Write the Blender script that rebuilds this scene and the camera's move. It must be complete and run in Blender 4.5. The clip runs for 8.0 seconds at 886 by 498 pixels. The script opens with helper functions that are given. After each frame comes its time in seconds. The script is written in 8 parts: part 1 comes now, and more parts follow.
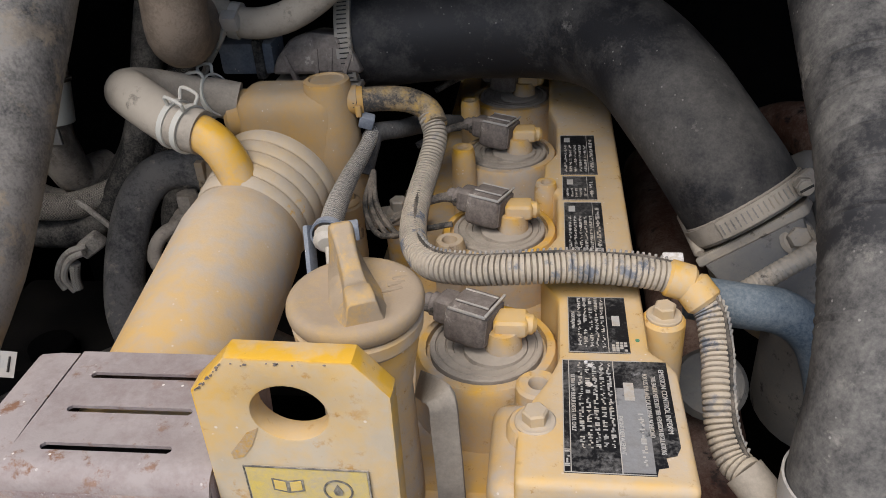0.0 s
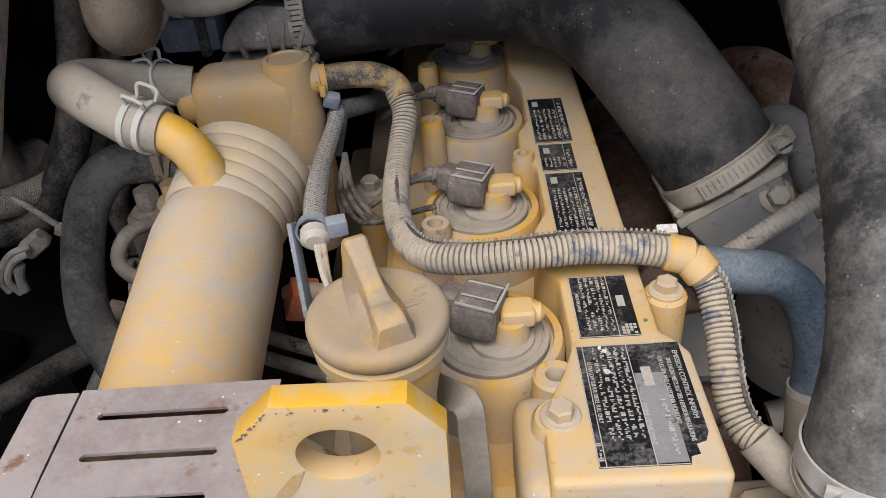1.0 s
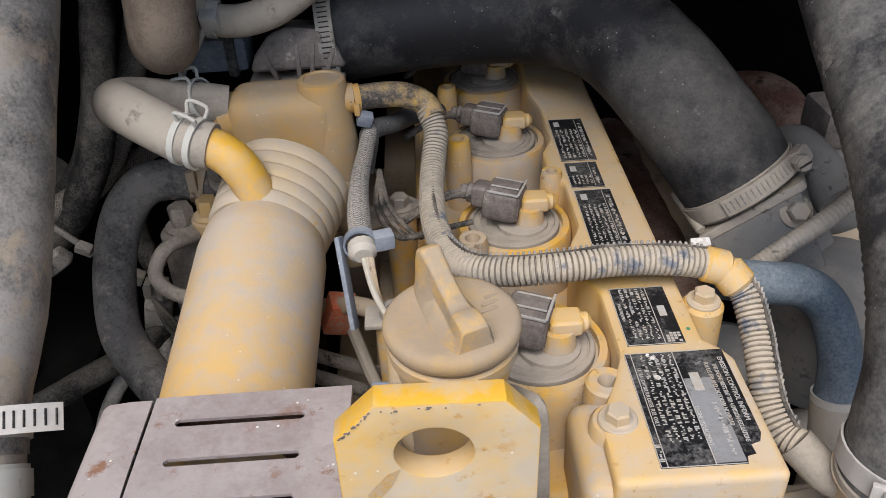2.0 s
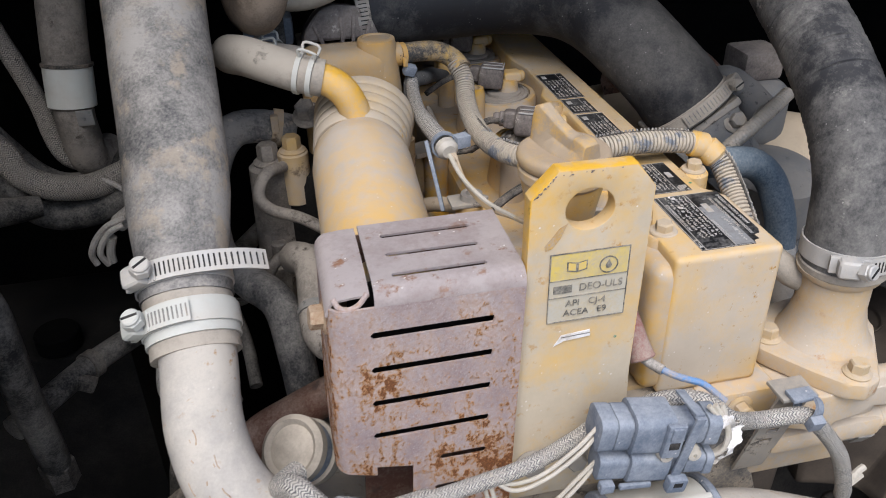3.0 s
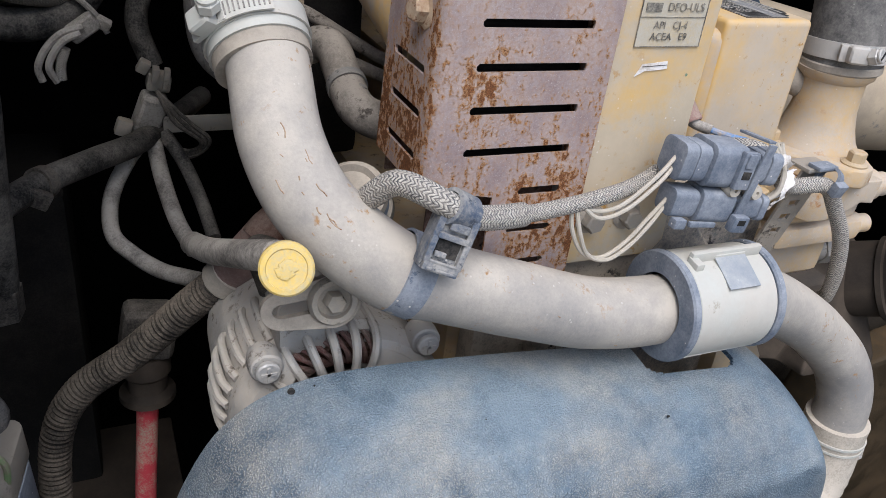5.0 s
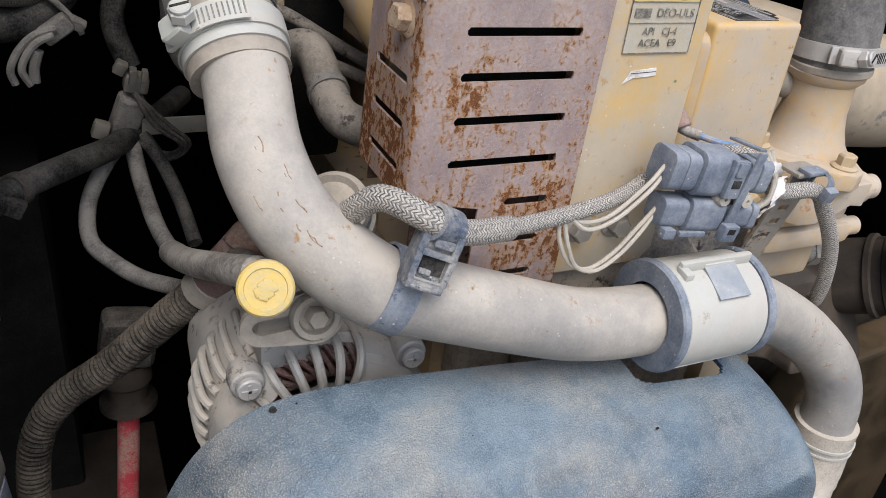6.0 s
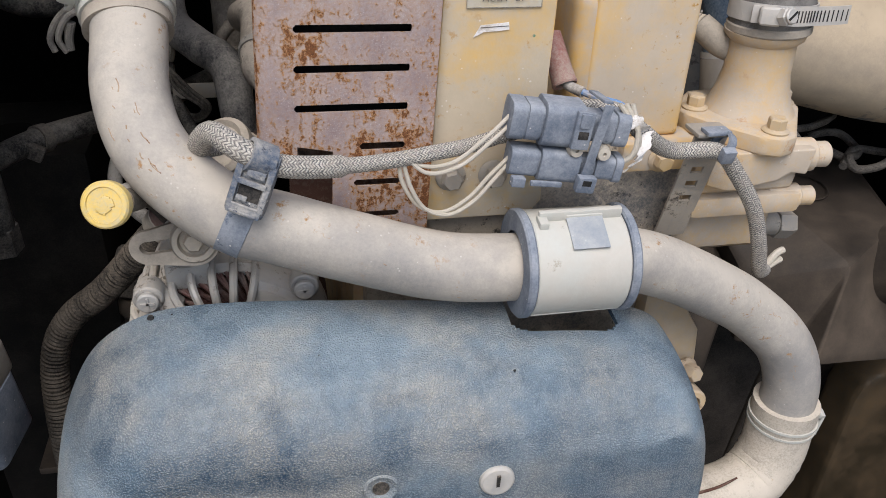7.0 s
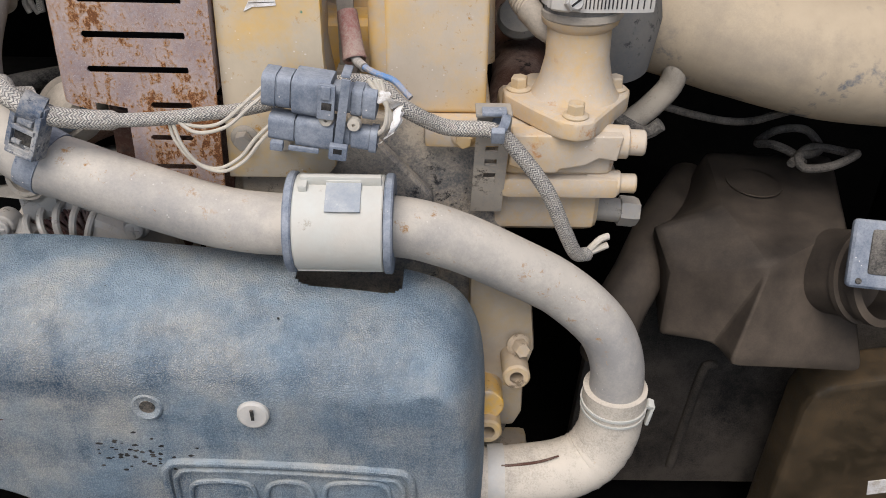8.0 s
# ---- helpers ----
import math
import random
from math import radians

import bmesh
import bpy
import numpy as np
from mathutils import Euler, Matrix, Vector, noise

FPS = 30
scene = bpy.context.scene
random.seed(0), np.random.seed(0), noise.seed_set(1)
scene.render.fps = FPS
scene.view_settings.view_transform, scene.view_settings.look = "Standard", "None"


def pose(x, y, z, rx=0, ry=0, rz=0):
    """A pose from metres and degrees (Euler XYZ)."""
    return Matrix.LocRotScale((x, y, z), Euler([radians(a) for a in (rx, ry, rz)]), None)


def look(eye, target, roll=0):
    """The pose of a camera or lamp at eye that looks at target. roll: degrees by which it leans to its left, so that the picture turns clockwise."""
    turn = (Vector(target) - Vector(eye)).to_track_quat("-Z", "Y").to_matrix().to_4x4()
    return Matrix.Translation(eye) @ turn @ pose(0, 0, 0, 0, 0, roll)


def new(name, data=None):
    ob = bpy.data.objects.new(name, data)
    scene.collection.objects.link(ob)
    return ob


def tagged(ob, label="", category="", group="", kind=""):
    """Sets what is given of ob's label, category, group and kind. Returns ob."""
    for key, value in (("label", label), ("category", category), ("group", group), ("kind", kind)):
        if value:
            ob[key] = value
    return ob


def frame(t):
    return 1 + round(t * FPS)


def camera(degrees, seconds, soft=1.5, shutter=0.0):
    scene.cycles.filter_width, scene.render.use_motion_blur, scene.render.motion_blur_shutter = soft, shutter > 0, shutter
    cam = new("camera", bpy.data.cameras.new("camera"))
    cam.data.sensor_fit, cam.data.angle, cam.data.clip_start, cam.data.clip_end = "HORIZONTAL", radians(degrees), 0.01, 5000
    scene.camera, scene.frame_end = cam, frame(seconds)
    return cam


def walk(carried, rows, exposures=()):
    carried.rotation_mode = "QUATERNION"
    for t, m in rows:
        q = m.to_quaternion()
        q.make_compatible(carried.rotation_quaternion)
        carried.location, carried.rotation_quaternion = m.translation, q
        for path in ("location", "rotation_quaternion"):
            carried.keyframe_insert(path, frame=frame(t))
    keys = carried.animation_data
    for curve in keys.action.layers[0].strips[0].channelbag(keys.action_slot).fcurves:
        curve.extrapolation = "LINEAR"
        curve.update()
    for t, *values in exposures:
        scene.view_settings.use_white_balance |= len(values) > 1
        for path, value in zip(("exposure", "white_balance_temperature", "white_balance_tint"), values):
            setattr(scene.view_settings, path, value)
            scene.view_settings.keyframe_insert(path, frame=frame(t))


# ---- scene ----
cam = camera(58.1, 8.0, soft=0.55, shutter=0.08)
PATH = [
    (0, (0.052, 0.096, 1.443), (-0.206, 1.776, 0.389), -3.9),
    (0.2, (0.0425, 0.1139, 1.4421), (-0.1232, 1.5013, 0.4738), -4.17),
    (0.5, (0.029, 0.12, 1.449), (-0.093, 1.723, 0.26), -4.3),
    (0.7, (0.0238, 0.1212, 1.4554), (-0.0535, 1.4799, 0.4365), -4.48),
    (1, (0.013, 0.12, 1.462), (-0.053, 1.72, 0.263), -4.7),
    (1.2, (0.0073, 0.1198, 1.4643), (-0.0416, 1.4823, 0.4489), -4.62),
    (1.5, (-0.001, 0.12, 1.462), (-0.041, 1.728, 0.274), -4.2),
    (1.6, (-0.0025, 0.1201, 1.4618), (-0.0352, 1.4904, 0.4562), -4.21),
    (1.7, (-0.006, 0.119, 1.463), (-0.037, 1.737, 0.287), -4.0),
    (2.8, (-0.138, -0.006, 1.469), (0.145, 1.665, 0.407), -1.5),
    (2.9, (-0.1563, -0.0296, 1.4629), (0.1223, 1.3904, 0.5709), -1.38),
    (3, (-0.181, -0.05, 1.458), (0.171, 1.615, 0.407), -1.3),
    (3.1, (-0.2067, -0.0670, 1.4514), (0.1165, 1.3480, 0.5663), -1.46),
    (3.2, (-0.2260, -0.0832, 1.4413), (0.1050, 1.3325, 0.5602), -1.31),
    (3.3, (-0.2473, -0.0957, 1.4259), (0.1064, 1.3170, 0.5489), -0.98),
    (3.4, (-0.2637, -0.1062, 1.4090), (0.1050, 1.3047, 0.5351), -0.56),
    (3.5, (-0.279, -0.108, 1.393), (0.191, 1.539, 0.36), 0.3),
    (3.7, (-0.3057, -0.1063, 1.3695), (0.1347, 1.2844, 0.4965), 1.24),
    (4, (-0.331, -0.098, 1.338), (0.257, 1.527, 0.332), 2.8),
    (4.2, (-0.3342, -0.0919, 1.3230), (0.2033, 1.2807, 0.4761), 3.71),
    (4.5, (-0.333, -0.082, 1.3), (0.386, 1.506, 0.32), 5.4),
    (4.6, (-0.3326, -0.0815, 1.2965), (0.2926, 1.2645, 0.4674), 5.71),
    (4.7, (-0.333, -0.08, 1.295), (0.419, 1.5, 0.327), 6.1),
    (5.8, (-0.333, -0.059, 1.3), (0.469, 1.477, 0.301), 7.5),
    (5.9, (-0.3292, -0.0566, 1.3003), (0.3562, 1.2475, 0.4520), 7.44),
    (6, (-0.326, -0.061, 1.302), (0.478, 1.48, 0.311), 7.1),
    (6.2, (-0.3156, -0.0668, 1.3099), (0.3686, 1.2404, 0.4653), 7.03),
    (6.5, (-0.274, -0.107, 1.31), (0.34, 1.505, 0.297), 4.1),
    (6.7, (-0.2303, -0.1363, 1.3115), (0.2185, 1.2558, 0.4451), 3.22),
    (7, (-0.162, -0.166, 1.309), (0.213, 1.501, 0.271), 2.4),
    (7.1, (-0.1371, -0.1654, 1.3036), (0.1370, 1.2517, 0.4054), 2.10),
    (7.2, (-0.1063, -0.1656, 1.2969), (0.1330, 1.2500, 0.3865), 2.20),
    (7.3, (-0.0779, -0.1649, 1.2928), (0.1339, 1.2527, 0.3787), 2.07),
    (7.5, (-0.023, -0.164, 1.284), (0.117, 1.52, 0.214), 1.7),
    (7.7, (0.0252, -0.1677, 1.2912), (0.0893, 1.2551, 0.3631), 1.73),
    (7.9, (0.0618, -0.2013, 1.3125), (0.0966, 1.2261, 0.3899), 1.54),
    (8, (0.082, -0.23, 1.328), (0.085, 1.443, 0.233), 0.8),
]
LIGHT = [(0, 0.52, 6490, 10), (1.5, 0.70, 6420, 10), (3, 0.71, 6120, 10), (3.5, 0.60, 6100, 10), (4.5, 0.61, 6050, 10), (6, 0.61, 6250, 10), (7, 0.55, 6400, 10), (8, 0.58, 6500, 10)]
walk(cam, [(t, look(eye, target, roll)) for t, eye, target, roll in PATH], LIGHT)

# ---- light ----
world = bpy.data.worlds.new("overcast_sky")
scene.world = world
world.use_nodes = True
wn = world.node_tree.nodes
sky = wn.new("ShaderNodeTexSky")
sky.sky_type = "NISHITA"
sky.sun_disc = False
sky.sun_elevation, sky.sun_rotation = radians(62), radians(200)
sky.air_density, sky.dust_density = 1.0, 3.0
world.node_tree.links.new(sky.outputs[0], wn["Background"].inputs[0])
wn["Background"].inputs[1].default_value = 0.15
sun_data = bpy.data.lights.new("sun", "SUN")
sun_data.energy, sun_data.angle, sun_data.color = 1.5, radians(40), (1.0, 0.975, 0.945)
sun = new("sun", sun_data)
sun.matrix_world = look((-0.7, -2.0, 5.0), (0, 0.4, 1.1))

# ---- materials ----
DUST = (0.40, 0.335, 0.255)


def nodes_of(name):
    m = bpy.data.materials.new(name)
    m.use_nodes = True
    t = m.node_tree
    return m, t, t.nodes["Principled BSDF"], t.links


def noise_node(t, co, scale, detail=4.0, rough=0.6):
    n = t.nodes.new("ShaderNodeTexNoise")
    n.inputs["Scale"].default_value, n.inputs["Detail"].default_value, n.inputs["Roughness"].default_value = scale, detail, rough
    t.links.new(co, n.inputs["Vector"])
    return n.outputs["Fac"]


def ramp(t, value, a, b, lo=0.0, hi=1.0):
    n = t.nodes.new("ShaderNodeMapRange")
    n.inputs["From Min"].default_value, n.inputs["From Max"].default_value = a, b
    n.inputs["To Min"].default_value, n.inputs["To Max"].default_value = lo, hi
    t.links.new(value, n.inputs["Value"])
    return n.outputs["Result"]


def maths(t, op, a, b):
    n = t.nodes.new("ShaderNodeMath")
    n.operation, n.use_clamp = op, False
    for i, v in enumerate((a, b)):
        if isinstance(v, (int, float)):
            n.inputs[i].default_value = v
        else:
            t.links.new(v, n.inputs[i])
    return n.outputs[0]


def mix(t, fac, a, b):
    n = t.nodes.new("ShaderNodeMix")
    n.data_type = "RGBA"
    t.links.new(fac, n.inputs[0])
    for i, v in ((6, a), (7, b)):
        if isinstance(v, tuple):
            n.inputs[i].default_value = (*v, 1)
        else:
            t.links.new(v, n.inputs[i])
    return n.outputs[2]


def surface(name, base, dust=0.5, up=0.25, rough=0.55, metal=0.0, scale=14.0, dustcol=DUST, second=None, amount=0.5, size=40.0,
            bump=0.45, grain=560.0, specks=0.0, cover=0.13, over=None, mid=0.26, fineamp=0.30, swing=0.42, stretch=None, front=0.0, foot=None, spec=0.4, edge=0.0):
    """A painted, moulded or metal surface under road dust: patches at two scales, dust lying on upward faces, grain and specks."""
    m, t, b, l = nodes_of(name)
    tc = t.nodes.new("ShaderNodeTexCoord")
    co = tc.outputs["Object"]
    wide = co
    if stretch:
        mp = t.nodes.new("ShaderNodeMapping")
        mp.inputs["Scale"].default_value = stretch
        l.new(co, mp.inputs["Vector"])
        wide = mp.outputs[0]
    big, fine = noise_node(t, wide, scale, 5, 0.65), noise_node(t, co, grain, 3, 0.7)
    colour = base
    if second:
        spot = ramp(t, noise_node(t, co, size, 6, 0.7), 1.0 - amount - 0.06, 1.0 - amount + 0.06)
        colour = mix(t, spot, base, second)
    geo = t.nodes.new("ShaderNodeNewGeometry")
    sep = t.nodes.new("ShaderNodeSeparateXYZ")
    l.new(geo.outputs["Normal"], sep.inputs[0])
    # Dust on upward faces; on the coolant pipe it also carries painted light.
    lying = ramp(t, sep.outputs["Z"], 0.1, 0.95, 0.0, up)
    fac = ramp(t, big, 0.5 - cover, 0.5 + cover, dust - swing, dust + swing)
    fac = maths(t, "ADD", fac, lying)
    if foot:
        pos = t.nodes.new("ShaderNodeSeparateXYZ")
        l.new(co, pos.inputs[0])
        fac = maths(t, "ADD", fac, ramp(t, pos.outputs["Z"], foot[0], foot[1], foot[2], 0.0))
    # Paler forward faces: dust, and on the black moulding also painted light.
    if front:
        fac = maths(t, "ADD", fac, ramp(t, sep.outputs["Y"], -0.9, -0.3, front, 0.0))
    fac = maths(t, "ADD", fac, ramp(t, noise_node(t, co, scale * 7, 6, 0.75), 0.3, 0.7, -mid, mid))
    fac = maths(t, "ADD", fac, ramp(t, fine, 0.3, 0.7, -fineamp, fineamp))
    if edge:
        worn = maths(t, "MULTIPLY", ramp(t, geo.outputs["Pointiness"], 0.515, 0.60, 0.0, edge), ramp(t, noise_node(t, co, 70, 5, 0.7), 0.36, 0.58))
        fac = maths(t, "SUBTRACT", fac, worn)
    tone = mix(t, noise_node(t, co, scale * 4.3, 4, 0.6), tuple(c * 0.86 for c in dustcol), tuple(min(1, c * 1.15) for c in dustcol))
    fac = ramp(t, fac, 0.0, 1.0)
    colour = mix(t, fac, colour, tone)
    if over:
        ocol, oamount, osize = over
        patch = maths(t, "MULTIPLY", ramp(t, noise_node(t, co, osize, 7, 0.72), 1 - oamount - 0.03, 1 - oamount + 0.05), ramp(t, noise_node(t, co, osize * 0.22, 3), 0.38, 0.56))
        colour = mix(t, patch, colour, mix(t, noise_node(t, co, osize * 2.5, 4, 0.7), tuple(c * 0.55 for c in ocol), tuple(min(1, c * 1.6) for c in ocol)))
    if specks:
        v = t.nodes.new("ShaderNodeTexVoronoi")
        v.inputs["Scale"].default_value = 230
        l.new(co, v.inputs["Vector"])
        dot = maths(t, "MULTIPLY", ramp(t, v.outputs["Distance"], 0.10, 0.16, 1, 0), ramp(t, noise_node(t, co, 60, 2), 0.56, 0.62))
        colour = mix(t, maths(t, "MULTIPLY", dot, specks), colour, (0.72, 0.68, 0.62))
    l.new(colour, b.inputs["Base Color"])
    l.new(ramp(t, fac, 0, 1, rough, 0.92), b.inputs["Roughness"])
    l.new(ramp(t, fac, 0, 1, spec, spec * 0.3), b.inputs["Specular IOR Level"])
    if metal:
        l.new(ramp(t, fac, 0.1, 0.8, metal, 0), b.inputs["Metallic"])
    bp = t.nodes.new("ShaderNodeBump")
    bp.inputs["Strength"].default_value, bp.inputs["Distance"].default_value = bump, 0.001
    l.new(maths(t, "ADD", maths(t, "MULTIPLY", fine, 0.5), maths(t, "MULTIPLY", noise_node(t, co, grain * 0.22, 4, 0.7), 0.5)), bp.inputs["Height"])
    l.new(bp.outputs[0], b.inputs["Normal"])
    return m


def braid(name, light, dark, dust=0.4, dustcol=DUST):
    """A braided sleeve: rows of strands that lean to either side in turn, laid round the tube by its own coordinates."""
    m, t, b, l = nodes_of(name)
    tc = t.nodes.new("ShaderNodeTexCoord")
    uv = t.nodes.new("ShaderNodeSeparateXYZ")
    l.new(tc.outputs["UV"], uv.inputs[0])
    across = maths(t, "PINGPONG", uv.outputs["X"], 0.0024)
    along = maths(t, "ADD", maths(t, "ADD", uv.outputs["Y"], maths(t, "MULTIPLY", across, 0.85)), maths(t, "MULTIPLY", noise_node(t, tc.outputs["Object"], 240, 3, 0.6), 0.0026))
    h = ramp(t, maths(t, "PINGPONG", maths(t, "MULTIPLY", along, 2 / 0.0021), 1.0), 0.0, 0.75)
    h = maths(t, "MULTIPLY", h, ramp(t, maths(t, "PINGPONG", uv.outputs["X"], 0.0012), 0.0, 0.0003, 0.5, 1.0))
    n = noise_node(t, tc.outputs["Object"], 130, 6, 0.75)
    col = mix(t, ramp(t, h, 0.15, 0.75), dark, light)
    col = mix(t, ramp(t, noise_node(t, tc.outputs["Object"], 620, 3, 0.7), 0.50, 0.62, 0.0, 0.75), col, dark)
    col = mix(t, ramp(t, n, 0.38, 0.62, max(0, dust - 0.3), min(1, dust + 0.5)), col, dustcol)
    l.new(col, b.inputs["Base Color"])
    b.inputs["Roughness"].default_value = 0.85
    bp = t.nodes.new("ShaderNodeBump")
    bp.inputs["Strength"].default_value, bp.inputs["Distance"].default_value = 0.7, 0.0006
    l.new(h, bp.inputs["Height"])
    l.new(bp.outputs[0], b.inputs["Normal"])
    return m


def rusted(name):
    """Purple-grey weathered sheet steel that rusts in blotches: orange rims, dark pitted cores, thickest on the side that faces the fan."""
    m, t, b, l = nodes_of(name)
    co = t.nodes.new("ShaderNodeTexCoord").outputs["Object"]
    mp = t.nodes.new("ShaderNodeMapping")
    mp.inputs["Scale"].default_value = (1.0, 1.0, 0.62)
    l.new(co, mp.inputs["Vector"])
    geo = t.nodes.new("ShaderNodeNewGeometry")
    sep = t.nodes.new("ShaderNodeSeparateXYZ")
    l.new(geo.outputs["Normal"], sep.inputs[0])
    wide, blot, fine, grit = noise_node(t, mp.outputs[0], 26, 4, 0.6), noise_node(t, mp.outputs[0], 250, 5, 0.62), noise_node(t, co, 520, 5, 0.7), noise_node(t, co, 1500, 2, 0.6)
    pos = t.nodes.new("ShaderNodeSeparateXYZ")
    l.new(co, pos.inputs[0])
    sheet_col = mix(t, ramp(t, wide, 0.35, 0.65), (0.280, 0.220, 0.214), (0.440, 0.380, 0.355))
    sheet_col = mix(t, ramp(t, fine, 0.44, 0.68, 0.0, 0.50), sheet_col, (0.215, 0.135, 0.118))
    sheet_col = mix(t, ramp(t, grit, 0.62, 0.72, 0.0, 0.6), sheet_col, (0.58, 0.54, 0.52))
    amount = maths(t, "ADD", maths(t, "MULTIPLY", wide, 0.48), maths(t, "MULTIPLY", blot, 0.44))
    amount = maths(t, "ADD", amount, maths(t, "MULTIPLY", fine, 0.32))
    amount = maths(t, "ADD", amount, ramp(t, sep.outputs["X"], -0.95, -0.6, 0.052, 0.0))
    amount = maths(t, "ADD", amount, ramp(t, pos.outputs["Z"], 0.095, 0.165, 0.022, -0.060))
    amount = maths(t, "ADD", amount, ramp(t, pos.outputs["X"], 0.036, 0.050, 0.0, 0.030))
    rim, core = ramp(t, amount, 0.648, 0.688), ramp(t, amount, 0.684, 0.709)
    stain = ramp(t, maths(t, "ADD", amount, maths(t, "MULTIPLY", wide, 0.25)), 0.66, 0.80, 0.0, 0.55)
    orange = mix(t, ramp(t, fine, 0.35, 0.65), (0.32, 0.135, 0.042), (0.52, 0.29, 0.125))
    dark = mix(t, ramp(t, grit, 0.35, 0.65), (0.042, 0.017, 0.011), (0.19, 0.066, 0.024))
    colour = mix(t, stain, sheet_col, (0.40, 0.26, 0.18))
    colour = mix(t, maths(t, "MULTIPLY", rim, 0.90), colour, orange)
    colour = mix(t, maths(t, "MULTIPLY", core, 0.88), colour, dark)
    l.new(colour, b.inputs["Base Color"])
    b.inputs["Roughness"].default_value = 0.85
    b.inputs["Specular IOR Level"].default_value = 0.15
    bp = t.nodes.new("ShaderNodeBump")
    bp.inputs["Strength"].default_value, bp.inputs["Distance"].default_value = 0.8, 0.0012
    l.new(maths(t, "ADD", maths(t, "MULTIPLY", fine, 0.5), maths(t, "MULTIPLY", rim, 0.35)), bp.inputs["Height"])
    l.new(bp.outputs[0], b.inputs["Normal"])
    return m


def grained(name):
    """Blue moulded plastic with a leather grain: road dust in soft bands, thickest on the upper side, held by the grain."""
    m, t, b, l = nodes_of(name)
    co = t.nodes.new("ShaderNodeTexCoord").outputs["Object"]
    mp = t.nodes.new("ShaderNodeMapping")
    mp.inputs["Scale"].default_value = (0.55, 1.0, 2.0)
    l.new(co, mp.inputs["Vector"])
    v = t.nodes.new("ShaderNodeTexVoronoi")
    v.inputs["Scale"].default_value = 880
    warp = t.nodes.new("ShaderNodeMix")
    warp.data_type = "VECTOR"
    n = t.nodes.new("ShaderNodeTexNoise")
    n.inputs["Scale"].default_value = 160
    l.new(co, n.inputs["Vector"])
    warp.inputs[0].default_value = 0.004
    l.new(co, warp.inputs[4])
    l.new(n.outputs["Color"], warp.inputs[5])
    l.new(warp.outputs[1], v.inputs["Vector"])
    pebble = ramp(t, v.outputs["Distance"], 0.05, 0.65, 1.0, 0.0)
    geo = t.nodes.new("ShaderNodeNewGeometry")
    sep = t.nodes.new("ShaderNodeSeparateXYZ")
    l.new(geo.outputs["Normal"], sep.inputs[0])
    run = t.nodes.new("ShaderNodeMapping")
    run.inputs["Scale"].default_value = (1.0, 1.0, 0.22)
    l.new(co, run.inputs["Vector"])
    dust = ramp(t, noise_node(t, mp.outputs[0], 9.5, 5, 0.62), 0.36, 0.62, 0.25, 0.64)
    dust = maths(t, "ADD", dust, ramp(t, sep.outputs["Z"], 0.05, 0.85, 0.0, 0.48))
    dust = maths(t, "SUBTRACT", dust, ramp(t, noise_node(t, run.outputs[0], 44, 2, 0.4), 0.54, 0.60, 0.0, 0.14))
    pos = t.nodes.new("ShaderNodeSeparateXYZ")
    l.new(co, pos.inputs[0])
    level = maths(t, "ADD", pos.outputs["Z"], ramp(t, noise_node(t, co, 12, 3, 0.5), 0.3, 0.7, -0.012, 0.012))
    dust = maths(t, "ADD", dust, maths(t, "MULTIPLY", ramp(t, level, 0.242, 0.256, 0.40, 0.0), ramp(t, level, 0.190, 0.225, 0.70, 1.0)))
    dust = maths(t, "ADD", dust, ramp(t, noise_node(t, co, 60, 6, 0.75), 0.3, 0.7, -0.16, 0.16))
    dust = maths(t, "ADD", dust, ramp(t, pebble, 0.0, 1.0, -0.36, 0.26))
    dust = ramp(t, maths(t, "ADD", dust, ramp(t, noise_node(t, co, 900, 2, 0.6), 0.3, 0.7, -0.08, 0.08)), 0.0, 1.0)
    film = mix(t, ramp(t, noise_node(t, co, 13, 4, 0.6), 0.42, 0.66), (0.228, 0.286, 0.328), (0.380, 0.372, 0.335))
    base = mix(t, noise_node(t, co, 30, 4, 0.6), (0.020, 0.045, 0.080), (0.040, 0.083, 0.128))
    l.new(mix(t, dust, base, film), b.inputs["Base Color"])
    l.new(ramp(t, dust, 0, 1, 0.42, 0.85), b.inputs["Roughness"])
    bp = t.nodes.new("ShaderNodeBump")
    bp.inputs["Strength"].default_value, bp.inputs["Distance"].default_value = 0.8, 0.0010
    l.new(pebble, bp.inputs["Height"])
    l.new(bp.outputs[0], b.inputs["Normal"])
    return m


STAIN = ((0.33, 0.18, 0.04), 0.375, 130)
YEL = surface("yellow_paint", (0.66, 0.37, 0.04), dust=0.80, up=0.08, rough=0.42, scale=13, mid=0.16, fineamp=0.09, bump=0.22, specks=0.4, swing=0.36, dustcol=(0.425, 0.362, 0.290), over=STAIN, edge=0.9)
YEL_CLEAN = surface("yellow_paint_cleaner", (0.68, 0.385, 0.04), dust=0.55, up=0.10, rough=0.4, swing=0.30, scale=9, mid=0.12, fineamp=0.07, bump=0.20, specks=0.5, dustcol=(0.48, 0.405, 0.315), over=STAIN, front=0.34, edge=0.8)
YEL_DUSTY = surface("yellow_paint_under_dust", (0.64, 0.37, 0.06), dust=0.98, up=0.06, rough=0.5, scale=6, mid=0.08, fineamp=0.05, bump=0.25, dustcol=(0.435, 0.375, 0.308), specks=0.4, cover=0.18, swing=0.34, over=((0.46, 0.27, 0.08), 0.36, 50), edge=0.8)
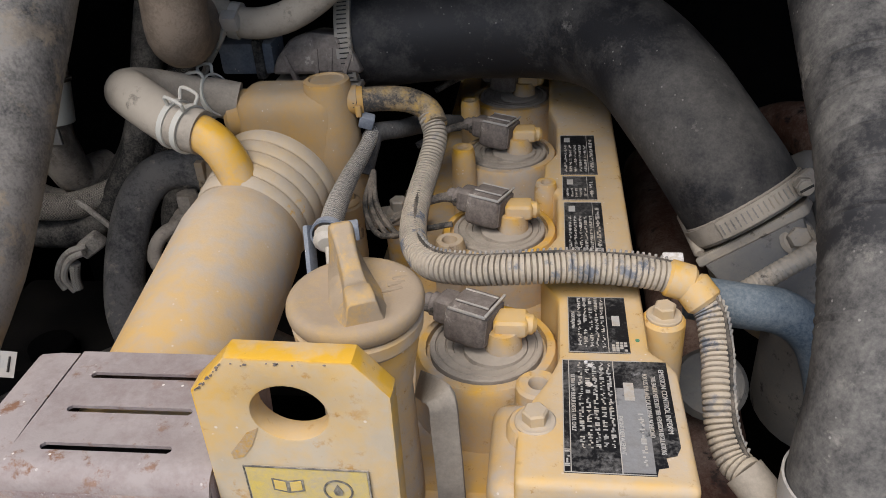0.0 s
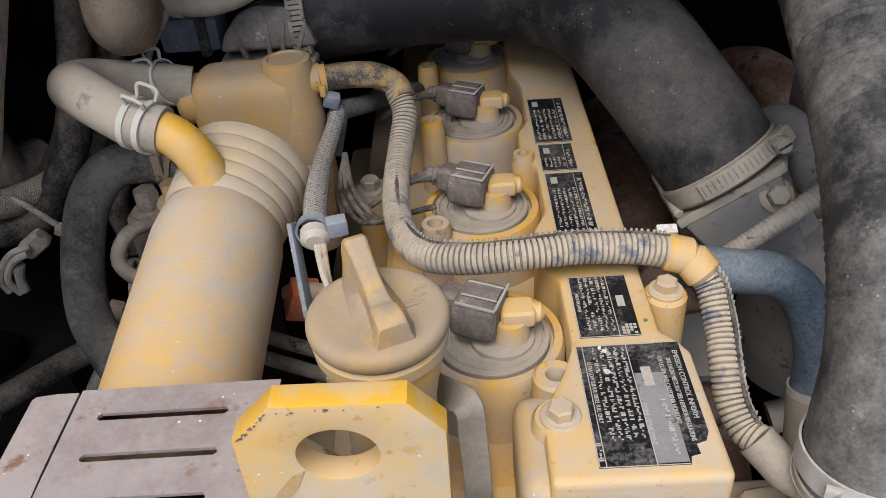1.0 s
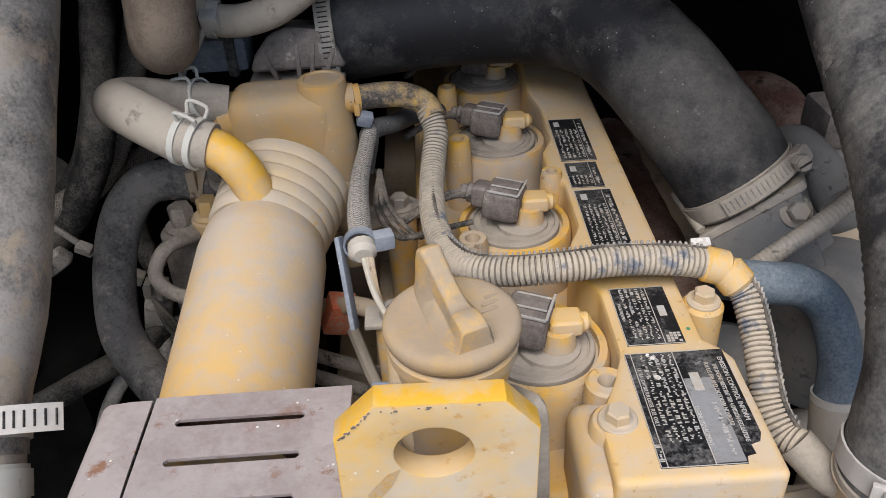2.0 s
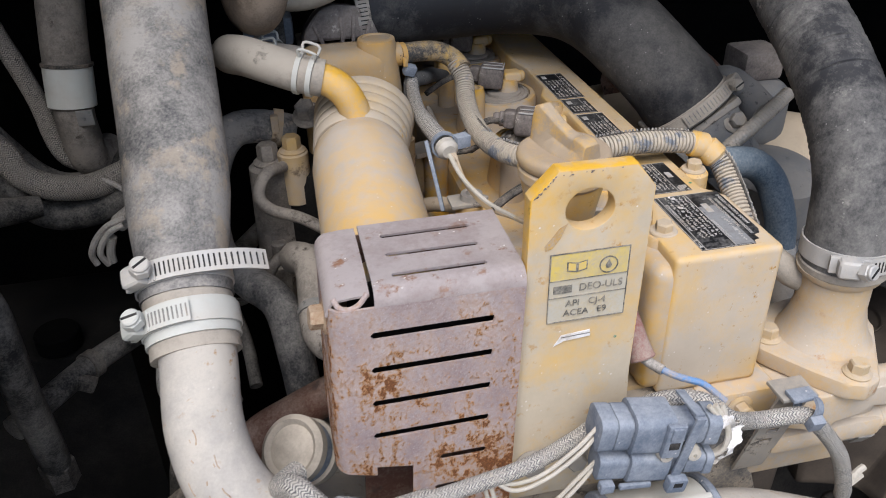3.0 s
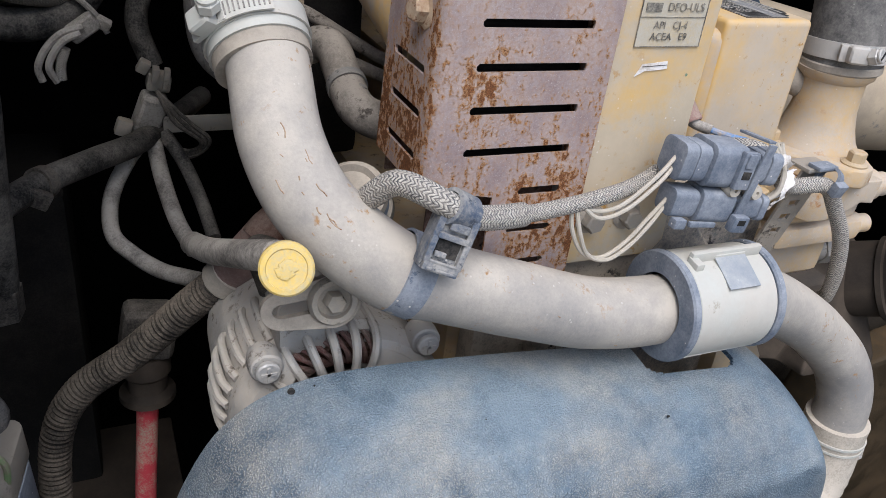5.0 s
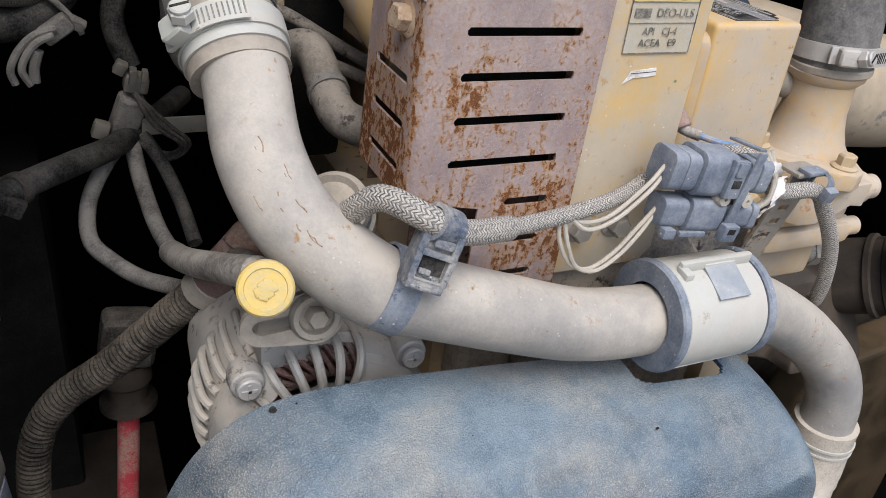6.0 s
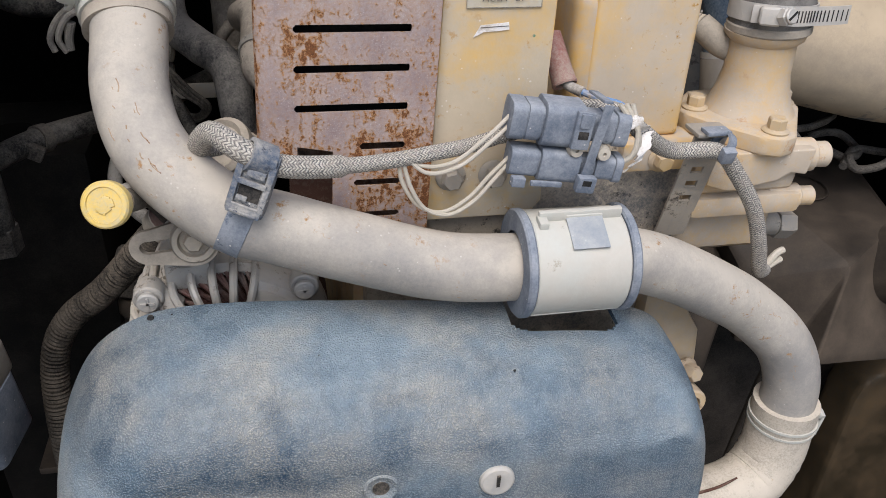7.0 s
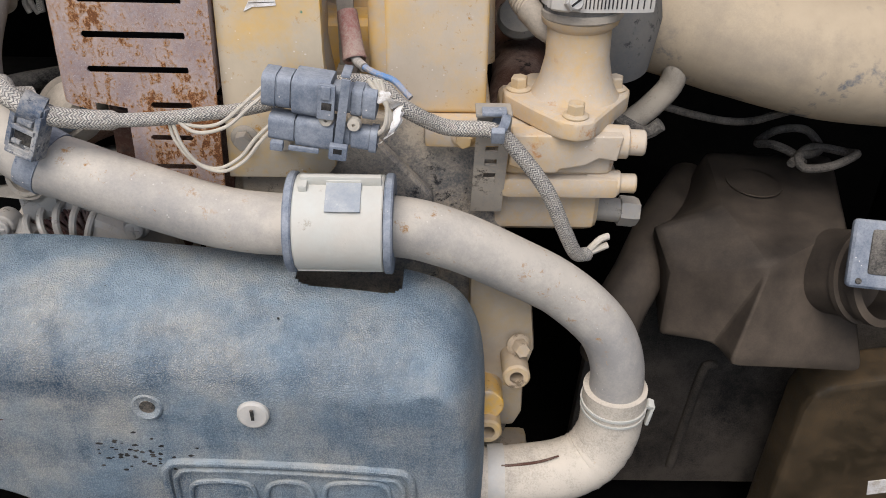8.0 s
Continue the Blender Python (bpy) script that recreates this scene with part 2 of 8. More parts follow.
PUMP_CAST = surface("cream_dusted_casting_with_rust", (0.60, 0.36, 0.09), dust=0.86, up=0.12, rough=0.6, scale=16, dustcol=(0.460, 0.392, 0.312), specks=0.3, swing=0.26, bump=0.35, mid=0.22, fineamp=0.12, over=((0.36, 0.165, 0.055), 0.37, 40), edge=0.2)
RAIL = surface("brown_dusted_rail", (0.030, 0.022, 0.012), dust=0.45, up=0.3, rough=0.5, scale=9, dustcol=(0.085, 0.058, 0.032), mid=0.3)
# Near-black; behind the slots and on the casting web it stands in for shade.
DARKMETAL = surface("near_black_metal", (0.006, 0.006, 0.006), dust=0.4, up=0.1, rough=0.7, scale=10, dustcol=(0.022, 0.020, 0.018), spec=0.1)
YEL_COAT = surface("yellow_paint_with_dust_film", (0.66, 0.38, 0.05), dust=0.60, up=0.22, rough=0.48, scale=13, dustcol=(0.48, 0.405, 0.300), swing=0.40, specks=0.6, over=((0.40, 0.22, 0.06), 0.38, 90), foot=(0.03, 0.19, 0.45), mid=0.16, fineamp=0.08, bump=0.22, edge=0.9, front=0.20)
YEL_BROWN = surface("brown_dusted_yellow_casting", (0.58, 0.31, 0.04), dust=0.72, up=0.16, rough=0.5, scale=14, cover=0.18, mid=0.14, fineamp=0.06, bump=0.25, swing=0.36, specks=0.4, dustcol=(0.37, 0.30, 0.215), edge=0.5)
CAPDUST = surface("tan_dusted_cap", (0.60, 0.36, 0.06), dust=0.92, up=0.10, rough=0.6, scale=18, mid=0.14, fineamp=0.08, bump=0.3, dustcol=(0.345, 0.270, 0.190), swing=0.20, specks=0.3, over=((0.24, 0.18, 0.11), 0.36, 60), edge=0.35)
GRIPDUST = surface("worn_yellow_grip", (0.66, 0.37, 0.04), dust=0.84, up=0.10, rough=0.5, scale=40, mid=0.16, fineamp=0.08, bump=0.3, dustcol=(0.355, 0.280, 0.195), swing=0.42, edge=1.1)
CAST = surface("dusty_casting", (0.48, 0.32, 0.12), dust=0.82, up=0.2, rough=0.6, scale=16, bump=0.3, mid=0.18, fineamp=0.10, edge=0.5, dustcol=(0.42, 0.34, 0.25), over=((0.16, 0.12, 0.08), 0.40, 60))
CASE = surface("dusty_front_case", (0.10, 0.10, 0.10), dust=0.62, up=0.2, rough=0.5, scale=14, dustcol=(0.40, 0.34, 0.265), cover=0.1, over=((0.02, 0.02, 0.022), 0.42, 110))
FLANGE = surface("dust_caked_yellow_casting", (0.55, 0.36, 0.12), dust=0.88, up=0.12, rough=0.6, scale=16, bump=0.25, swing=0.22, mid=0.14, fineamp=0.08, edge=0.2, dustcol=(0.43, 0.365, 0.285), over=((0.50, 0.29, 0.06), 0.36, 70))
BARE = surface("dusty_bare_metal", (0.30, 0.285, 0.26), dust=0.55, up=0.22, rough=0.45, metal=0.5, scale=25, bump=0.25, dustcol=(0.36, 0.315, 0.255), over=((0.08, 0.07, 0.06), 0.38, 90))
ALU = surface("dusty_aluminium", (0.42, 0.41, 0.39), dust=0.5, up=0.2, rough=0.4, metal=0.5, scale=30, bump=0.35, dustcol=(0.44, 0.40, 0.345), over=((0.12, 0.10, 0.08), 0.40, 80))
STEEL = surface("worn_bright_steel", (0.44, 0.43, 0.41), dust=0.6, up=0.12, rough=0.45, metal=0.4, scale=60, dustcol=(0.45, 0.42, 0.375))
# Strong up: lit top and shaded sides of the pipe are partly in colour.
PIPE = surface("dusty_grey_pipe_lit_top", (0.24, 0.230, 0.218), dust=0.40, up=0.54, rough=0.55, scale=10, dustcol=(0.462, 0.420, 0.362), specks=0.35, over=((0.30, 0.17, 0.07), 0.365, 85), bump=0.30, mid=0.16, fineamp=0.08)
LOWHOSE = surface("pale_caked_rubber", (0.20, 0.18, 0.15), dust=0.86, up=0.15, rough=0.7, scale=12, dustcol=(0.50, 0.445, 0.37), swing=0.25, over=((0.34, 0.20, 0.08), 0.34, 50))
CREAM = surface("cream_moulding", (0.47, 0.48, 0.44), dust=0.4, up=0.2, rough=0.5, mid=0.14, fineamp=0.08, bump=0.2, scale=14, dustcol=(0.46, 0.43, 0.38), over=((0.28, 0.25, 0.2), 0.34, 60))
BLUEPL = surface("blue_grey_moulding", (0.06, 0.085, 0.13), dust=0.54, up=0.25, rough=0.55, scale=40, dustcol=(0.285, 0.305, 0.335), specks=0.8, bump=0.25, swing=0.24, mid=0.14, fineamp=0.10, over=((0.05, 0.07, 0.11), 0.35, 70))
STRAPPL = surface("blue_grey_nylon_under_dust", (0.06, 0.085, 0.13), dust=0.50, up=0.3, rough=0.6, scale=55, dustcol=(0.33, 0.32, 0.30), specks=0.8, bump=0.7, swing=0.45, mid=0.30, fineamp=0.18, over=((0.05, 0.06, 0.08), 0.42, 160))
RUSTY_BOLT = surface("rust_stained_bolt", (0.30, 0.20, 0.12), dust=0.45, up=0.1, rough=0.7, scale=60, dustcol=(0.40, 0.31, 0.22), over=((0.16, 0.06, 0.025), 0.46, 220))
PADPL = surface("pale_blue_grey_moulding", (0.24, 0.27, 0.30), dust=0.5, up=0.1, rough=0.5, scale=60, dustcol=(0.36, 0.37, 0.375), specks=0.5, mid=0.14, fineamp=0.10)
GUARD = grained("blue_guard_moulding")
RUBBER = surface("dusty_black_rubber", (0.014, 0.014, 0.016), dust=0.20, up=0.12, rough=0.6, scale=8, dustcol=(0.125, 0.118, 0.108), bump=0.35, mid=0.32, fineamp=0.16, specks=0.2, over=((0.15, 0.14, 0.125), 0.35, 40))
RUBBER_SPLASHED = surface("scuffed_rubber_with_caked_foot", (0.020, 0.020, 0.022), dust=0.11, up=0.18, rough=0.65, scale=14, dustcol=(0.200, 0.190, 0.175), bump=0.25, cover=0.16, specks=0.25, swing=0.46, mid=0.34, fineamp=0.16, stretch=(1.1, 1.1, 0.7), over=((0.29, 0.27, 0.24), 0.36, 30), foot=(0.01, 0.12, 0.75))
RUBBER_MID = surface("scuffed_black_rubber", (0.022, 0.022, 0.024), dust=0.50, up=0.22, rough=0.65, scale=8, dustcol=(0.150, 0.143, 0.133), bump=0.3, cover=0.16, specks=0.5, swing=0.45, over=((0.27, 0.25, 0.225), 0.36, 40))
RUBBER_SCUFFED = surface("grey_scuffed_rubber", (0.03, 0.03, 0.032), dust=0.55, up=0.25, rough=0.65, scale=24, dustcol=(0.215, 0.202, 0.185), bump=0.35, cover=0.14, swing=0.45, mid=0.35, over=((0.33, 0.29, 0.24), 0.38, 60))
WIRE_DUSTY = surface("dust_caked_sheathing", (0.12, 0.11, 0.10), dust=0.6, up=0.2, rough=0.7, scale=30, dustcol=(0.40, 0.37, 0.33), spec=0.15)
RUBBER_GREY = surface("grey_dusted_rubber", (0.05, 0.05, 0.05), dust=0.55, up=0.25, rough=0.65, scale=11, dustcol=(0.30, 0.280, 0.255), bump=0.3, cover=0.1, specks=0.15, over=((0.32, 0.265, 0.20), 0.45, 30))
RUBBER_BEIGE = surface("beige_dusted_rubber", (0.09, 0.083, 0.075), dust=0.80, up=0.22, rough=0.7, scale=12, dustcol=(0.37, 0.328, 0.272), bump=0.3, swing=0.26, mid=0.16, fineamp=0.10, over=((0.20, 0.18, 0.15), 0.37, 60))
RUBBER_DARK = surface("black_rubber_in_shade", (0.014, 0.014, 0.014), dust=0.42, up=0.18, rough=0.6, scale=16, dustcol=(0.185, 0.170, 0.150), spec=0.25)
# Beige dust darkened so that the bay's shade is in the colour.
BEIGE_SHADE = surface("shaded_dusty_sheathing", (0.030, 0.028, 0.026), dust=0.55, up=0.2, rough=0.7, scale=16, dustcol=(0.165, 0.146, 0.124), spec=0.15)
BLUEHOSE = surface("blue_silicone_hose", (0.045, 0.075, 0.110), dust=0.42, up=0.22, rough=0.5, scale=20, dustcol=(0.185, 0.215, 0.240), swing=0.22)
CONDUIT = surface("dusty_corrugated_conduit", (0.10, 0.10, 0.105), dust=0.84, up=0.25, rough=0.6, scale=30, mid=0.2, fineamp=0.12, dustcol=(0.43, 0.372, 0.292), swing=0.24, over=((0.16, 0.17, 0.19), 0.43, 60))
CONDUIT_GREY = surface("grey_split_conduit", (0.10, 0.105, 0.115), dust=0.5, up=0.2, rough=0.6, scale=60, dustcol=(0.36, 0.33, 0.285))
CONN = surface("brown_dusted_connector", (0.055, 0.042, 0.036), dust=0.58, up=0.2, rough=0.5, scale=40, dustcol=(0.255, 0.220, 0.192), swing=0.26, mid=0.16, fineamp=0.10, over=((0.40, 0.36, 0.31), 0.37, 110))
DISC = surface("dusty_rubber_seal", (0.09, 0.08, 0.07), dust=0.86, up=0.12, rough=0.7, scale=30, mid=0.14, fineamp=0.08, dustcol=(0.345, 0.300, 0.245), swing=0.18)
RUST = rusted("rusting_sheet")
RUST_TOP = surface("weathered_sheet", (0.215, 0.165, 0.155), dust=0.60, up=0.20, rough=0.7, scale=12, dustcol=(0.335, 0.292, 0.275), over=((0.20, 0.11, 0.07), 0.40, 60), bump=0.4, fineamp=0.2, grain=300, specks=0.9, mid=0.3)
RUSTY = surface("rusted_iron", (0.075, 0.032, 0.020), dust=0.25, up=0.15, rough=0.8, scale=30, dustcol=(0.19, 0.14, 0.115), bump=0.5, over=((0.012, 0.01, 0.01), 0.42, 70))
COPPER = surface("copper_windings", (0.11, 0.044, 0.038), dust=0.42, up=0.1, rough=0.45, scale=60, dustcol=(0.24, 0.185, 0.16))
# Near-black: the bay's deep shade is put into this colour.
BLACK = surface("bay_shade_black", (0.003, 0.003, 0.003), dust=0.08, up=0.04, rough=0.9, scale=6, dustcol=(0.012, 0.011, 0.009), swing=0.2, spec=0.05)
# Dusty; front also paints lit forward faces against a shaded top.
TANKBLACK = surface("dusty_black_moulding_lit_front", (0.012, 0.010, 0.0085), dust=0.24, up=0.12, rough=0.5, scale=9, dustcol=(0.105, 0.083, 0.064), swing=0.22, mid=0.10, fineamp=0.07, bump=0.2, front=0.42, spec=0.3)
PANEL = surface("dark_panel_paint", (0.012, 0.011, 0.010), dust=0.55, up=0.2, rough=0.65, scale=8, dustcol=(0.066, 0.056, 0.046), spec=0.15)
WHITE = surface("white_tank_plastic", (0.40, 0.365, 0.375), dust=0.3, up=0.1, rough=0.4, scale=10, dustcol=(0.50, 0.45, 0.40), over=((0.35, 0.22, 0.16), 0.36, 40))
WHITEPAPER = surface("white_paper", (0.70, 0.68, 0.66), dust=0.15, up=0.0, rough=0.7, scale=60)
WIRE = surface("cream_wire", (0.47, 0.43, 0.37), dust=0.4, up=0.15, rough=0.5, scale=60, dustcol=(0.42, 0.38, 0.31))
WIRE_DARK = surface("dark_wire", (0.03, 0.03, 0.028), dust=0.35, up=0.1, rough=0.5, scale=60, dustcol=(0.20, 0.17, 0.14), spec=0.15)
SLOT = surface("dark_slot", (0.02, 0.02, 0.02), dust=0.15, up=0.0, rough=0.8, scale=60, dustcol=(0.10, 0.09, 0.08), spec=0.15)
REDCABLE = surface("red_cable", (0.46, 0.045, 0.06), dust=0.15, up=0.1, rough=0.5, scale=40)
REDBOOT = surface("faded_red_boot", (0.25, 0.095, 0.08), dust=0.55, up=0.2, rough=0.6, scale=40, dustcol=(0.33, 0.25, 0.21))
ORANGE = surface("orange_moulding", (0.60, 0.12, 0.04), dust=0.2, up=0.1, rough=0.5, scale=40)
BOWL = surface("dark_red_filter_bowl", (0.100, 0.056, 0.052), dust=0.34, up=0.05, rough=0.3, scale=60, dustcol=(0.23, 0.175, 0.16), cover=0.10, swing=0.35, stretch=(2.0, 2.0, 0.12), over=((0.46, 0.42, 0.41), 0.43, 150))
YCAP = surface("bright_yellow_plastic", (0.66, 0.47, 0.12), dust=0.25, up=0.1, rough=0.4, scale=40, dustcol=(0.52, 0.44, 0.26))
BLUETIE = surface("blue_tie", (0.12, 0.24, 0.45), dust=0.3, up=0.1, rough=0.5, scale=50)
LABEL_BLACK = surface("black_label_film", (0.010, 0.010, 0.011), dust=0.06, up=0.02, rough=0.4, scale=40, dustcol=(0.24, 0.23, 0.215), cover=0.10, swing=0.22, mid=0.22, fineamp=0.16, over=((0.22, 0.215, 0.21), 0.37, 150))
LABEL_GREY = surface("silver_label_film", (0.25, 0.25, 0.248), dust=0.3, up=0.05, rough=0.4, scale=50, dustcol=(0.21, 0.20, 0.19), mid=0.2, fineamp=0.14, over=((0.010, 0.010, 0.010), 0.43, 95))
LABEL_YELLOW = surface("yellow_label_film", (0.62, 0.47, 0.12), dust=0.38, up=0.0, rough=0.45, scale=50, dustcol=(0.48, 0.40, 0.26))
INK = surface("black_ink", (0.09, 0.085, 0.075), dust=0.45, up=0.0, rough=0.6, scale=80, dustcol=(0.35, 0.32, 0.26))
PALE_INK = surface("pale_print", (0.42, 0.405, 0.375), dust=0.2, up=0.0, rough=0.6, scale=80, fineamp=0.1)
SCUFFED_INK = surface("scuffed_grey_print", (0.30, 0.27, 0.265), dust=0.4, up=0.0, rough=0.6, scale=80, dustcol=(0.13, 0.09, 0.085))
FILTERMETAL = surface("brown_dusted_filter_head", (0.12, 0.105, 0.09), dust=0.6, up=0.15, rough=0.5, metal=0.2, scale=26, bump=0.5, dustcol=(0.265, 0.235, 0.200), over=((0.06, 0.05, 0.042), 0.40, 80), mid=0.34)
GREYCAST = surface("blue_grey_dusted_casting", (0.13, 0.135, 0.14), dust=0.5, up=0.25, rough=0.5, metal=0.2, scale=16, bump=0.5, mid=0.2, fineamp=0.14, dustcol=(0.205, 0.192, 0.172), over=((0.06, 0.06, 0.06), 0.40, 90))
BRAID = braid("braided_sleeve", (0.56, 0.525, 0.46), (0.045, 0.048, 0.058), 0.16, (0.34, 0.305, 0.26))
BRAID_DARK = braid("dark_braided_sleeve", (0.36, 0.32, 0.27), (0.030, 0.030, 0.028), 0.3, (0.23, 0.205, 0.175))

# ---- building helpers ----
ORIGIN = {}


def thing(name, at, label, category, group="", kind=""):
    """A top-level thing: an Empty at its base."""
    ob = new(name)
    ob.empty_display_size = 0.02
    ob.location = at
    ORIGIN[ob.name] = Vector(at)
    return tagged(ob, label, category, group, kind)


def part(name, bm, material, parent=None, label=""):
    """Links a bmesh, given in world coordinates, as one mesh object under a thing or part."""
    org = ORIGIN[parent.name] if parent else Vector((0, 0, 0))
    if parent:
        bm.transform(Matrix.Translation(-org))
    bmesh.ops.recalc_face_normals(bm, faces=bm.faces)
    for f in bm.faces:
        f.smooth = True
    for e in bm.edges:
        if len(e.link_faces) == 2 and e.calc_face_angle(0) > 0.6:
            e.smooth = False
    me = bpy.data.meshes.new(name)
    bm.to_mesh(me)
    bm.free()
    me.materials.append(material)
    ob = new(name, me)
    if parent:
        ob.parent = parent
    ORIGIN[ob.name] = org
    return tagged(ob, label) if label else ob


def solid(name, bm, material, label, category, group="", kind=""):
    """A thing of one mesh."""
    return tagged(part(name, bm, material), label, category, group, kind)


def join(*bms):
    out = bms[0]
    for b in bms[1:]:
        me = bpy.data.meshes.new("t")
        b.to_mesh(me)
        b.free()
        out.from_mesh(me)
        bpy.data.meshes.remove(me)
    return out


def bevelled(bm, w, seg=2, limit=0.5):
    es = [e for e in bm.edges if len(e.link_faces) == 2 and e.calc_face_angle(0) > limit]
    bmesh.ops.bevel(bm, geom=es, offset=w, segments=seg, profile=0.6, affect="EDGES", clamp_overlap=True)
    return bm


def box(x0, x1, y0, y1, z0, z1, bev=0.002, seg=2):
    bm = bmesh.new()
    bmesh.ops.create_cube(bm, size=1)
    bm.transform(Matrix.Translation(((x0 + x1) / 2, (y0 + y1) / 2, (z0 + z1) / 2)) @ Matrix.Diagonal((x1 - x0, y1 - y0, z1 - z0, 1)))
    return bevelled(bm, bev, seg) if bev else bm


def obox(m, sx, sy, sz, bev=0.001, seg=2):
    """A box of those sides about the pose m."""
    bm = box(-sx / 2, sx / 2, -sy / 2, sy / 2, -sz / 2, sz / 2, bev, seg)
    bm.transform(m)
    return bm


def aim(p, d, spin=0):
    """A pose at p whose z axis points along d."""
    return Matrix.Translation(p) @ Vector(d).to_track_quat("Z", "Y").to_matrix().to_4x4() @ Matrix.Rotation(radians(spin), 4, "Z")


def lathe(p, d, profile, n=28, arc=360, start=0):
    """Turns a profile of (radius, height) round the axis d from p."""
    bm = bmesh.new()
    closed = arc >= 360
    rings = []
    k = n if closed else n + 1
    for r, h in profile:
        if r < 1e-6 and closed:
            rings.append([bm.verts.new((0, 0, h))])
        else:
            rings.append([bm.verts.new((r * math.cos(radians(start + arc * i / n)), r * math.sin(radians(start + arc * i / n)), h)) for i in range(k)])
    for a, b in zip(rings, rings[1:]):
        for i in range(n):
            j = (i + 1) % k
            if len(a) == 1 and len(b) == 1:
                continue
            if len(a) == 1:
                bm.faces.new((a[0], b[i], b[j]))
            elif len(b) == 1:
                bm.faces.new((a[i], a[j], b[0]))
            else:
                bm.faces.new((a[i], a[j], b[j], b[i]))
    bm.transform(aim(p, d))
    return bm


def rod(p0, p1, r, n=20, bev=0.0012, r2=None):
    p0, p1 = Vector(p0), Vector(p1)
    h, r2 = (p1 - p0).length, r if r2 is None else r2
    b = min(bev, r * 0.4, h * 0.3)
    return lathe(p0, p1 - p0, [(0, 0), (r - b, 0), (r, b), (r2, h - b), (r2 - b, h), (0, h)], n)


def prism(outline, m, depth, bev=0.002, seg=2):
    """Extrudes a flat outline (x, y) by depth along z, at the pose m."""
    bm = bmesh.new()
    f = bm.faces.new([bm.verts.new((x, y, 0)) for x, y in outline])
    r = bmesh.ops.extrude_face_region(bm, geom=[f])
    bmesh.ops.translate(bm, verts=[v for v in r["geom"] if isinstance(v, bmesh.types.BMVert)], vec=(0, 0, depth))
    if bev:
        bevelled(bm, bev, seg, 0.3)
    bm.transform(m)
    return bm


def rounded(w, h, r, n=4):
    """The outline of a rectangle with round corners."""
    out = []
    for cx, cy, a0 in ((w / 2 - r, h / 2 - r, 0), (-w / 2 + r, h / 2 - r, 90), (-w / 2 + r, -h / 2 + r, 180), (w / 2 - r, -h / 2 + r, 270)):
        out += [(cx + r * math.cos(radians(a0 + 90 * i / n)), cy + r * math.sin(radians(a0 + 90 * i / n))) for i in range(n + 1)]
    return out


def spline(points, step):
    """Evenly spaced places along a smooth line through the points."""
    P = np.array(points, float)
    P = np.vstack((2 * P[0] - P[1], P, 2 * P[-1] - P[-2]))
    out = []
    for a, b, c, d in zip(P, P[1:], P[2:], P[3:]):
        t = np.linspace(0, 1, 40, endpoint=False)[:, None]
        out.append(0.5 * (2 * b + (c - a) * t + (2 * a - 5 * b + 4 * c - d) * t**2 + (3 * b - a - 3 * c + d) * t**3))
    out = np.vstack((*out, P[-2:-1]))
    s = np.r_[0, np.cumsum(np.linalg.norm(np.diff(out, axis=0), axis=1))]
    q = np.linspace(0, s[-1], max(4, int(s[-1] / step)))
    return np.stack([np.interp(q, s, out[:, i]) for i in range(3)], 1), q


def tube(points, r, n=18, step=0.006, cap=True, wobble=0.0, shape=None, bore=0.0):
    """A round tube along a smooth line. shape(s): the radius at the length s; bore: an open end with a wall of that thickness."""
    C, S = spline(points, step)
    T = np.gradient(C, axis=0)
    T /= np.linalg.norm(T, axis=1)[:, None]
    up = np.array((0, 0, 1.0)) if abs(T[0][2]) < 0.9 else np.array((1.0, 0, 0))
    N = up - T[0] * (up @ T[0])
    N /= np.linalg.norm(N)
    bm = bmesh.new()
    uv = bm.loops.layers.uv.new("UVMap")
    rings = []
    for c, t, s in zip(C, T, S):
        N = N - t * (N @ t)
        N /= np.linalg.norm(N)
        B = np.cross(t, N)
        rr = shape(s) if shape else r
        if wobble:
            rr *= 1 + wobble * noise.noise(Vector(c) * 45)
        rings.append([bm.verts.new(c + rr * (N * math.cos(a) + B * math.sin(a))) for a in np.linspace(0, 2 * math.pi, n, endpoint=False)])
    for k in range(len(rings) - 1):
        for i in range(n):
            j = (i + 1) % n
            f = bm.faces.new((rings[k][i], rings[k][j], rings[k + 1][j], rings[k + 1][i]))
            for lo, (a, q) in zip(f.loops, ((i, k), (i + 1, k), (i + 1, k + 1), (i, k + 1))):
                lo[uv].uv = (a / n * 2 * math.pi * r, S[q])
    if cap:
        for ring in (rings[0], rings[-1]):
            bm.faces.new(ring)
    return bm


def ribbed(r, pitch, depth):
    return lambda s: r - depth * (0.5 - 0.5 * math.copysign(abs(math.cos(2 * math.pi * s / pitch)) ** 0.6, math.cos(2 * math.pi * s / pitch)))


def ringed(r, pitch, depth):
    """Broad raised rings with narrow gaps between them."""
    return lambda s: r - depth * min(1.0, max(0.0, (-math.cos(2 * math.pi * s / pitch) - 0.62) / 0.30))


def hexhead(p, d, size, h, washer=True, spin=0):
    """A bolt head with its flange, seated at p and pointing along d."""
    out = lathe((0, 0, h * 0.22 if washer else 0), (0, 0, 1), [(0, 0), (size * 0.5, 0), (size * 0.5, h * 0.85), (size * 0.42, h), (0, h)], 6)
    if washer:
        out = join(out, lathe((0, 0, 0), (0, 0, 1), [(0, 0), (size * 0.72, 0), (size * 0.74, h * 0.12), (size * 0.58, h * 0.3), (0, h * 0.3)], 20))
    out.transform(aim(p, d, spin))
    return out


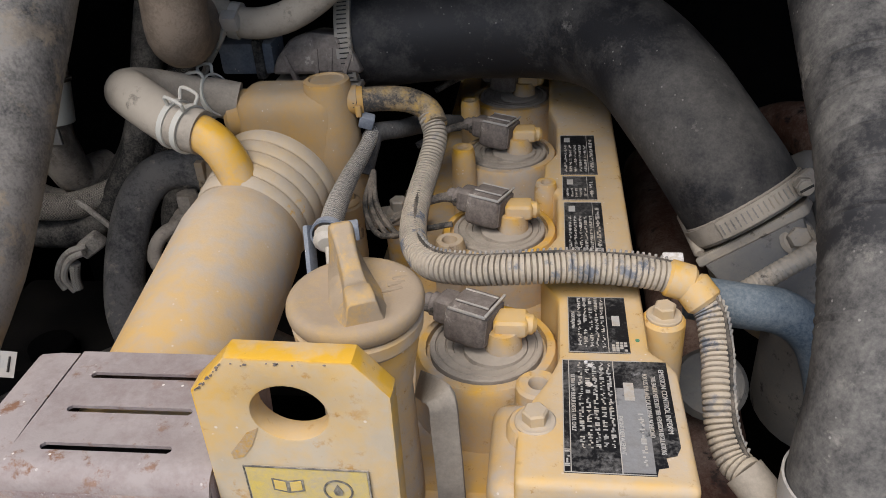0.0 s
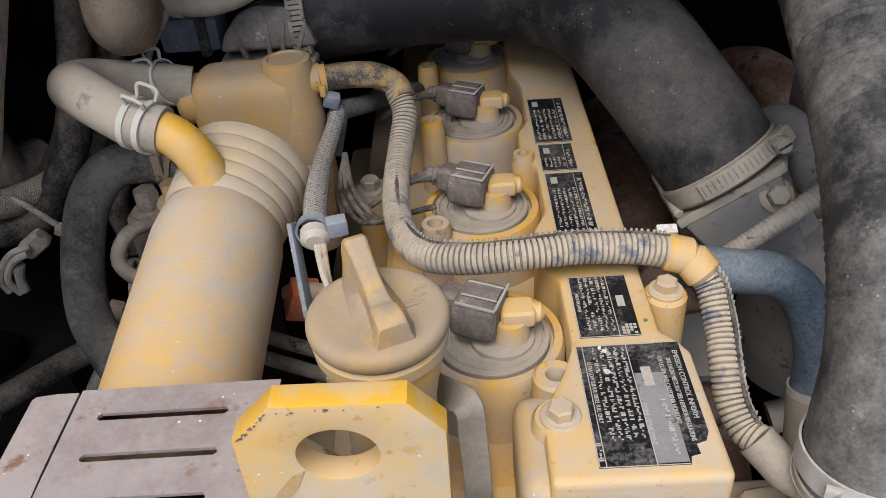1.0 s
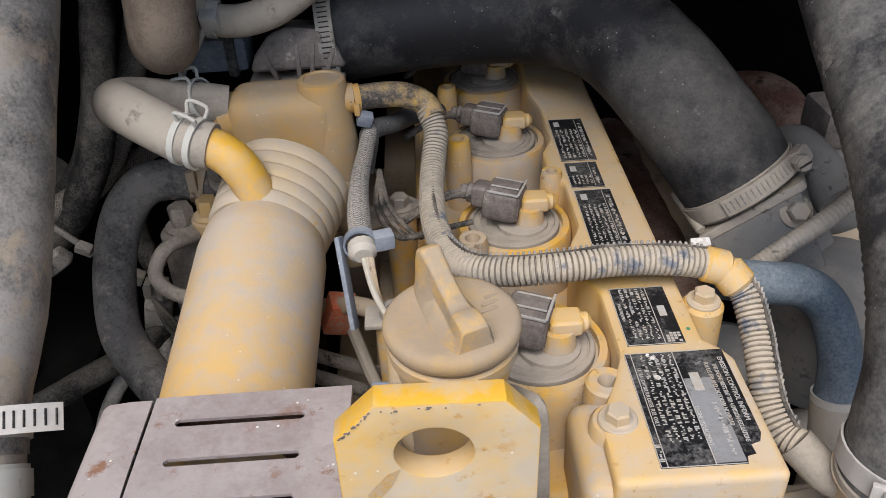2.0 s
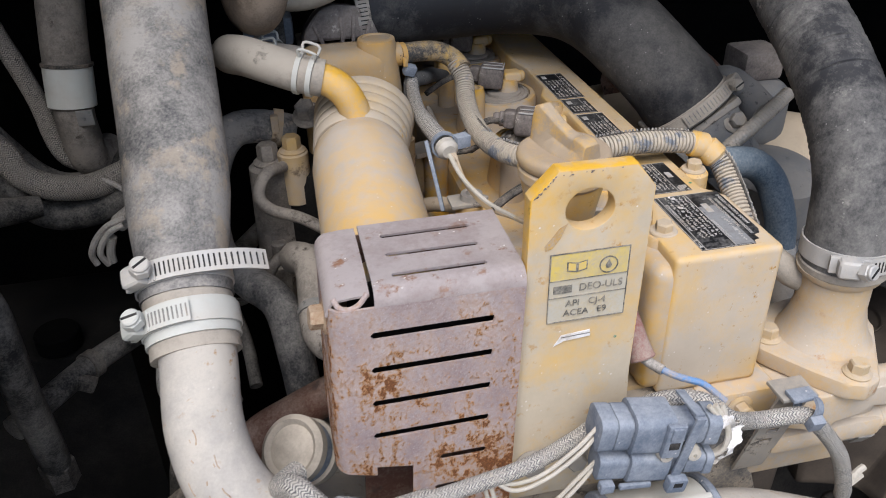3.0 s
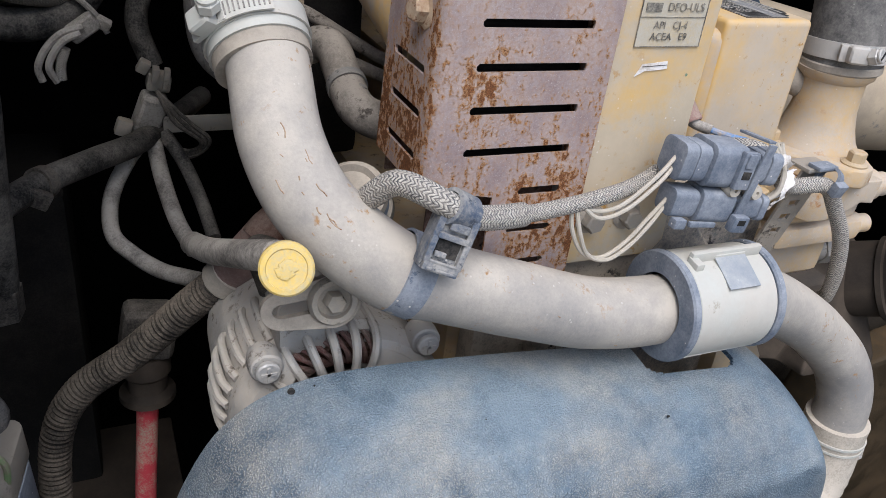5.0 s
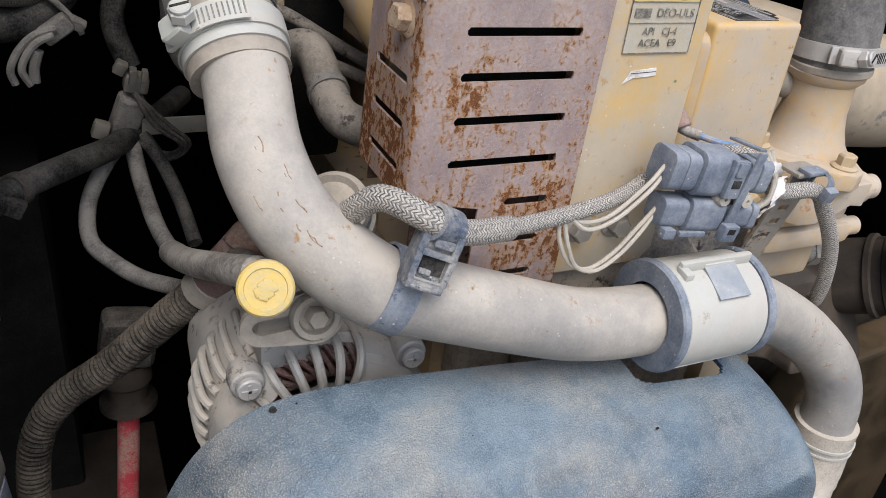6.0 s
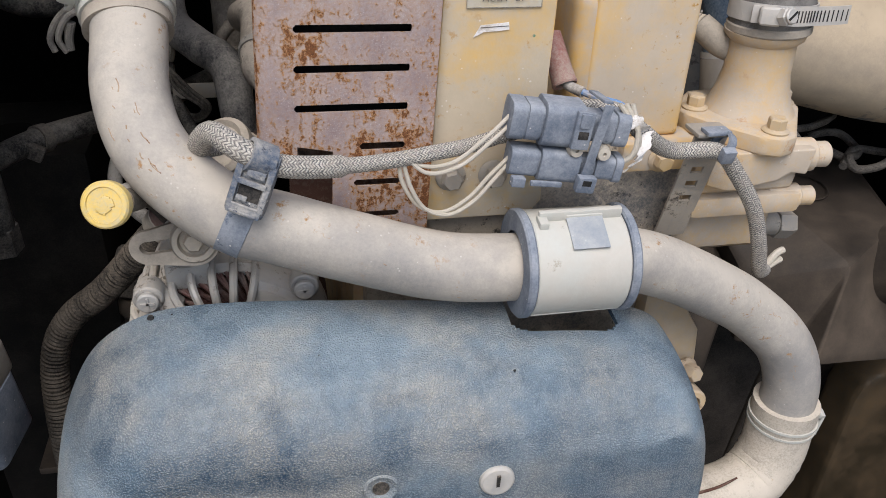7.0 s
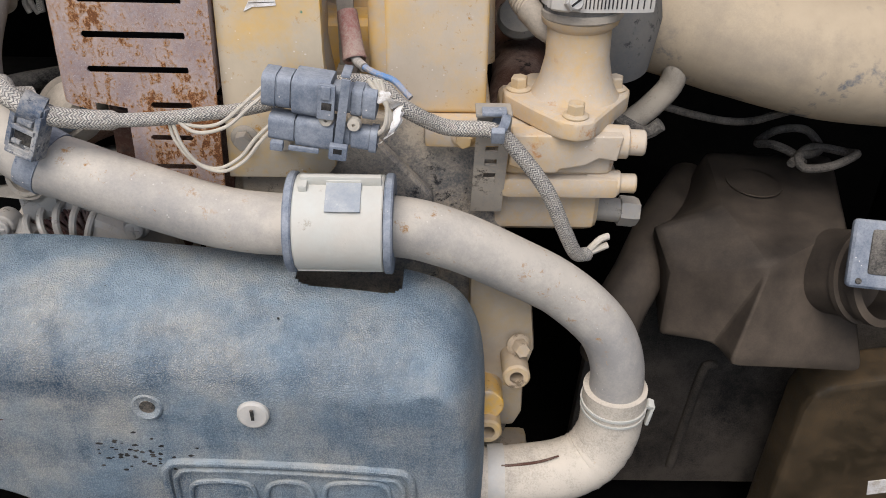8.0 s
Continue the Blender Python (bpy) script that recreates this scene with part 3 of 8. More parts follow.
def worm_clamp(at, axis, r, w, screw, tail=0.0, loose=0.010, metal=STEEL, label="bright steel worm-drive hose clamp with a slotted screw", gaps=SLOT):
    """A worm-drive clamp round a hose. screw: the way in which its housing sits; tail: degrees of loose band."""
    c = thing("hose_clamp", at, label, "hose clamp", "hose clamps")
    za = Vector(axis).normalized()
    xa = (Vector(screw) - za * Vector(screw).dot(za)).normalized()
    m = Matrix.Translation(at) @ Matrix((xa, za.cross(xa), za)).transposed().to_4x4()
    loose_r = lambda a: r + 0.0026 + (loose * max(0, a - 45) ** 2 / 6000 if tail else 0)
    band = lathe((0, 0, -w / 2), (0, 0, 1), [(r, 0), (r + 0.0012, 0), (r + 0.0012, w), (r, w), (r, 0)], 48)
    band.transform(m)
    part("band", band, metal, c)
    span = tail or 42
    pieces = []
    tongue = bmesh.new()
    for i in range(31):
        a = radians(span) * i / 30
        rr = loose_r(span * i / 30)
        pieces.append([tongue.verts.new(((rr + o) * math.cos(a), (rr + o) * math.sin(a), z)) for o, z in ((0, -w / 2), (0.0011, -w / 2), (0.0011, w / 2), (0, w / 2))])
    for a, b in zip(pieces, pieces[1:]):
        for i in range(4):
            tongue.faces.new((a[i], a[(i + 1) % 4], b[(i + 1) % 4], b[i]))
    tongue.faces.new(pieces[0]), tongue.faces.new(pieces[-1])
    tongue.transform(m)
    part("loose_end", tongue, metal, c)
    n = int(span / 5)
    for i in range(n):
        a = 8 + (span - 11) * i / max(1, n - 1)
        part("slot", obox(m @ Matrix.Rotation(radians(a), 4, "Z") @ Matrix.Translation((loose_r(a) + 0.0012, 0, 0)), 0.0007, 0.0008, w * 0.60, 0), gaps, c)
    part("housing", join(obox(m @ Matrix.Translation((r + 0.0055, -0.003, 0)), 0.011, 0.015, w * 1.02, 0.0035, 3), obox(m @ Matrix.Translation((r + 0.0018, -0.003, 0)), 0.0036, 0.024, w * 0.95, 0.001)), metal, c)
    sp, sd = m @ Vector((r + 0.0075, 0.004, 0)), (m.to_3x3() @ Vector((0.62, 0.62, 0.25))).normalized()
    head = part("screw", join(rod(sp, sp + sd * 0.0070, w * 0.50, 6), rod(sp + sd * 0.0062, sp + sd * 0.0090, w * 0.42, 18)), metal, c)
    part("screw_slot", obox(aim(sp + sd * 0.0091, sd, 30), w * 0.72, 0.0014, 0.0006, 0), SLOT, head)
    return c


def letters(name, text, m, height, material, parent, label="", squeeze=1.0):
    """Raised print in the built-in font, as a mesh."""
    cu = bpy.data.curves.new(name, "FONT")
    cu.body, cu.size, cu.align_x, cu.align_y = text, height, "CENTER", "CENTER"
    cu.extrude = 0.00012
    ob = bpy.data.objects.new(name, cu)
    me = bpy.data.meshes.new_from_object(ob)
    bpy.data.objects.remove(ob)
    bm = bmesh.new()
    bm.from_mesh(me)
    bpy.data.meshes.remove(me)
    bm.transform(m @ Matrix.Diagonal((squeeze, 1, 1, 1)))
    return part(name, bm, material, parent, label)

# ---- setting ----
solid("ground", box(-60, 60, -60, 60, -0.1, 0.0, 0), surface("dry_earth", (0.26, 0.2, 0.14), dust=0.5, scale=2, grain=40, bump=0.6),
      "dry dusty earth round the machine", "ground", kind="structure")
# Added walls close the bay; their near-black colour stands in for shade.
solid("wall_left", box(-0.80, -0.77, -0.30, 1.25, 0.25, 1.75, 0.004), BLACK, "near-black side wall added to close the engine bay", "wall", kind="structure")
solid("wall_right", box(0.98, 1.01, -0.30, 1.25, 0.25, 1.75, 0.004), BLACK, "near-black side wall added to close the engine bay", "wall", kind="structure")
solid("wall_back", box(-0.77, 0.98, 1.22, 1.25, 0.25, 1.75, 0.004), BLACK, "near-black back wall added behind the engine", "wall", kind="structure")
solid("floor", box(-0.77, 0.98, -0.30, 1.22, 0.25, 0.28, 0.002), BLACK, "near-black floor plate added under the engine", "floor", kind="structure")
solid("wall_front", box(-0.77, 0.98, -0.33, -0.30, 0.25, 0.72, 0.004), BLACK, "low near-black sill added at the front of the engine bay", "wall", kind="structure")

# Unseen slab, placed to keep sky and sun off the engine's rear.
solid("ceiling", box(-0.769, 0.979, 0.36, 1.219, 1.62, 1.65, 0.004), BLACK, "unseen near-black slab added to shade the rear of the engine", "ceiling", kind="structure")

# ---- engine core ----
engine = thing("engine_block", (0.02, 0.6, 0.30), "dusty yellow cast-iron diesel engine block and head", "engine")
part("block", box(-0.12, 0.125, 0.335, 0.95, 0.42, 1.00, 0.012), CAST, engine)
part("cylinder_head", box(-0.075, 0.118, 0.325, 0.92, 1.0, 1.092, 0.006), CAST, engine)
part("sump", box(-0.10, 0.11, 0.36, 0.93, 0.28, 0.42, 0.02), CAST, engine)
part("mounting_foot", box(-0.2, 0.21, 0.55, 0.62, 0.30, 0.46, 0.01), CAST, engine)

case = thing("timing_case", (0.02, 0.318, 0.5), "dust-caked front timing case with worn black paint", "engine cover")
part("plate", prism([(-0.12, 0.5), (0.10, 0.5), (0.150, 0.80), (0.152, 0.93), (0.128, 1.0), (0.118, 1.088), (-0.072, 1.088), (-0.11, 1.0)], pose(0, 0.334, 0, 90), 0.022, 0.004), CASE, case)
part("face", prism([(-0.08, 0.55), (0.06, 0.55), (0.085, 0.9), (0.075, 1.03), (0.035, 1.074), (-0.03, 1.078), (-0.07, 1.05)], pose(0, 0.312, 0, 90), 0.014, 0.006, 3), CASE, case)
part("pad", box(0.068, 0.125, 0.303, 0.334, 1.068, 1.090, 0.004), YEL_DUSTY, case)
for bx, bz in ((-0.055, 1.083), (-0.022, 1.083), (0.097, 1.078)):
    part("bolt", hexhead((bx, 0.2985 if bx < 0 else 0.303, bz), (0, -1, 0), 0.013, 0.008, True, 20), CAST, case)
lug = thing("bracket_lug", (0.142, 0.3, 0.9), "dust-covered cast lug with open bolt holes beside the guard", "bracket")
part("web", prism([(0.105, 0.79), (0.150, 0.788), (0.157, 0.806), (0.1555, 0.85), (0.163, 0.880), (0.158, 0.925), (0.138, 0.955), (0.105, 0.985)], pose(0, 0.318, 0, 90), 0.02, 0.005), FLANGE, lug)
for bx, by, bz, r in ((0.1450, 0.262, 0.874, 0.0115), (0.1235, 0.255, 0.818, 0.012)):
    part("socket", lathe((bx, by + 0.036, bz), (0, -1, 0.15), [(0, 0), (r, 0), (r, 0.034), (r * 0.85, 0.036), (r * 0.5, 0.036), (r * 0.5, 0.015), (0, 0.015)], 20), CAST, lug)
part("bolt", hexhead((0.1476, 0.2885, 0.8935), (0.2, -1, 0.3), 0.014, 0.012), CAST, lug)
part("stub", rod((0.122, 0.30, 0.838), (0.122, 0.268, 0.842), 0.015), YEL, lug)

# ---- valve cover ----
TOP = 1.197
cover = thing("valve_cover", (0.05, 0.5, 1.09), "yellow painted valve cover under patchy beige dust", "valve cover")
part("label_ridge", prism([(0.040, 0.315), (0.113, 0.315), (0.1125, 0.385), (0.1085, 0.393), (0.1015, 0.400), (0.1005, 0.93), (0.052, 0.93), (0.052, 0.70),
                           (0.058, 0.672), (0.058, 0.620), (0.050, 0.602), (0.049, 0.572), (0.058, 0.556), (0.058, 0.506), (0.050, 0.488), (0.049, 0.457), (0.058, 0.441),
                           (0.058, 0.392), (0.052, 0.376), (0.045, 0.362), (0.040, 0.350)], pose(0, 0, 1.09), TOP - 1.09, 0.0050, 4), YEL_CLEAN, cover)
part("front_shoulder", box(0.028, 0.075, 0.3165, 0.372, 1.092, 1.190, 0.011, 4), YEL, cover)
part("injector_deck", box(-0.042, 0.060, 0.345, 0.93, 1.092, 1.150, 0.012, 3), YEL, cover)
for yy in (0.414, 0.530, 0.644, 0.759, 0.874):
    part("injector_boss", lathe((0.022, yy, 1.14), (0, 0, 1), [(0.041, 0), (0.037, 0.030), (0.0365, 0.043), (0.035, 0.046), (0.031, 0.0465), (0.0305, 0.043), (0, 0.043)], 40), YEL, cover)
part("bolt_column", lathe((0.048, 0.350, 1.10), (0, 0, 1), [(0.017, 0), (0.0145, 0.07), (0.0125, 0.094), (0.011, 0.096), (0, 0.096)], 24), YEL, cover)
part("bolt_column", lathe((0.1115, 0.431, 1.09), (0, 0, 1), [(0.014, 0), (0.0115, 0.06), (0.011, 0.102), (0.0095, 0.104), (0, 0.104)], 24), YEL_CLEAN, cover)
part("eyelet", lathe((0.049, 0.376, 1.182), (0, 0, 1), [(0.011, 0), (0.0105, 0.012), (0.009, 0.0135), (0.0048, 0.0135), (0.0042, 0.012), (0.0042, 0.002), (0, 0.002)], 24), YEL, cover)
for sx, sy, h, r in ((-0.008, 0.612, 1.205, 0.0085), (-0.006, 0.502, 1.195, 0.0095), (0.051, 0.566, 1.201, 0.0075), (-0.012, 0.715, 1.20, 0.008)):
    part("stud_post", lathe((sx, sy, 1.12), (0, 0, 1), [(r * 1.15, 0), (r, h - 1.125), (r * 0.85, h - 1.12), (r * 0.5, h - 1.12), (r * 0.45, h - 1.126), (0, h - 1.126)], 20), YEL if sy != 0.502 else CAST, cover)
for p, s in (((0.048, 0.350, 1.196), 0.0145), ((0.1115, 0.431, 1.194), 0.0145)):
    part("bolt", join(hexhead(p, (0, 0, 1), s * 0.80, 0.0062, True, 12), lathe(p, (0, 0, 1), [(0.0090, 0), (0.0090, 0.0012), (0.0084, 0.0018), (0, 0.0018)], 24)), FLANGE, cover)


def film(name, x0, x1, y0, y1, material, parent, z=TOP, label="", torn=False):
    """A label stuck on the ridge; a torn one has lost an uneven piece of its corner."""
    pts = [(x0, y0), (x1, y0), (x1, y1), (x0, y1)]
    if torn:
        pts = [(x0, y0), (x1 - 0.011, y0), (x1 - 0.010, y0 + 0.004), (x1 - 0.006, y0 + 0.005), (x1 - 0.0065, y0 + 0.010), (x1 - 0.002, y0 + 0.0115), (x1, y0 + 0.016), (x1, y1), (x0, y1)]
    return part(name, prism(pts, pose(0, 0, z + 0.0001), 0.0003, 0), material, parent, label)


def print_lines(x0, x1, y0, y1, count, parent, z, width=0.55):
    """Rows of print too fine to read: broken pale bars that run along y."""
    for i in range(count):
        x, rows = x0 + (x1 - x0) * (i + 0.5) / count, []
        w = (x1 - x0) / count * width / 2
        y = y1
        while y > y0 + 0.002:
            n = random.uniform(0.0003, 0.0008)
            if random.random() < 0.84:
                lo, hi = random.choice(((-1, 1), (-1, -0.1), (0.1, 1), (-0.4, 0.4), (-1, 1)))
                rows.append(box(x + lo * w, x + hi * w, max(y0, y - n), y, z, z + 0.00015, 0))
            y -= n + random.choice((0.0003, 0.0003, 0.0004, 0.0004, 0.0009))
        part("print", join(*rows), PALE_INK, parent)


def border(x0, x1, y0, y1, parent, z):
    """A thin pale line round a label."""
    part("border", join(box(x0, x0 + 0.0004, y0, y1, z, z + 0.0001, 0), box(x0, x1, y1 - 0.0004, y1, z, z + 0.0001, 0), box(x0, x1, y0, y0 + 0.0004, z, z + 0.0001, 0)), PALE_INK, parent)


def row(text, x, y, height, squeeze, parent, z):
    letters("print", text, pose(x, y, z + 0.0002, 0, 0, -90), height, PALE_INK, parent, squeeze=squeeze)


for k, (x0, x1, y0, y1) in enumerate(((0.0598, 0.1073, 0.3214, 0.3908), (0.0630, 0.0920, 0.3965, 0.4418), (0.0622, 0.0856, 0.4828, 0.5450), (0.0616, 0.0835, 0.5484, 0.5813), (0.0606, 0.0853, 0.5840, 0.6478))):
    lab = film("label", x0, x1, y0, y1, LABEL_BLACK, cover, TOP, "black label with worn pale print", torn=k == 0)
    z = TOP + 0.0005
    if k == 0:
        film("grey_field", 0.0832, 0.0960, 0.3226, 0.3720, LABEL_GREY, lab, TOP + 0.0002)
        border(x0, x1 - 0.0112, y0, y1, lab, z)
        for x in (0.0628, 0.0830):
            part("rule", box(x - 0.0002, x + 0.0002, 0.3216, 0.3905, z, z + 0.0002, 0), PALE_INK, lab)
        part("rule", box(x0, 0.0628, 0.3335, 0.3339, z, z + 0.0002, 0), PALE_INK, lab)
        row("EMISSION CONTROL INFORM", 0.1042, 0.3648, 0.0033, 0.92, lab, z)
        row("THIS ENGINE MEETS 2017 TIER 4 EMISSION REGULATIONS", 0.1002, 0.3566, 0.0029, 0.64, lab, z)
        row("FOR U.S. EPA AND CALIFORNIA NONROAD", 0.0966, 0.3620, 0.0029, 0.70, lab, z)
        row("ENGINE DISPLACEMENT", 0.0842, 0.3430, 0.0026, 0.80, lab, z)
        row("ULTRA LOW SULFUR DIESEL FUEL ONLY", 0.0644, 0.3622, 0.0027, 0.74, lab, z)
        print_lines(0.0662, 0.0824, 0.3330, 0.3890, 5, lab, z + 0.0001, 0.62)
        print_lines(0.0915, 0.0940, 0.3240, 0.3560, 1, lab, z + 0.0001, 0.9)
        print_lines(0.0600, 0.0626, 0.3222, 0.3330, 1, lab, z + 0.0001, 0.8)
        part("emblem", box(0.0868, 0.0912, 0.3640, 0.3755, z, z + 0.0003, 0), PALE_INK, lab)
        for cx, cy, r in ((0.0728, 0.3868, 0.0013), (0.0716, 0.3736, 0.0017), (0.0708, 0.3890, 0.0009)):
            part("paint_chip", prism([(cx + r * random.uniform(0.6, 1.2) * math.cos(a), cy + r * random.uniform(0.7, 1.3) * math.sin(a)) for a in np.linspace(0, 5.6, 9)], pose(0, 0, z + 0.0003), 0.0003, 0), WHITEPAPER, lab)
    elif k == 1:
        border(x0, x1, y0, y1, lab, z)
        part("rule", box(0.0818, 0.0822, y0, y1, z, z + 0.0002, 0), PALE_INK, lab)
        row("MADE IN JAPAN", 0.0655, 0.4215, 0.0024, 0.80, lab, z)
        print_lines(0.0672, 0.0814, 0.3985, 0.4405, 5, lab, z + 0.0001, 0.60)
        part("emblem", box(0.0846, 0.0884, 0.4175, 0.4255, z, z + 0.0003, 0), PALE_INK, lab)
        for n in range(16):
            if n % 5 != 3:
                part("code_mark", box(0.0836 + 0.0019 * (n // 4), 0.0851 + 0.0019 * (n // 4), 0.3978 + 0.0018 * (n % 4), 0.3992 + 0.0018 * (n % 4), z, z + 0.0002, 0), PALE_INK, lab)
    else:
        border(x0, x1, y0, y1, lab, z)
        part("emblem", box(x0 + 0.003, x0 + 0.007, y1 - 0.012, y1 - 0.0055, z, z + 0.0004, 0), PALE_INK, lab)
        part("rule", box(x1 - 0.006, x1 - 0.0057, y0 + 0.001, y1 - 0.001, z, z + 0.0002, 0), PALE_INK, lab)
        print_lines(x0 + 0.002, x1 - 0.006, y0 + 0.002, y1 - 0.018, 5, lab, z + 0.0002, 0.55)
        print_lines(x1 - 0.0050, x1 - 0.0015, y0 + 0.002, y1 - 0.008, 1, lab, z + 0.0002, 0.70)
part("green_dot", lathe((0.0960, 0.4070, TOP), (0, 0, 1), [(0.0011, 0), (0.0011, 0.0003), (0, 0.0003)], 10), surface("green_paint_mark", (0.02, 0.20, 0.10), dust=0.1, up=0.0, scale=90), cover)

# ---- injectors ----
def injector(y, label):
    """One unit injector at the line of bosses: rubber seal, stem, yellow elbow head and a side connector."""
    o = Vector((0.022, y, 1.183))
    inj = thing("injector", o, label, "injector", "row of injectors")
    prof = [(0.0290, 0.0), (0.0288, 0.0036), (0.0282, 0.0042), (0.0262, 0.0043), (0.0258, 0.0034), (0.0252, 0.0034), (0.0248, 0.0041), (0.0212, 0.0039), (0.0209, 0.0032), (0.0204, 0.0032), (0.0200, 0.0038), (0.0172, 0.0038), (0.0168, 0.0030), (0, 0.0030)]
    part("seal", lathe(o, (0, 0, 1), prof, 40), DISC, inj, "grey-brown dusty rubber seal with concentric ribs")
    part("collar", lathe(o + Vector((0.005, -0.003, 0.002)), (0, 0, 1), [(0.0165, 0), (0.0160, 0.0035), (0.0135, 0.0045), (0, 0.0045)], 28), DISC, inj)
    part("stem", lathe(o + Vector((0.009, -0.004, 0.003)), (0, 0, 1), [(0.0098, 0), (0.0092, 0.008), (0.0082, 0.014), (0, 0.014)], 24), YEL, inj)
    part("elbow_head", join(box(o.x + 0.004, o.x + 0.0215, o.y - 0.0085, o.y + 0.0060, o.z + 0.0135, o.z + 0.0235, 0.0035, 3), rod(o + Vector((0.016, -0.001, 0.0185)), o + Vector((0.0255, -0.001, 0.0175)), 0.0052, 14, 0.0022)), YEL_CLEAN, inj)
    m = Matrix.Translation(o + Vector((-0.0060, 0.0015, 0.0190))) @ Euler((radians(-8), radians(4), radians(-20))).to_matrix().to_4x4()
    plugp = part("connector", join(obox(m, 0.0230, 0.0270, 0.0205, 0.0055, 4), obox(m @ Matrix.Translation((-0.0150, 0.002, 0.0005)), 0.012, 0.0160, 0.0145, 0.004, 3)), CONN, inj, "dark brown dusted plug connector")
    latch = part("latch", obox(m @ Matrix.Translation((0.0010, 0, 0.0106)), 0.0170, 0.0120, 0.0016, 0.0005), CONN, plugp)
    for lx, ly, lz, sx, sy, sz in ((0.001, -0.0128, 0.0098, 0.0200, 0.0012, 0.0014), (0.001, -0.0062, 0.0114, 0.0180, 0.0010, 0.0008), (0.001, 0.0062, 0.0114, 0.0180, 0.0010, 0.0008), (0.0108, 0, 0.0104, 0.0014, 0.0250, 0.0012)):
        part("worn_edge", obox(m @ Matrix.Translation((lx, ly, lz)), sx, sy, sz, 0.0003), ALU, latch)
    part("rim", obox(m @ Matrix.Translation((0.0108, 0, -0.0003)), 0.0016, 0.0220, 0.0160, 0.0007), CONN, plugp)
    part("seal_nose", lathe(m @ Vector((-0.0205, 0.002, 0)), m.to_3x3() @ Vector((-1, 0, 0)), [(0, 0), (0.0062, 0), (0.0064, 0.003), (0.0050, 0.004), (0.0050, 0.007), (0.0036, 0.009), (0, 0.009)], 16), CONN, plugp)
    for dy in (-0.0022, 0.0022):
        part("wire", tube([m @ Vector((-0.018, dy, 0)), m @ Vector((-0.032, dy, -0.002)), m @ Vector((-0.046, dy - 0.008, -0.009)), m @ Vector((-0.058, dy - 0.018, -0.018))], 0.0026, 8, 0.004), WIRE_DARK, inj)
    return inj


for yy in (0.414, 0.530, 0.644, 0.759):
    injector(yy, "dusty fuel injector with dark plug and yellow elbow")

# ---- oil filler ----
filler = thing("oil_filler", (-0.022, 0.350, 1.12), "dusty yellow oil filler neck with a screw cap", "oil filler")
part("neck", lathe((-0.0235, 0.349, 1.11), (0, 0, 1), [(0.0245, 0), (0.0205, 0.03), (0.0195, 0.105), (0.0215, 0.118), (0.0245, 0.132), (0.0245, 0.140), (0, 0.140)], 36), YEL, filler)
part("collar", lathe((-0.0235, 0.349, 1.2460), (0, 0, 1), [(0.0225, -0.004), (0.0250, 0), (0.0264, 0.0015), (0.0268, 0.0068), (0.0255, 0.0080), (0, 0.0080)], 48), YEL_DUSTY, filler, "scuffed yellow collar below the cap")
cap = part("cap", lathe((-0.0235, 0.349, 1.2475), (0, 0, 1), [(0.0250, 0.0066), (0.0252, 0.0078), (0.0268, 0.0084), (0.0276, 0.0100), (0.0279, 0.0122), (0.0276, 0.0140), (0.0268, 0.0153), (0.0256, 0.0161), (0.0238, 0.0165), (0.0215, 0.0164), (0.0140, 0.0156), (0, 0.0152)], 56), CAPDUST, filler, "tan-dusted round screw cap")


def finger_grip(m):
    """A moulded fin: tall at one end, falling in a hollow to a blunt block at the other, narrow in the middle and flared at its foot."""
    crest = [(-0.0240, 0.0140, 0.0046), (-0.0220, 0.0210, 0.0052), (-0.0180, 0.0226, 0.0050), (-0.0115, 0.0196, 0.0044), (-0.0050, 0.0160, 0.0041), (0.0020, 0.0132, 0.0042), (0.0075, 0.0114, 0.0046), (0.0105, 0.0112, 0.0050), (0.0130, 0.0126, 0.0055), (0.0190, 0.0122, 0.0058), (0.0222, 0.0102, 0.0058)]
    bm = bmesh.new()
    rows = []
    for u, h, w in crest:
        foot = 1.0 + 1.3 * (1 - abs(u) / 0.026)
        half = [(w * foot * 1.25, -0.002), (w * foot * 1.08, h * 0.12), (w * 1.12, h * 0.42), (w * 1.02, h * 0.80), (w * 0.92, h * 0.95), (w * 0.66, h)]
        ring = half + [(-y, z) for y, z in reversed(half)]
        rows.append([bm.verts.new(m @ Vector((u, y, z))) for y, z in ring])
    for p, q in zip(rows, rows[1:]):
        for i in range(len(p)):
            j = (i + 1) % len(p)
            bm.faces.new((p[i], q[i], q[j], p[j]))
    bm.faces.new(rows[0])
    bm.faces.new(list(reversed(rows[-1])))
    bmesh.ops.recalc_face_normals(bm, faces=bm.faces)
    return bevelled(bm, 0.0013, 3, 0.6)


grip = finger_grip(pose(-0.0235, 0.349, 1.2630, 0, 0, -68))
part("grip", grip, GRIPDUST, cap, "raised finger grip with yellow worn edges")
MARKDUST = surface("tan_dust_on_mark", (0.30, 0.23, 0.155), dust=0.8, up=0.1, rough=0.8, scale=30, dustcol=(0.335, 0.265, 0.185), mid=0.1, fineamp=0.05)
for k in range(3):
    part("mark", obox(pose(-0.0088 + 0.0010 * k, 0.3515 + 0.0042 * k, 1.2634, 0, 0, 20), 0.0085 - 0.001 * k, 0.0020, 0.0012, 0.0006), MARKDUST, cap)
tab = thing("grey_bracket", (0.012, 0.335, 1.10), "bent steel strap bracket under grey-brown dust", "bracket")
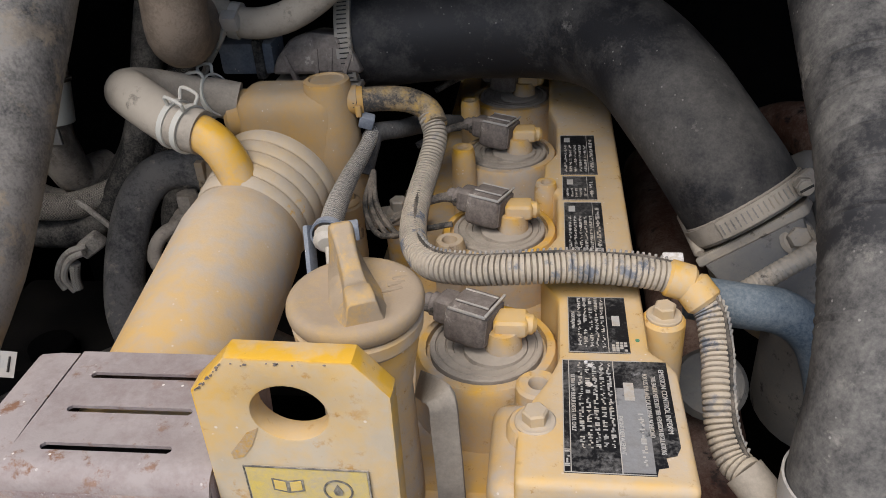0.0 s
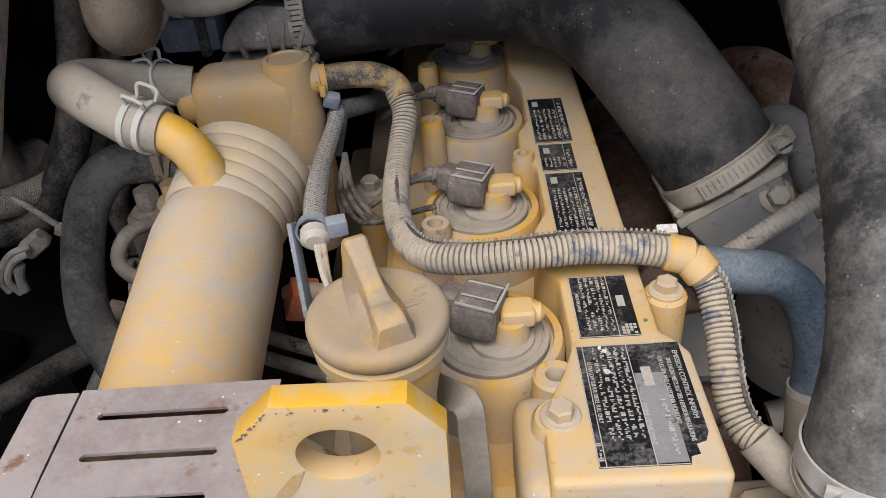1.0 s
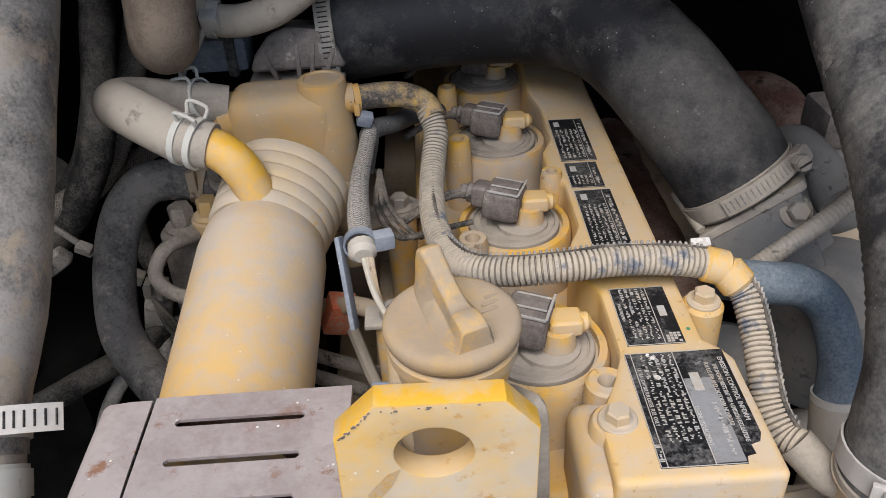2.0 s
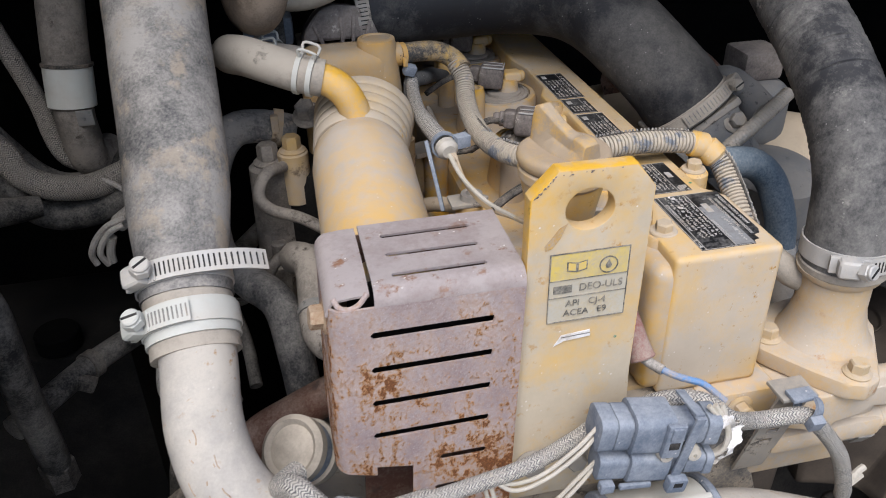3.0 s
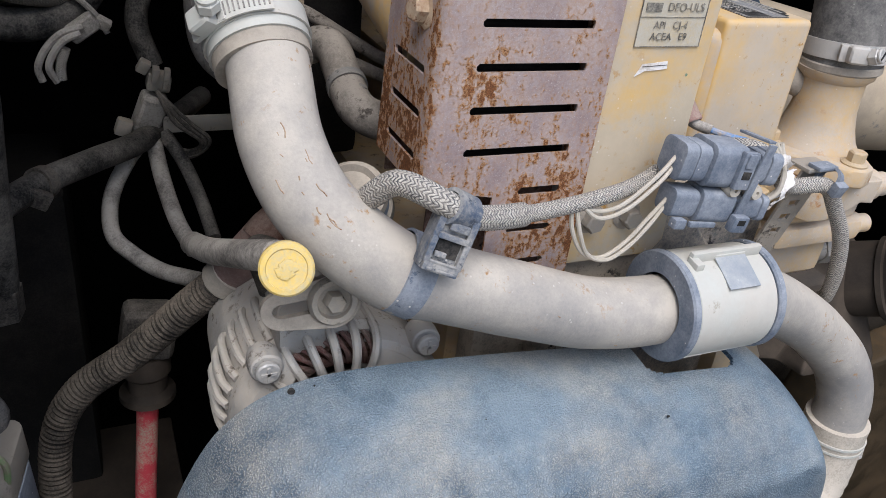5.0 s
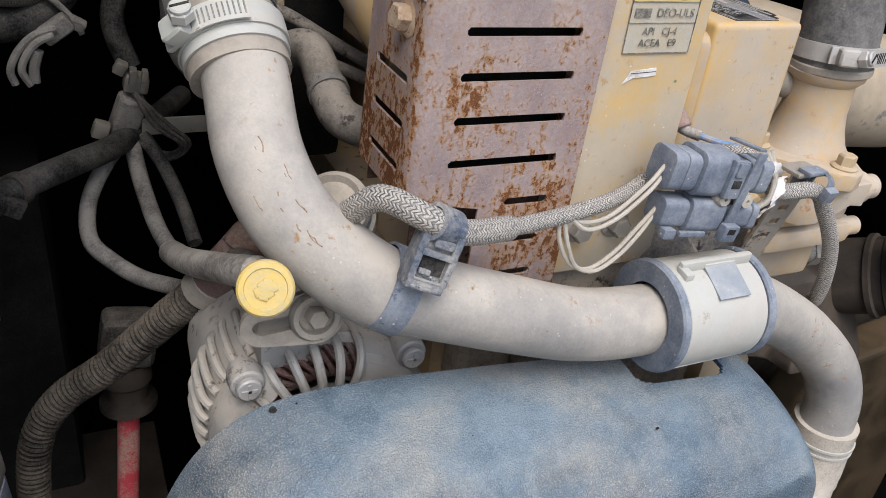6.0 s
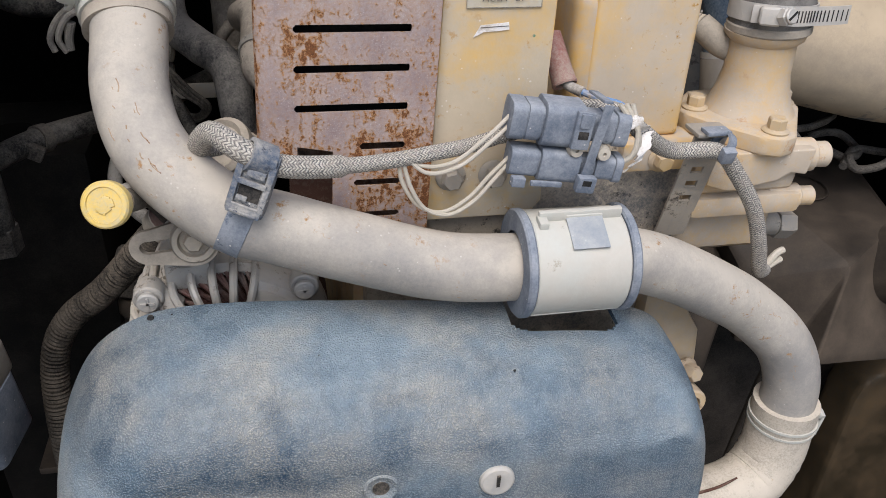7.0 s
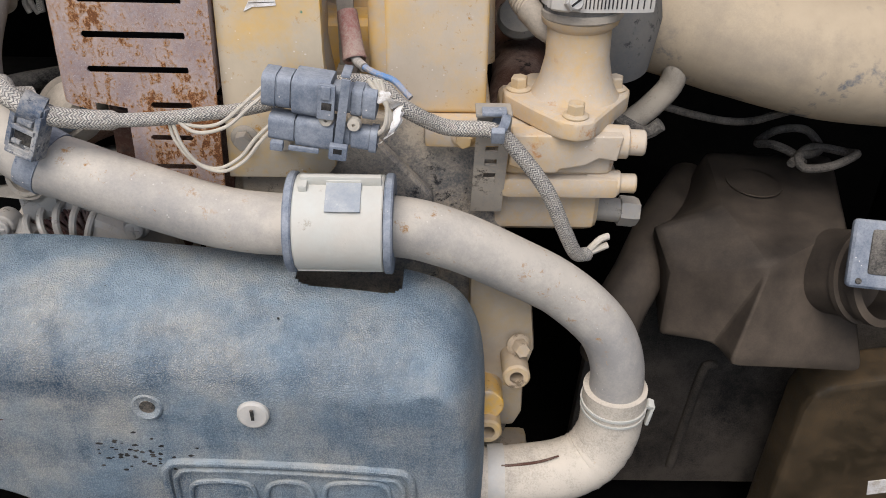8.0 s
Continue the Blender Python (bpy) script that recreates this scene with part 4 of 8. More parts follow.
STRAP = [(0.0110, 0.3380, 1.1140), (0.0110, 0.3380, 1.1640), (0.0100, 0.3400, 1.1960), (0.0090, 0.3420, 1.2130), (0.0030, 0.3500, 1.2110), (-0.0070, 0.3720, 1.1950)]
bm = bmesh.new()
C, _ = spline(STRAP, 0.003)
rows = []
for i, c in enumerate(C):
    u = min(1.0, i / (len(C) - 1))
    s = max(0.0, u - 0.62) / 0.38
    across = Vector((1, 0.1, 0.0)).lerp(Vector((0.25, 0.35, 0.90)), min(1, s * 1.5)).normalized() * 0.0061
    out = Vector((0, -1, 0.15)).normalized() * 0.0036
    rows.append([bm.verts.new(Vector(c) + v) for v in (-across, across, across - out, -across - out)])
for p, q in zip(rows, rows[1:]):
    for k in range(4):
        bm.faces.new((p[k], p[(k + 1) % 4], q[(k + 1) % 4], q[k]))
bm.faces.new(rows[0]), bm.faces.new(rows[-1])
bmesh.ops.recalc_face_normals(bm, faces=bm.faces)
bevelled(bm, 0.0008, 2, 0.9)
part("strap", bm, RUBBER_BEIGE, tab)
part("foot", box(STRAP[0][0] - 0.008, STRAP[0][0] + 0.008, 0.325, 0.345, 1.085, STRAP[0][2] + 0.004, 0.002), RUBBER_BEIGE, tab)

# ---- lifting bracket ----
lift = thing("lifting_bracket", (-0.032, 0.289, 1.055), "yellow dusty steel lifting plate with a round eye", "lifting bracket")
LB = pose(0, 0.294, 0, 90)
outer = [(-0.073, 1.052), (-0.0705, 1.100), (-0.0660, 1.210), (-0.0652, 1.268), (-0.0508, 1.2830), (-0.0085, 1.2822), (0.0028, 1.2680), (0.0012, 1.146), (0.0050, 1.062), (-0.003, 1.052)]
bm = bmesh.new()
hole = [(-0.0326 + 0.0133 * math.cos(a), 1.2592 + 0.0120 * math.sin(a)) for a in np.linspace(0, 2 * math.pi, 32, endpoint=False)]
vo, vh = [bm.verts.new((x, y, 0)) for x, y in outer], [bm.verts.new((x, y, 0)) for x, y in hole]
eds = [bm.edges.new((v[i], v[(i + 1) % len(v)])) for v in (vo, vh) for i in range(len(v))]
bmesh.ops.triangle_fill(bm, edges=eds, use_beauty=True)
r = bmesh.ops.extrude_face_region(bm, geom=bm.faces[:])
bmesh.ops.translate(bm, verts=[v for v in r["geom"] if isinstance(v, bmesh.types.BMVert)], vec=(0, 0, 0.010))
bevelled(bm, 0.0012, 2, 0.9)
bm.transform(LB)
plate = part("plate", bm, YEL_COAT, lift)
plate.data.materials.append(YEL_CLEAN)
for f in plate.data.polygons:
    f.material_index = 1 if f.normal.y > -0.9 and f.center.z > 0.16 else 0
for i in range(22):
    u = random.random()
    x, z = ((-0.0648 + 0.0130 * u, 1.2680 + 0.0135 * u) if i < 13 else (-0.050 + 0.040 * u, 1.2818))
    r0 = random.uniform(0.0002, 0.0006)
    ring = [(r0 * random.uniform(0.6, 2.0) * math.cos(k * 0.9), r0 * random.uniform(0.4, 1.0) * math.sin(k * 0.9)) for k in range(7)]
    part("paint_chip", prism(ring, pose(x, 0.2841, z - random.uniform(0.0006, 0.0020), 90) @ pose(0, 0, 0, 0, 0, 38 if i < 13 else 0), 0.0004, 0), CONN, lift)
for bx in (-0.058, -0.030):
    part("bolt", hexhead((bx, 0.2838, 1.0835), (0, -1, 0), 0.0135, 0.008, True, 10), BARE, lift)
dec = part("oil_label", box(-0.0515, -0.0070, 0.2834, 0.2839, 1.1900, 1.2340, 0), surface("grey_label_film", (0.46, 0.43, 0.36), dust=0.42, up=0, rough=0.5, scale=60, dustcol=(0.48, 0.405, 0.28)), lift, "grey and yellow oil grade label")
part("yellow_field", box(-0.0510, -0.0075, 0.2831, 0.2834, 1.2175, 1.2335, 0), LABEL_YELLOW, dec)
for x0, x1, z0, z1 in ((-0.0515, -0.0070, 1.1896, 1.1900), (-0.0515, -0.0070, 1.2340, 1.2344), (-0.0519, -0.0515, 1.1896, 1.2344), (-0.0070, -0.0066, 1.1896, 1.2344), (-0.0515, -0.0070, 1.2172, 1.2176), (-0.0515, -0.0070, 1.2060, 1.2063)):
    part("rule", box(x0, x1, 0.2829, 0.2834, z0, z1, 0), INK, dec)
part("emblem", box(-0.0490, -0.0385, 0.2829, 0.2833, 1.2090, 1.2138, 0), INK, dec)
letters("grade", "DEO-ULS", pose(-0.0220, 0.2828, 1.2114, 90), 0.0066, INK, dec, squeeze=0.95)
letters("grade", "API   CJ-4", pose(-0.0300, 0.2828, 1.2016, 90), 0.0058, INK, dec)
letters("grade", "ACEA   E9", pose(-0.0300, 0.2828, 1.1952, 90), 0.0058, INK, dec)
for s in (-1, 1):
    part("book_sign", prism([(0, -0.0035), (0.0058 * s, -0.0022), (0.0058 * s, 0.0036), (0, 0.0026)], pose(-0.0365, 0.2830, 1.2252, 90), 0.0002, 0), INK, dec)
    part("book_page", prism([(0.0008 * s, -0.0024), (0.0050 * s, -0.0014), (0.0050 * s, 0.0030), (0.0008 * s, 0.0021)], pose(-0.0365, 0.2828, 1.2252, 90), 0.0002, 0), YCAP, dec)
part("drop_sign", lathe((-0.0185, 0.2830, 1.2240), (0, -1, 0), [(0.0047, 0), (0.0054, 0), (0.0054, 0.0003), (0.0047, 0.0003), (0.0047, 0)], 24), INK, dec)
part("drop_sign", prism([(0, 0.0032), (0.0018, -0.0002), (0.0012, -0.0022), (-0.0012, -0.0022), (-0.0018, -0.0002)], pose(-0.0185, 0.2829, 1.2240, 90), 0.0002, 0), INK, dec)
for ob in (dec, *dec.children):
    ob.data.transform(Matrix.Translation((-0.0013, 0, 0.0004)))
part("green_dot", lathe((-0.0108, 0.2840, 1.1731), (0, -1, 0), [(0.0009, 0), (0.0009, 0.0003), (0, 0.0003)], 10), bpy.data.materials["green_paint_mark"], lift)
part("paper_scrap", prism([(-0.0480, 1.1730), (-0.0440, 1.1800), (-0.0270, 1.1815), (-0.0265, 1.1772), (-0.0330, 1.1765), (-0.0420, 1.1760)], pose(0, 0.2838, 0, 90), 0.0005, 0), WHITEPAPER, lift, "torn scrap of white paper")
part("scrap_fold", prism([(-0.0440, 1.1789), (-0.0270, 1.1796), (-0.0270, 1.1793), (-0.0440, 1.1784)], pose(0, 0.2833, 0, 90), 0.0002, 0), WIRE_DARK, lift)
part("rust_streak", prism([(-0.0490, 1.2500), (-0.0445, 1.2525), (-0.0480, 1.2440), (-0.0520, 1.2385), (-0.0560, 1.2370), (-0.0565, 1.2400)], pose(0, 0.2839, 0, 90), 0.0002, 0), surface("rust_stain", (0.46, 0.25, 0.04), dust=0.30, up=0, scale=80, over=((0.52, 0.30, 0.05), 0.45, 200)), lift)


# ---- heat shield ----
def sheet(us, vs, holes, place, thick):
    """A sheet of cells over (u, v), without the holes, whose corners are filled, bent by place(u, v) and given a thickness."""
    bm = bmesh.new()
    V = {}
    for i, u in enumerate(us):
        for j, v in enumerate(vs):
            V[i, j] = bm.verts.new(place(u, v))
    for i in range(len(us) - 1):
        for j in range(len(vs) - 1):
            cu, cv = (us[i] + us[i + 1]) / 2, (vs[j] + vs[j + 1]) / 2
            hole = next((h for h in holes if h[0] < cu < h[1] and h[2] < cv < h[3]), None)
            if not hole:
                bm.faces.new((V[i, j], V[i + 1, j], V[i + 1, j + 1], V[i, j + 1]))
                continue
            ends = (abs(us[i] - hole[0]) < 1e-9, abs(us[i + 1] - hole[1]) < 1e-9, abs(vs[j] - hole[2]) < 1e-9, abs(vs[j + 1] - hole[3]) < 1e-9)
            if sum(ends) == 2 and ends[0] != ends[1]:
                corner = (i if ends[0] else i + 1, j if ends[2] else j + 1)
                bm.faces.new((V[corner], V[2 * i + 1 - corner[0], corner[1]], V[corner[0], 2 * j + 1 - corner[1]]))
    bmesh.ops.delete(bm, geom=[v for v in bm.verts if not v.link_faces], context="VERTS")
    bmesh.ops.recalc_face_normals(bm, faces=bm.faces)
    bmesh.ops.solidify(bm, geom=bm.faces[:], thickness=thick)
    return bm


shield = thing("heat_shield", (-0.12, 0.31, 1.06), "rusting purple-grey sheet steel heat shield box with slots", "heat shield")
X0, X1, YF, YB, ZT, RB = -0.1740, -0.0692, 0.2780, 0.3470, 1.2305, 0.009


def front_bend(u, v):
    """u runs along the left side, round the corner and over the front; v is the height."""
    q = RB * math.pi / 2
    v += 0.0125 * min(1.0, max(0.0, (0.034 - u) / 0.045)) * max(0.0, (1.126 - v) / 0.0255)
    if u < -q:
        return (X0, YF + RB - (u + q), v)
    if u < 0:
        a = (u + q) / RB
        return (X0 + RB - RB * math.cos(a), YF + RB - RB * math.sin(a), v)
    return (X0 + RB + u, YF, v)


q = RB * math.pi / 2
slots = [(X0 + 0.0215, X1 - 0.0168, z) for z in (1.2040, 1.1816, 1.1588, 1.1356)]
fx = lambda x: x - X0 - RB
holes = [(fx(a), fx(b), z - 0.0023, z + 0.0023) for a, b, z in slots] + [(fx(-0.1140), fx(-0.0865), 1.1086, 1.1132)]
side = [(-q - 0.050, -q - 0.007, z - 0.0023, z + 0.0023) for z in (1.1757, 1.1522, 1.1287)]
us = sorted({*[e for h in holes + side for e in (h[0] + 0.0015, h[1] - 0.0015)], *[-q - k for k in (0.064, 0.056, 0.0)], *[h[n] for h in side for n in (0, 1)], *[-q * k / 5 for k in range(6)], *[h[0] for h in holes], *[h[1] for h in holes], fx(X1), 0.035, 0.060})
vs = sorted({*[h[2] for h in holes + side], *[h[3] for h in holes + side], *[e for h in holes + side for e in (h[2] + 0.0015, h[3] - 0.0015)], 1.1005, ZT - RB})
part("front_panel", sheet(us, vs, holes + side + [(fx(-0.150), fx(-0.122), 1.0, 1.1066)], front_bend, 0.0015), RUST, shield)


def top_bend(u, v):
    """v runs back to front over the top and down round the front edge."""
    if v < YB - YF - RB:
        return (u, YB - v, ZT)
    a = (v - (YB - YF - RB)) / RB
    return (u, YF + RB - RB * math.sin(a), ZT - RB + RB * math.cos(a))


L = YB - YF - RB
tops = [(X0 + 0.035, X1 - 0.0183, 0.0132 + 0.0200 * k, 0.0168 + 0.0200 * k) for k in range(3)]
us = sorted({X0 + 0.024, *[h[0] for h in tops], *[h[1] for h in tops], *[e for h in tops for e in (h[0] + 0.0012, h[1] - 0.0012)], X1})
vs = sorted({0, *[h[2] for h in tops], *[h[3] for h in tops], *[e for h in tops for e in (h[2] + 0.0012, h[3] - 0.0012)], L, *[L + q * k / 5 for k in range(1, 6)]})
part("top_panel", sheet(us, vs, tops, top_bend, 0.0015), RUST_TOP, shield)
part("top_flap", sheet([0.0, 0.004, 0.0075, 0.0105, 0.020, 0.0285], [0, 0.02, 0.04, 0.052, 0.058, 0.064], [], lambda u, v: (X0 - 0.001 + (0.0095 - 0.0095 * math.cos(min(u, 0.0149) / 0.0095) if u < 0.0149 else 0.0095 + u - 0.0149), YB - v, ZT - 0.0012 - 0.0095 + (0.0095 * math.sin(min(u, 0.0149) / 0.0095)) - 0.0030 * (v / 0.064) ** 6), 0.0015), RUST_TOP, shield)
low_slots = [(-0.1170, -0.0880, 1.0850, 1.0892), (-0.1170, -0.0880, 1.0629, 1.0671)]
part("lower_tab", sheet([-0.1300, -0.1215, -0.1170, -0.1155, -0.0895, -0.0880, X1], [1.050, 1.0629, 1.0643, 1.0657, 1.0671, 1.0850, 1.0864, 1.0878, 1.0892, 1.1003], low_slots, lambda u, v: (u, YF + 0.0015, v), 0.0015), RUST, shield)
# Darker rust than the front: shade below the box is in its colour.
part("lower_panel", box(-0.155, X1 - 0.001, YF + 0.030, YF + 0.0315, 1.030, 1.106, 0.0004), RUSTY, shield)
part("right_side", box(X1 - 0.0015, X1, YF + 0.0025, YB, 1.12, ZT - 0.003, 0.0004), RUST, shield)
# Added near-black sheet; it puts shade behind the slots.
part("inner_baffle", box(X0 + 0.012, X1 - 0.006, YF + 0.022, YF + 0.0235, 1.108, ZT - 0.008, 0.0004), DARKMETAL, shield, "dark sheet added as shade behind the slots")
# Dark rust; it also puts the shade inside the box into its colour.
part("back_panel", box(X0 + 0.004, X1 - 0.004, YB - 0.004, YB - 0.0025, 1.10, ZT - 0.004, 0.0004), RUSTY, shield)
part("side_bolt", hexhead((X0 + 0.0006, 0.3015, 1.2045), (-1, -0.1, 0.1), 0.0135, 0.0075), RUSTY_BOLT, shield, "dusty hexagon bolt with rust")
part("edge_roll", tube([(X0 + 0.0035, YF + 0.006, 1.2262), (X0 + 0.0060, YF + 0.003, 1.2225), (X0 + 0.0110, YF + 0.002, 1.2212), (X0 + 0.0165, YF + 0.003, 1.2228), (X0 + 0.0210, YF + 0.006, 1.2268)], 0.0015, 10, 0.002), RUST, shield)

# the box is folded a little out of square
SKEW = Matrix(((1, 0, 0.045, -0.045 * 0.11), (0.024, 1, 0.026, -0.026 * 0.11 - 0.0015), (-0.015, 0, 1, 0), (0, 0, 0, 1)))
for ob in shield.children:
    ob.data.transform(SKEW)

# ---- front coolant pipe ----
pipe = thing("coolant_pipe", (-0.02, 0.24, 1.05), "bent metal coolant pipe coated in pale grey dust", "pipe")
PIPE_LINE = [(-0.2500, 0.3660, 1.2010), (-0.2455, 0.3304, 1.1697), (-0.2451, 0.2972, 1.1380), (-0.2314, 0.2715, 1.1102), (-0.1970, 0.2555, 1.0823), (-0.1683, 0.2499, 1.0732), (-0.1188, 0.2460, 1.0565), (-0.0714, 0.2462, 1.0405),
                   (-0.0258, 0.2455, 1.0355), (0.0462, 0.2515, 1.0318), (0.0877, 0.2575, 1.0180), (0.1332, 0.2640, 0.9922), (0.1760, 0.2700, 0.9635), (0.2115, 0.2660, 0.9300), (0.2255, 0.2600, 0.8955), (0.2265, 0.2580, 0.8560)]
part("tube", tube(PIPE_LINE, 0.0218, 32, 0.005, wobble=0.01), PIPE, pipe)
line, _ = spline(PIPE_LINE, 0.002)
for k in range(24):
    n = random.choice((random.randrange(44, 70), random.randrange(60, len(line) - 30)))
    run = line[n + 1:n + random.choice((3, 3, 4, 6))]
    along = Vector(run[-1] - run[0]).normalized()
    out = Vector((random.uniform(-0.5, 0.3), -1.0, random.uniform(-0.5, 0.9)))
    out = (out - along * out.dot(along)).normalized()
    part("rust_mark", tube([Vector(c) + out * (0.0218 - 0.0001) + along.cross(out) * random.uniform(-0.0008, 0.0008) for c in run], random.uniform(0.0002, 0.0005), 6, 0.002), RUSTY_BOLT, pipe)

part("bead", lathe((0.2263, 0.2580, 0.8690), (0, 0, 1), [(0.021, 0), (0.0236, 0.001), (0.0236, 0.003), (0.021, 0.004)], 36), PIPE, pipe)

sleeve = thing("pipe_sleeve", (0.014, 0.242, 1.039), "cream plastic sleeve clipped round the coolant pipe, with dark rubber ends", "pipe sleeve")
AX = Vector((1, 0.0, -0.012)).normalized()
S0 = Vector((-0.0235, 0.2435, 1.0395))
part("shell", lathe(S0 + AX * 0.006, AX, [(0.0215, 0), (0.0330, 0), (0.0338, 0.001), (0.0338, 0.0590), (0.0330, 0.0600), (0.0215, 0.0600)], 48), CREAM, sleeve)
for k, s in enumerate((0.0, 0.0665)):
    part("rubber_ring", lathe(S0 + AX * s, AX, [(0.0212, 0), (0.0340, 0), (0.0352, 0.0012), (0.0352, 0.0048), (0.0340, 0.0060), (0.0212, 0.0060)], 48), BLUEPL, sleeve, "blue-grey rubber end ring")
SM = Matrix.Translation(S0) @ Matrix.Rotation(radians(8), 4, "X")
part("hinge_lip", join(obox(SM @ Matrix.Translation((0.038, 0.000, 0.0360)), 0.054, 0.0042, 0.0075, 0.0014), obox(SM @ Matrix.Translation((0.013, -0.004, 0.0345)), 0.006, 0.010, 0.0050, 0.0012)), CREAM, sleeve)
part("clip_block", obox(Matrix.Translation(S0) @ Matrix.Rotation(radians(-84), 4, "X") @ Matrix.Translation((0.0400, -0.0352, 0)), 0.0240, 0.0045, 0.0080, 0.0013, 3), CREAM, sleeve)
WM = Matrix.Translation(S0) @ Matrix.Rotation(radians(-60), 4, "X")
part("window_pad", obox(WM @ Matrix.Translation((0.0400, -0.0336, 0)), 0.0235, 0.0012, 0.0225, 0.0004), PADPL, sleeve, "blue-grey square window pad")
part("seam", obox(Matrix.Translation(S0) @ Matrix.Rotation(radians(48), 4, "X") @ Matrix.Translation((0.036, -0.0340, 0)), 0.0585, 0.0012, 0.0030, 0.0004), CREAM, sleeve)

strap = thing("pipe_strap", (-0.190, 0.232, 1.10), "blue-grey nylon strap that ties a braided cable to the pipe", "cable strap")
SA = Vector((0.87, -0.20, -0.42)).normalized()
SC = Vector((-0.1885, 0.2538, 1.0797))
part("band", lathe(SC - SA * 0.0075, SA, [(0.0215, 0), (0.0232, 0.0004), (0.0232, 0.0146), (0.0215, 0.015)], 40), BLUEPL, strap)
bx_, bz_ = Vector((0.90, -0.22, -0.33)).normalized(), Vector((0.33, 0.13, 0.93))
bz_ = (bz_ - bx_ * bz_.dot(bx_)).normalized()
BM = Matrix.Translation((-0.1785, 0.2320, 1.1130)) @ Matrix((bx_, bz_.cross(bx_), bz_)).transposed().to_4x4()
buckle = part("buckle", obox(BM, 0.0215, 0.012, 0.0370, 0.002), STRAPPL, strap)
for bx0, by0, bz0, sx, sy, sz in ((0, -0.007, 0.0140, 0.019, 0.003, 0.0060), (-0.0085, -0.0065, 0.006, 0.004, 0.004, 0.014), (0.0085, -0.0065, 0.006, 0.004, 0.004, 0.014), (0, -0.007, -0.0150, 0.019, 0.004, 0.0060), (-0.0085, -0.007, -0.007, 0.0035, 0.004, 0.014), (0.0085, -0.007, -0.007, 0.0035, 0.004, 0.014)):
    part("frame_bar", obox(BM @ Matrix.Translation((bx0, by0, bz0)), sx, sy, sz, 0.001), STRAPPL, buckle)
part("cavity", obox(BM @ Matrix.Translation((0, -0.0063, -0.0055)), 0.0120, 0.0010, 0.0085, 0.0003), SLOT, strap)
for bx0, by0, bz0, sx, sy, sz in ((0.001, -0.0085, 0.0068, 0.0100, 0.0030, 0.0040), (0, -0.0080, 0.0010, 0.0160, 0.0034, 0.0030), (0, -0.0086, -0.0125, 0.0150, 0.0016, 0.0014), (0, -0.0088, -0.0165, 0.0150, 0.0016, 0.0014), (-0.003, -0.0078, -0.0085, 0.0060, 0.0024, 0.0026)):
    part("tongue", obox(BM @ Matrix.Translation((bx0, by0, bz0)), sx, sy, sz, 0.0005), STRAPPL, buckle)
part("cable_loop", lathe(Vector((-0.1742, 0.2325, 1.1262)) - Vector((0.0062, 0.0011, -0.0038)), (0.85, 0.15, -0.50), [(0.0072, 0), (0.0094, 0.0004), (0.0094, 0.014), (0.0072, 0.0144)], 28), STRAPPL, strap)

# ---- radiator hose and its clamps ----
HD = Vector((-0.073, 0.757, 0.650)).normalized()
HP = Vector((-0.2466, 0.3350, 1.1694))
hose = thing("radiator_hose", HP, "thick black radiator hose coated in grey-brown dust", "hose")
part("hose", tube([HP + HD * s + Vector((0.004 * min(1, max(0, s - 0.05) / 0.04) + 0.034 * max(0, s - 0.05), 0, -0.10 * max(0, s - 0.3) ** 2)) for s in (0.030, 0.06, 0.12, 0.2, 0.3, 0.42, 0.52, 0.62)], 0.0268, 36, 0.008, wobble=0.015, shape=lambda s: 0.0268 + 0.0040 * min(1, max(0, s - 0.026) / 0.04) + 0.0025 * min(1, s / 0.25)), RUBBER_GREY, hose)
part("cuff", tube([HP + HD * s for s in (-0.004, 0.008, 0.02, 0.035)], 0.0258, 36, 0.004), RUBBER_BEIGE, hose, "pale rubber cuff at the hose end")
part("joiner", tube([HP + HD * s for s in (0.004, 0.012, 0.019, 0.0245)], 0.0272, 36, 0.003), CREAM, hose)
worm_clamp(HP + HD * 0.0160, HD, 0.0273, 0.0125, (-0.82, -0.42, 0.40), 62, metal=CREAM, label="dusty worm-drive hose clamp with a slotted screw", gaps=RUBBER_GREY)
worm_clamp(HP + HD * 0.0425, HD, 0.0272, 0.0125, (-0.61, -0.57, 0.55), 118, loose=0.022, label="bright steel worm-drive clamp with a long loose band end")

# ---- lower hose at the pipe's end ----
low = thing("lower_hose", (0.2, 0.25, 0.80), "pale dust-caked rubber elbow hose with creases", "hose")
part("elbow", tube([(0.2263, 0.2582, 0.876), (0.2270, 0.258, 0.850), (0.2245, 0.255, 0.824), (0.212, 0.250, 0.802), (0.188, 0.244, 0.792), (0.150, 0.240, 0.788), (0.115, 0.238, 0.786), (0.09, 0.238, 0.786)], 0.026, 32, 0.004,
                      shape=lambda s: 0.0262 + 0.0004 * math.sin(s * 900) * (1 if 0.05 < s < 0.09 else 0)), LOWHOSE, low)
part("crease", tube([(0.134, 0.2290, 0.8115), (0.150, 0.2300, 0.8125), (0.166, 0.2310, 0.8150), (0.182, 0.2335, 0.8195)], 0.0011, 8, 0.002, wobble=0.8), RUSTY, low, "dark line along a crease")
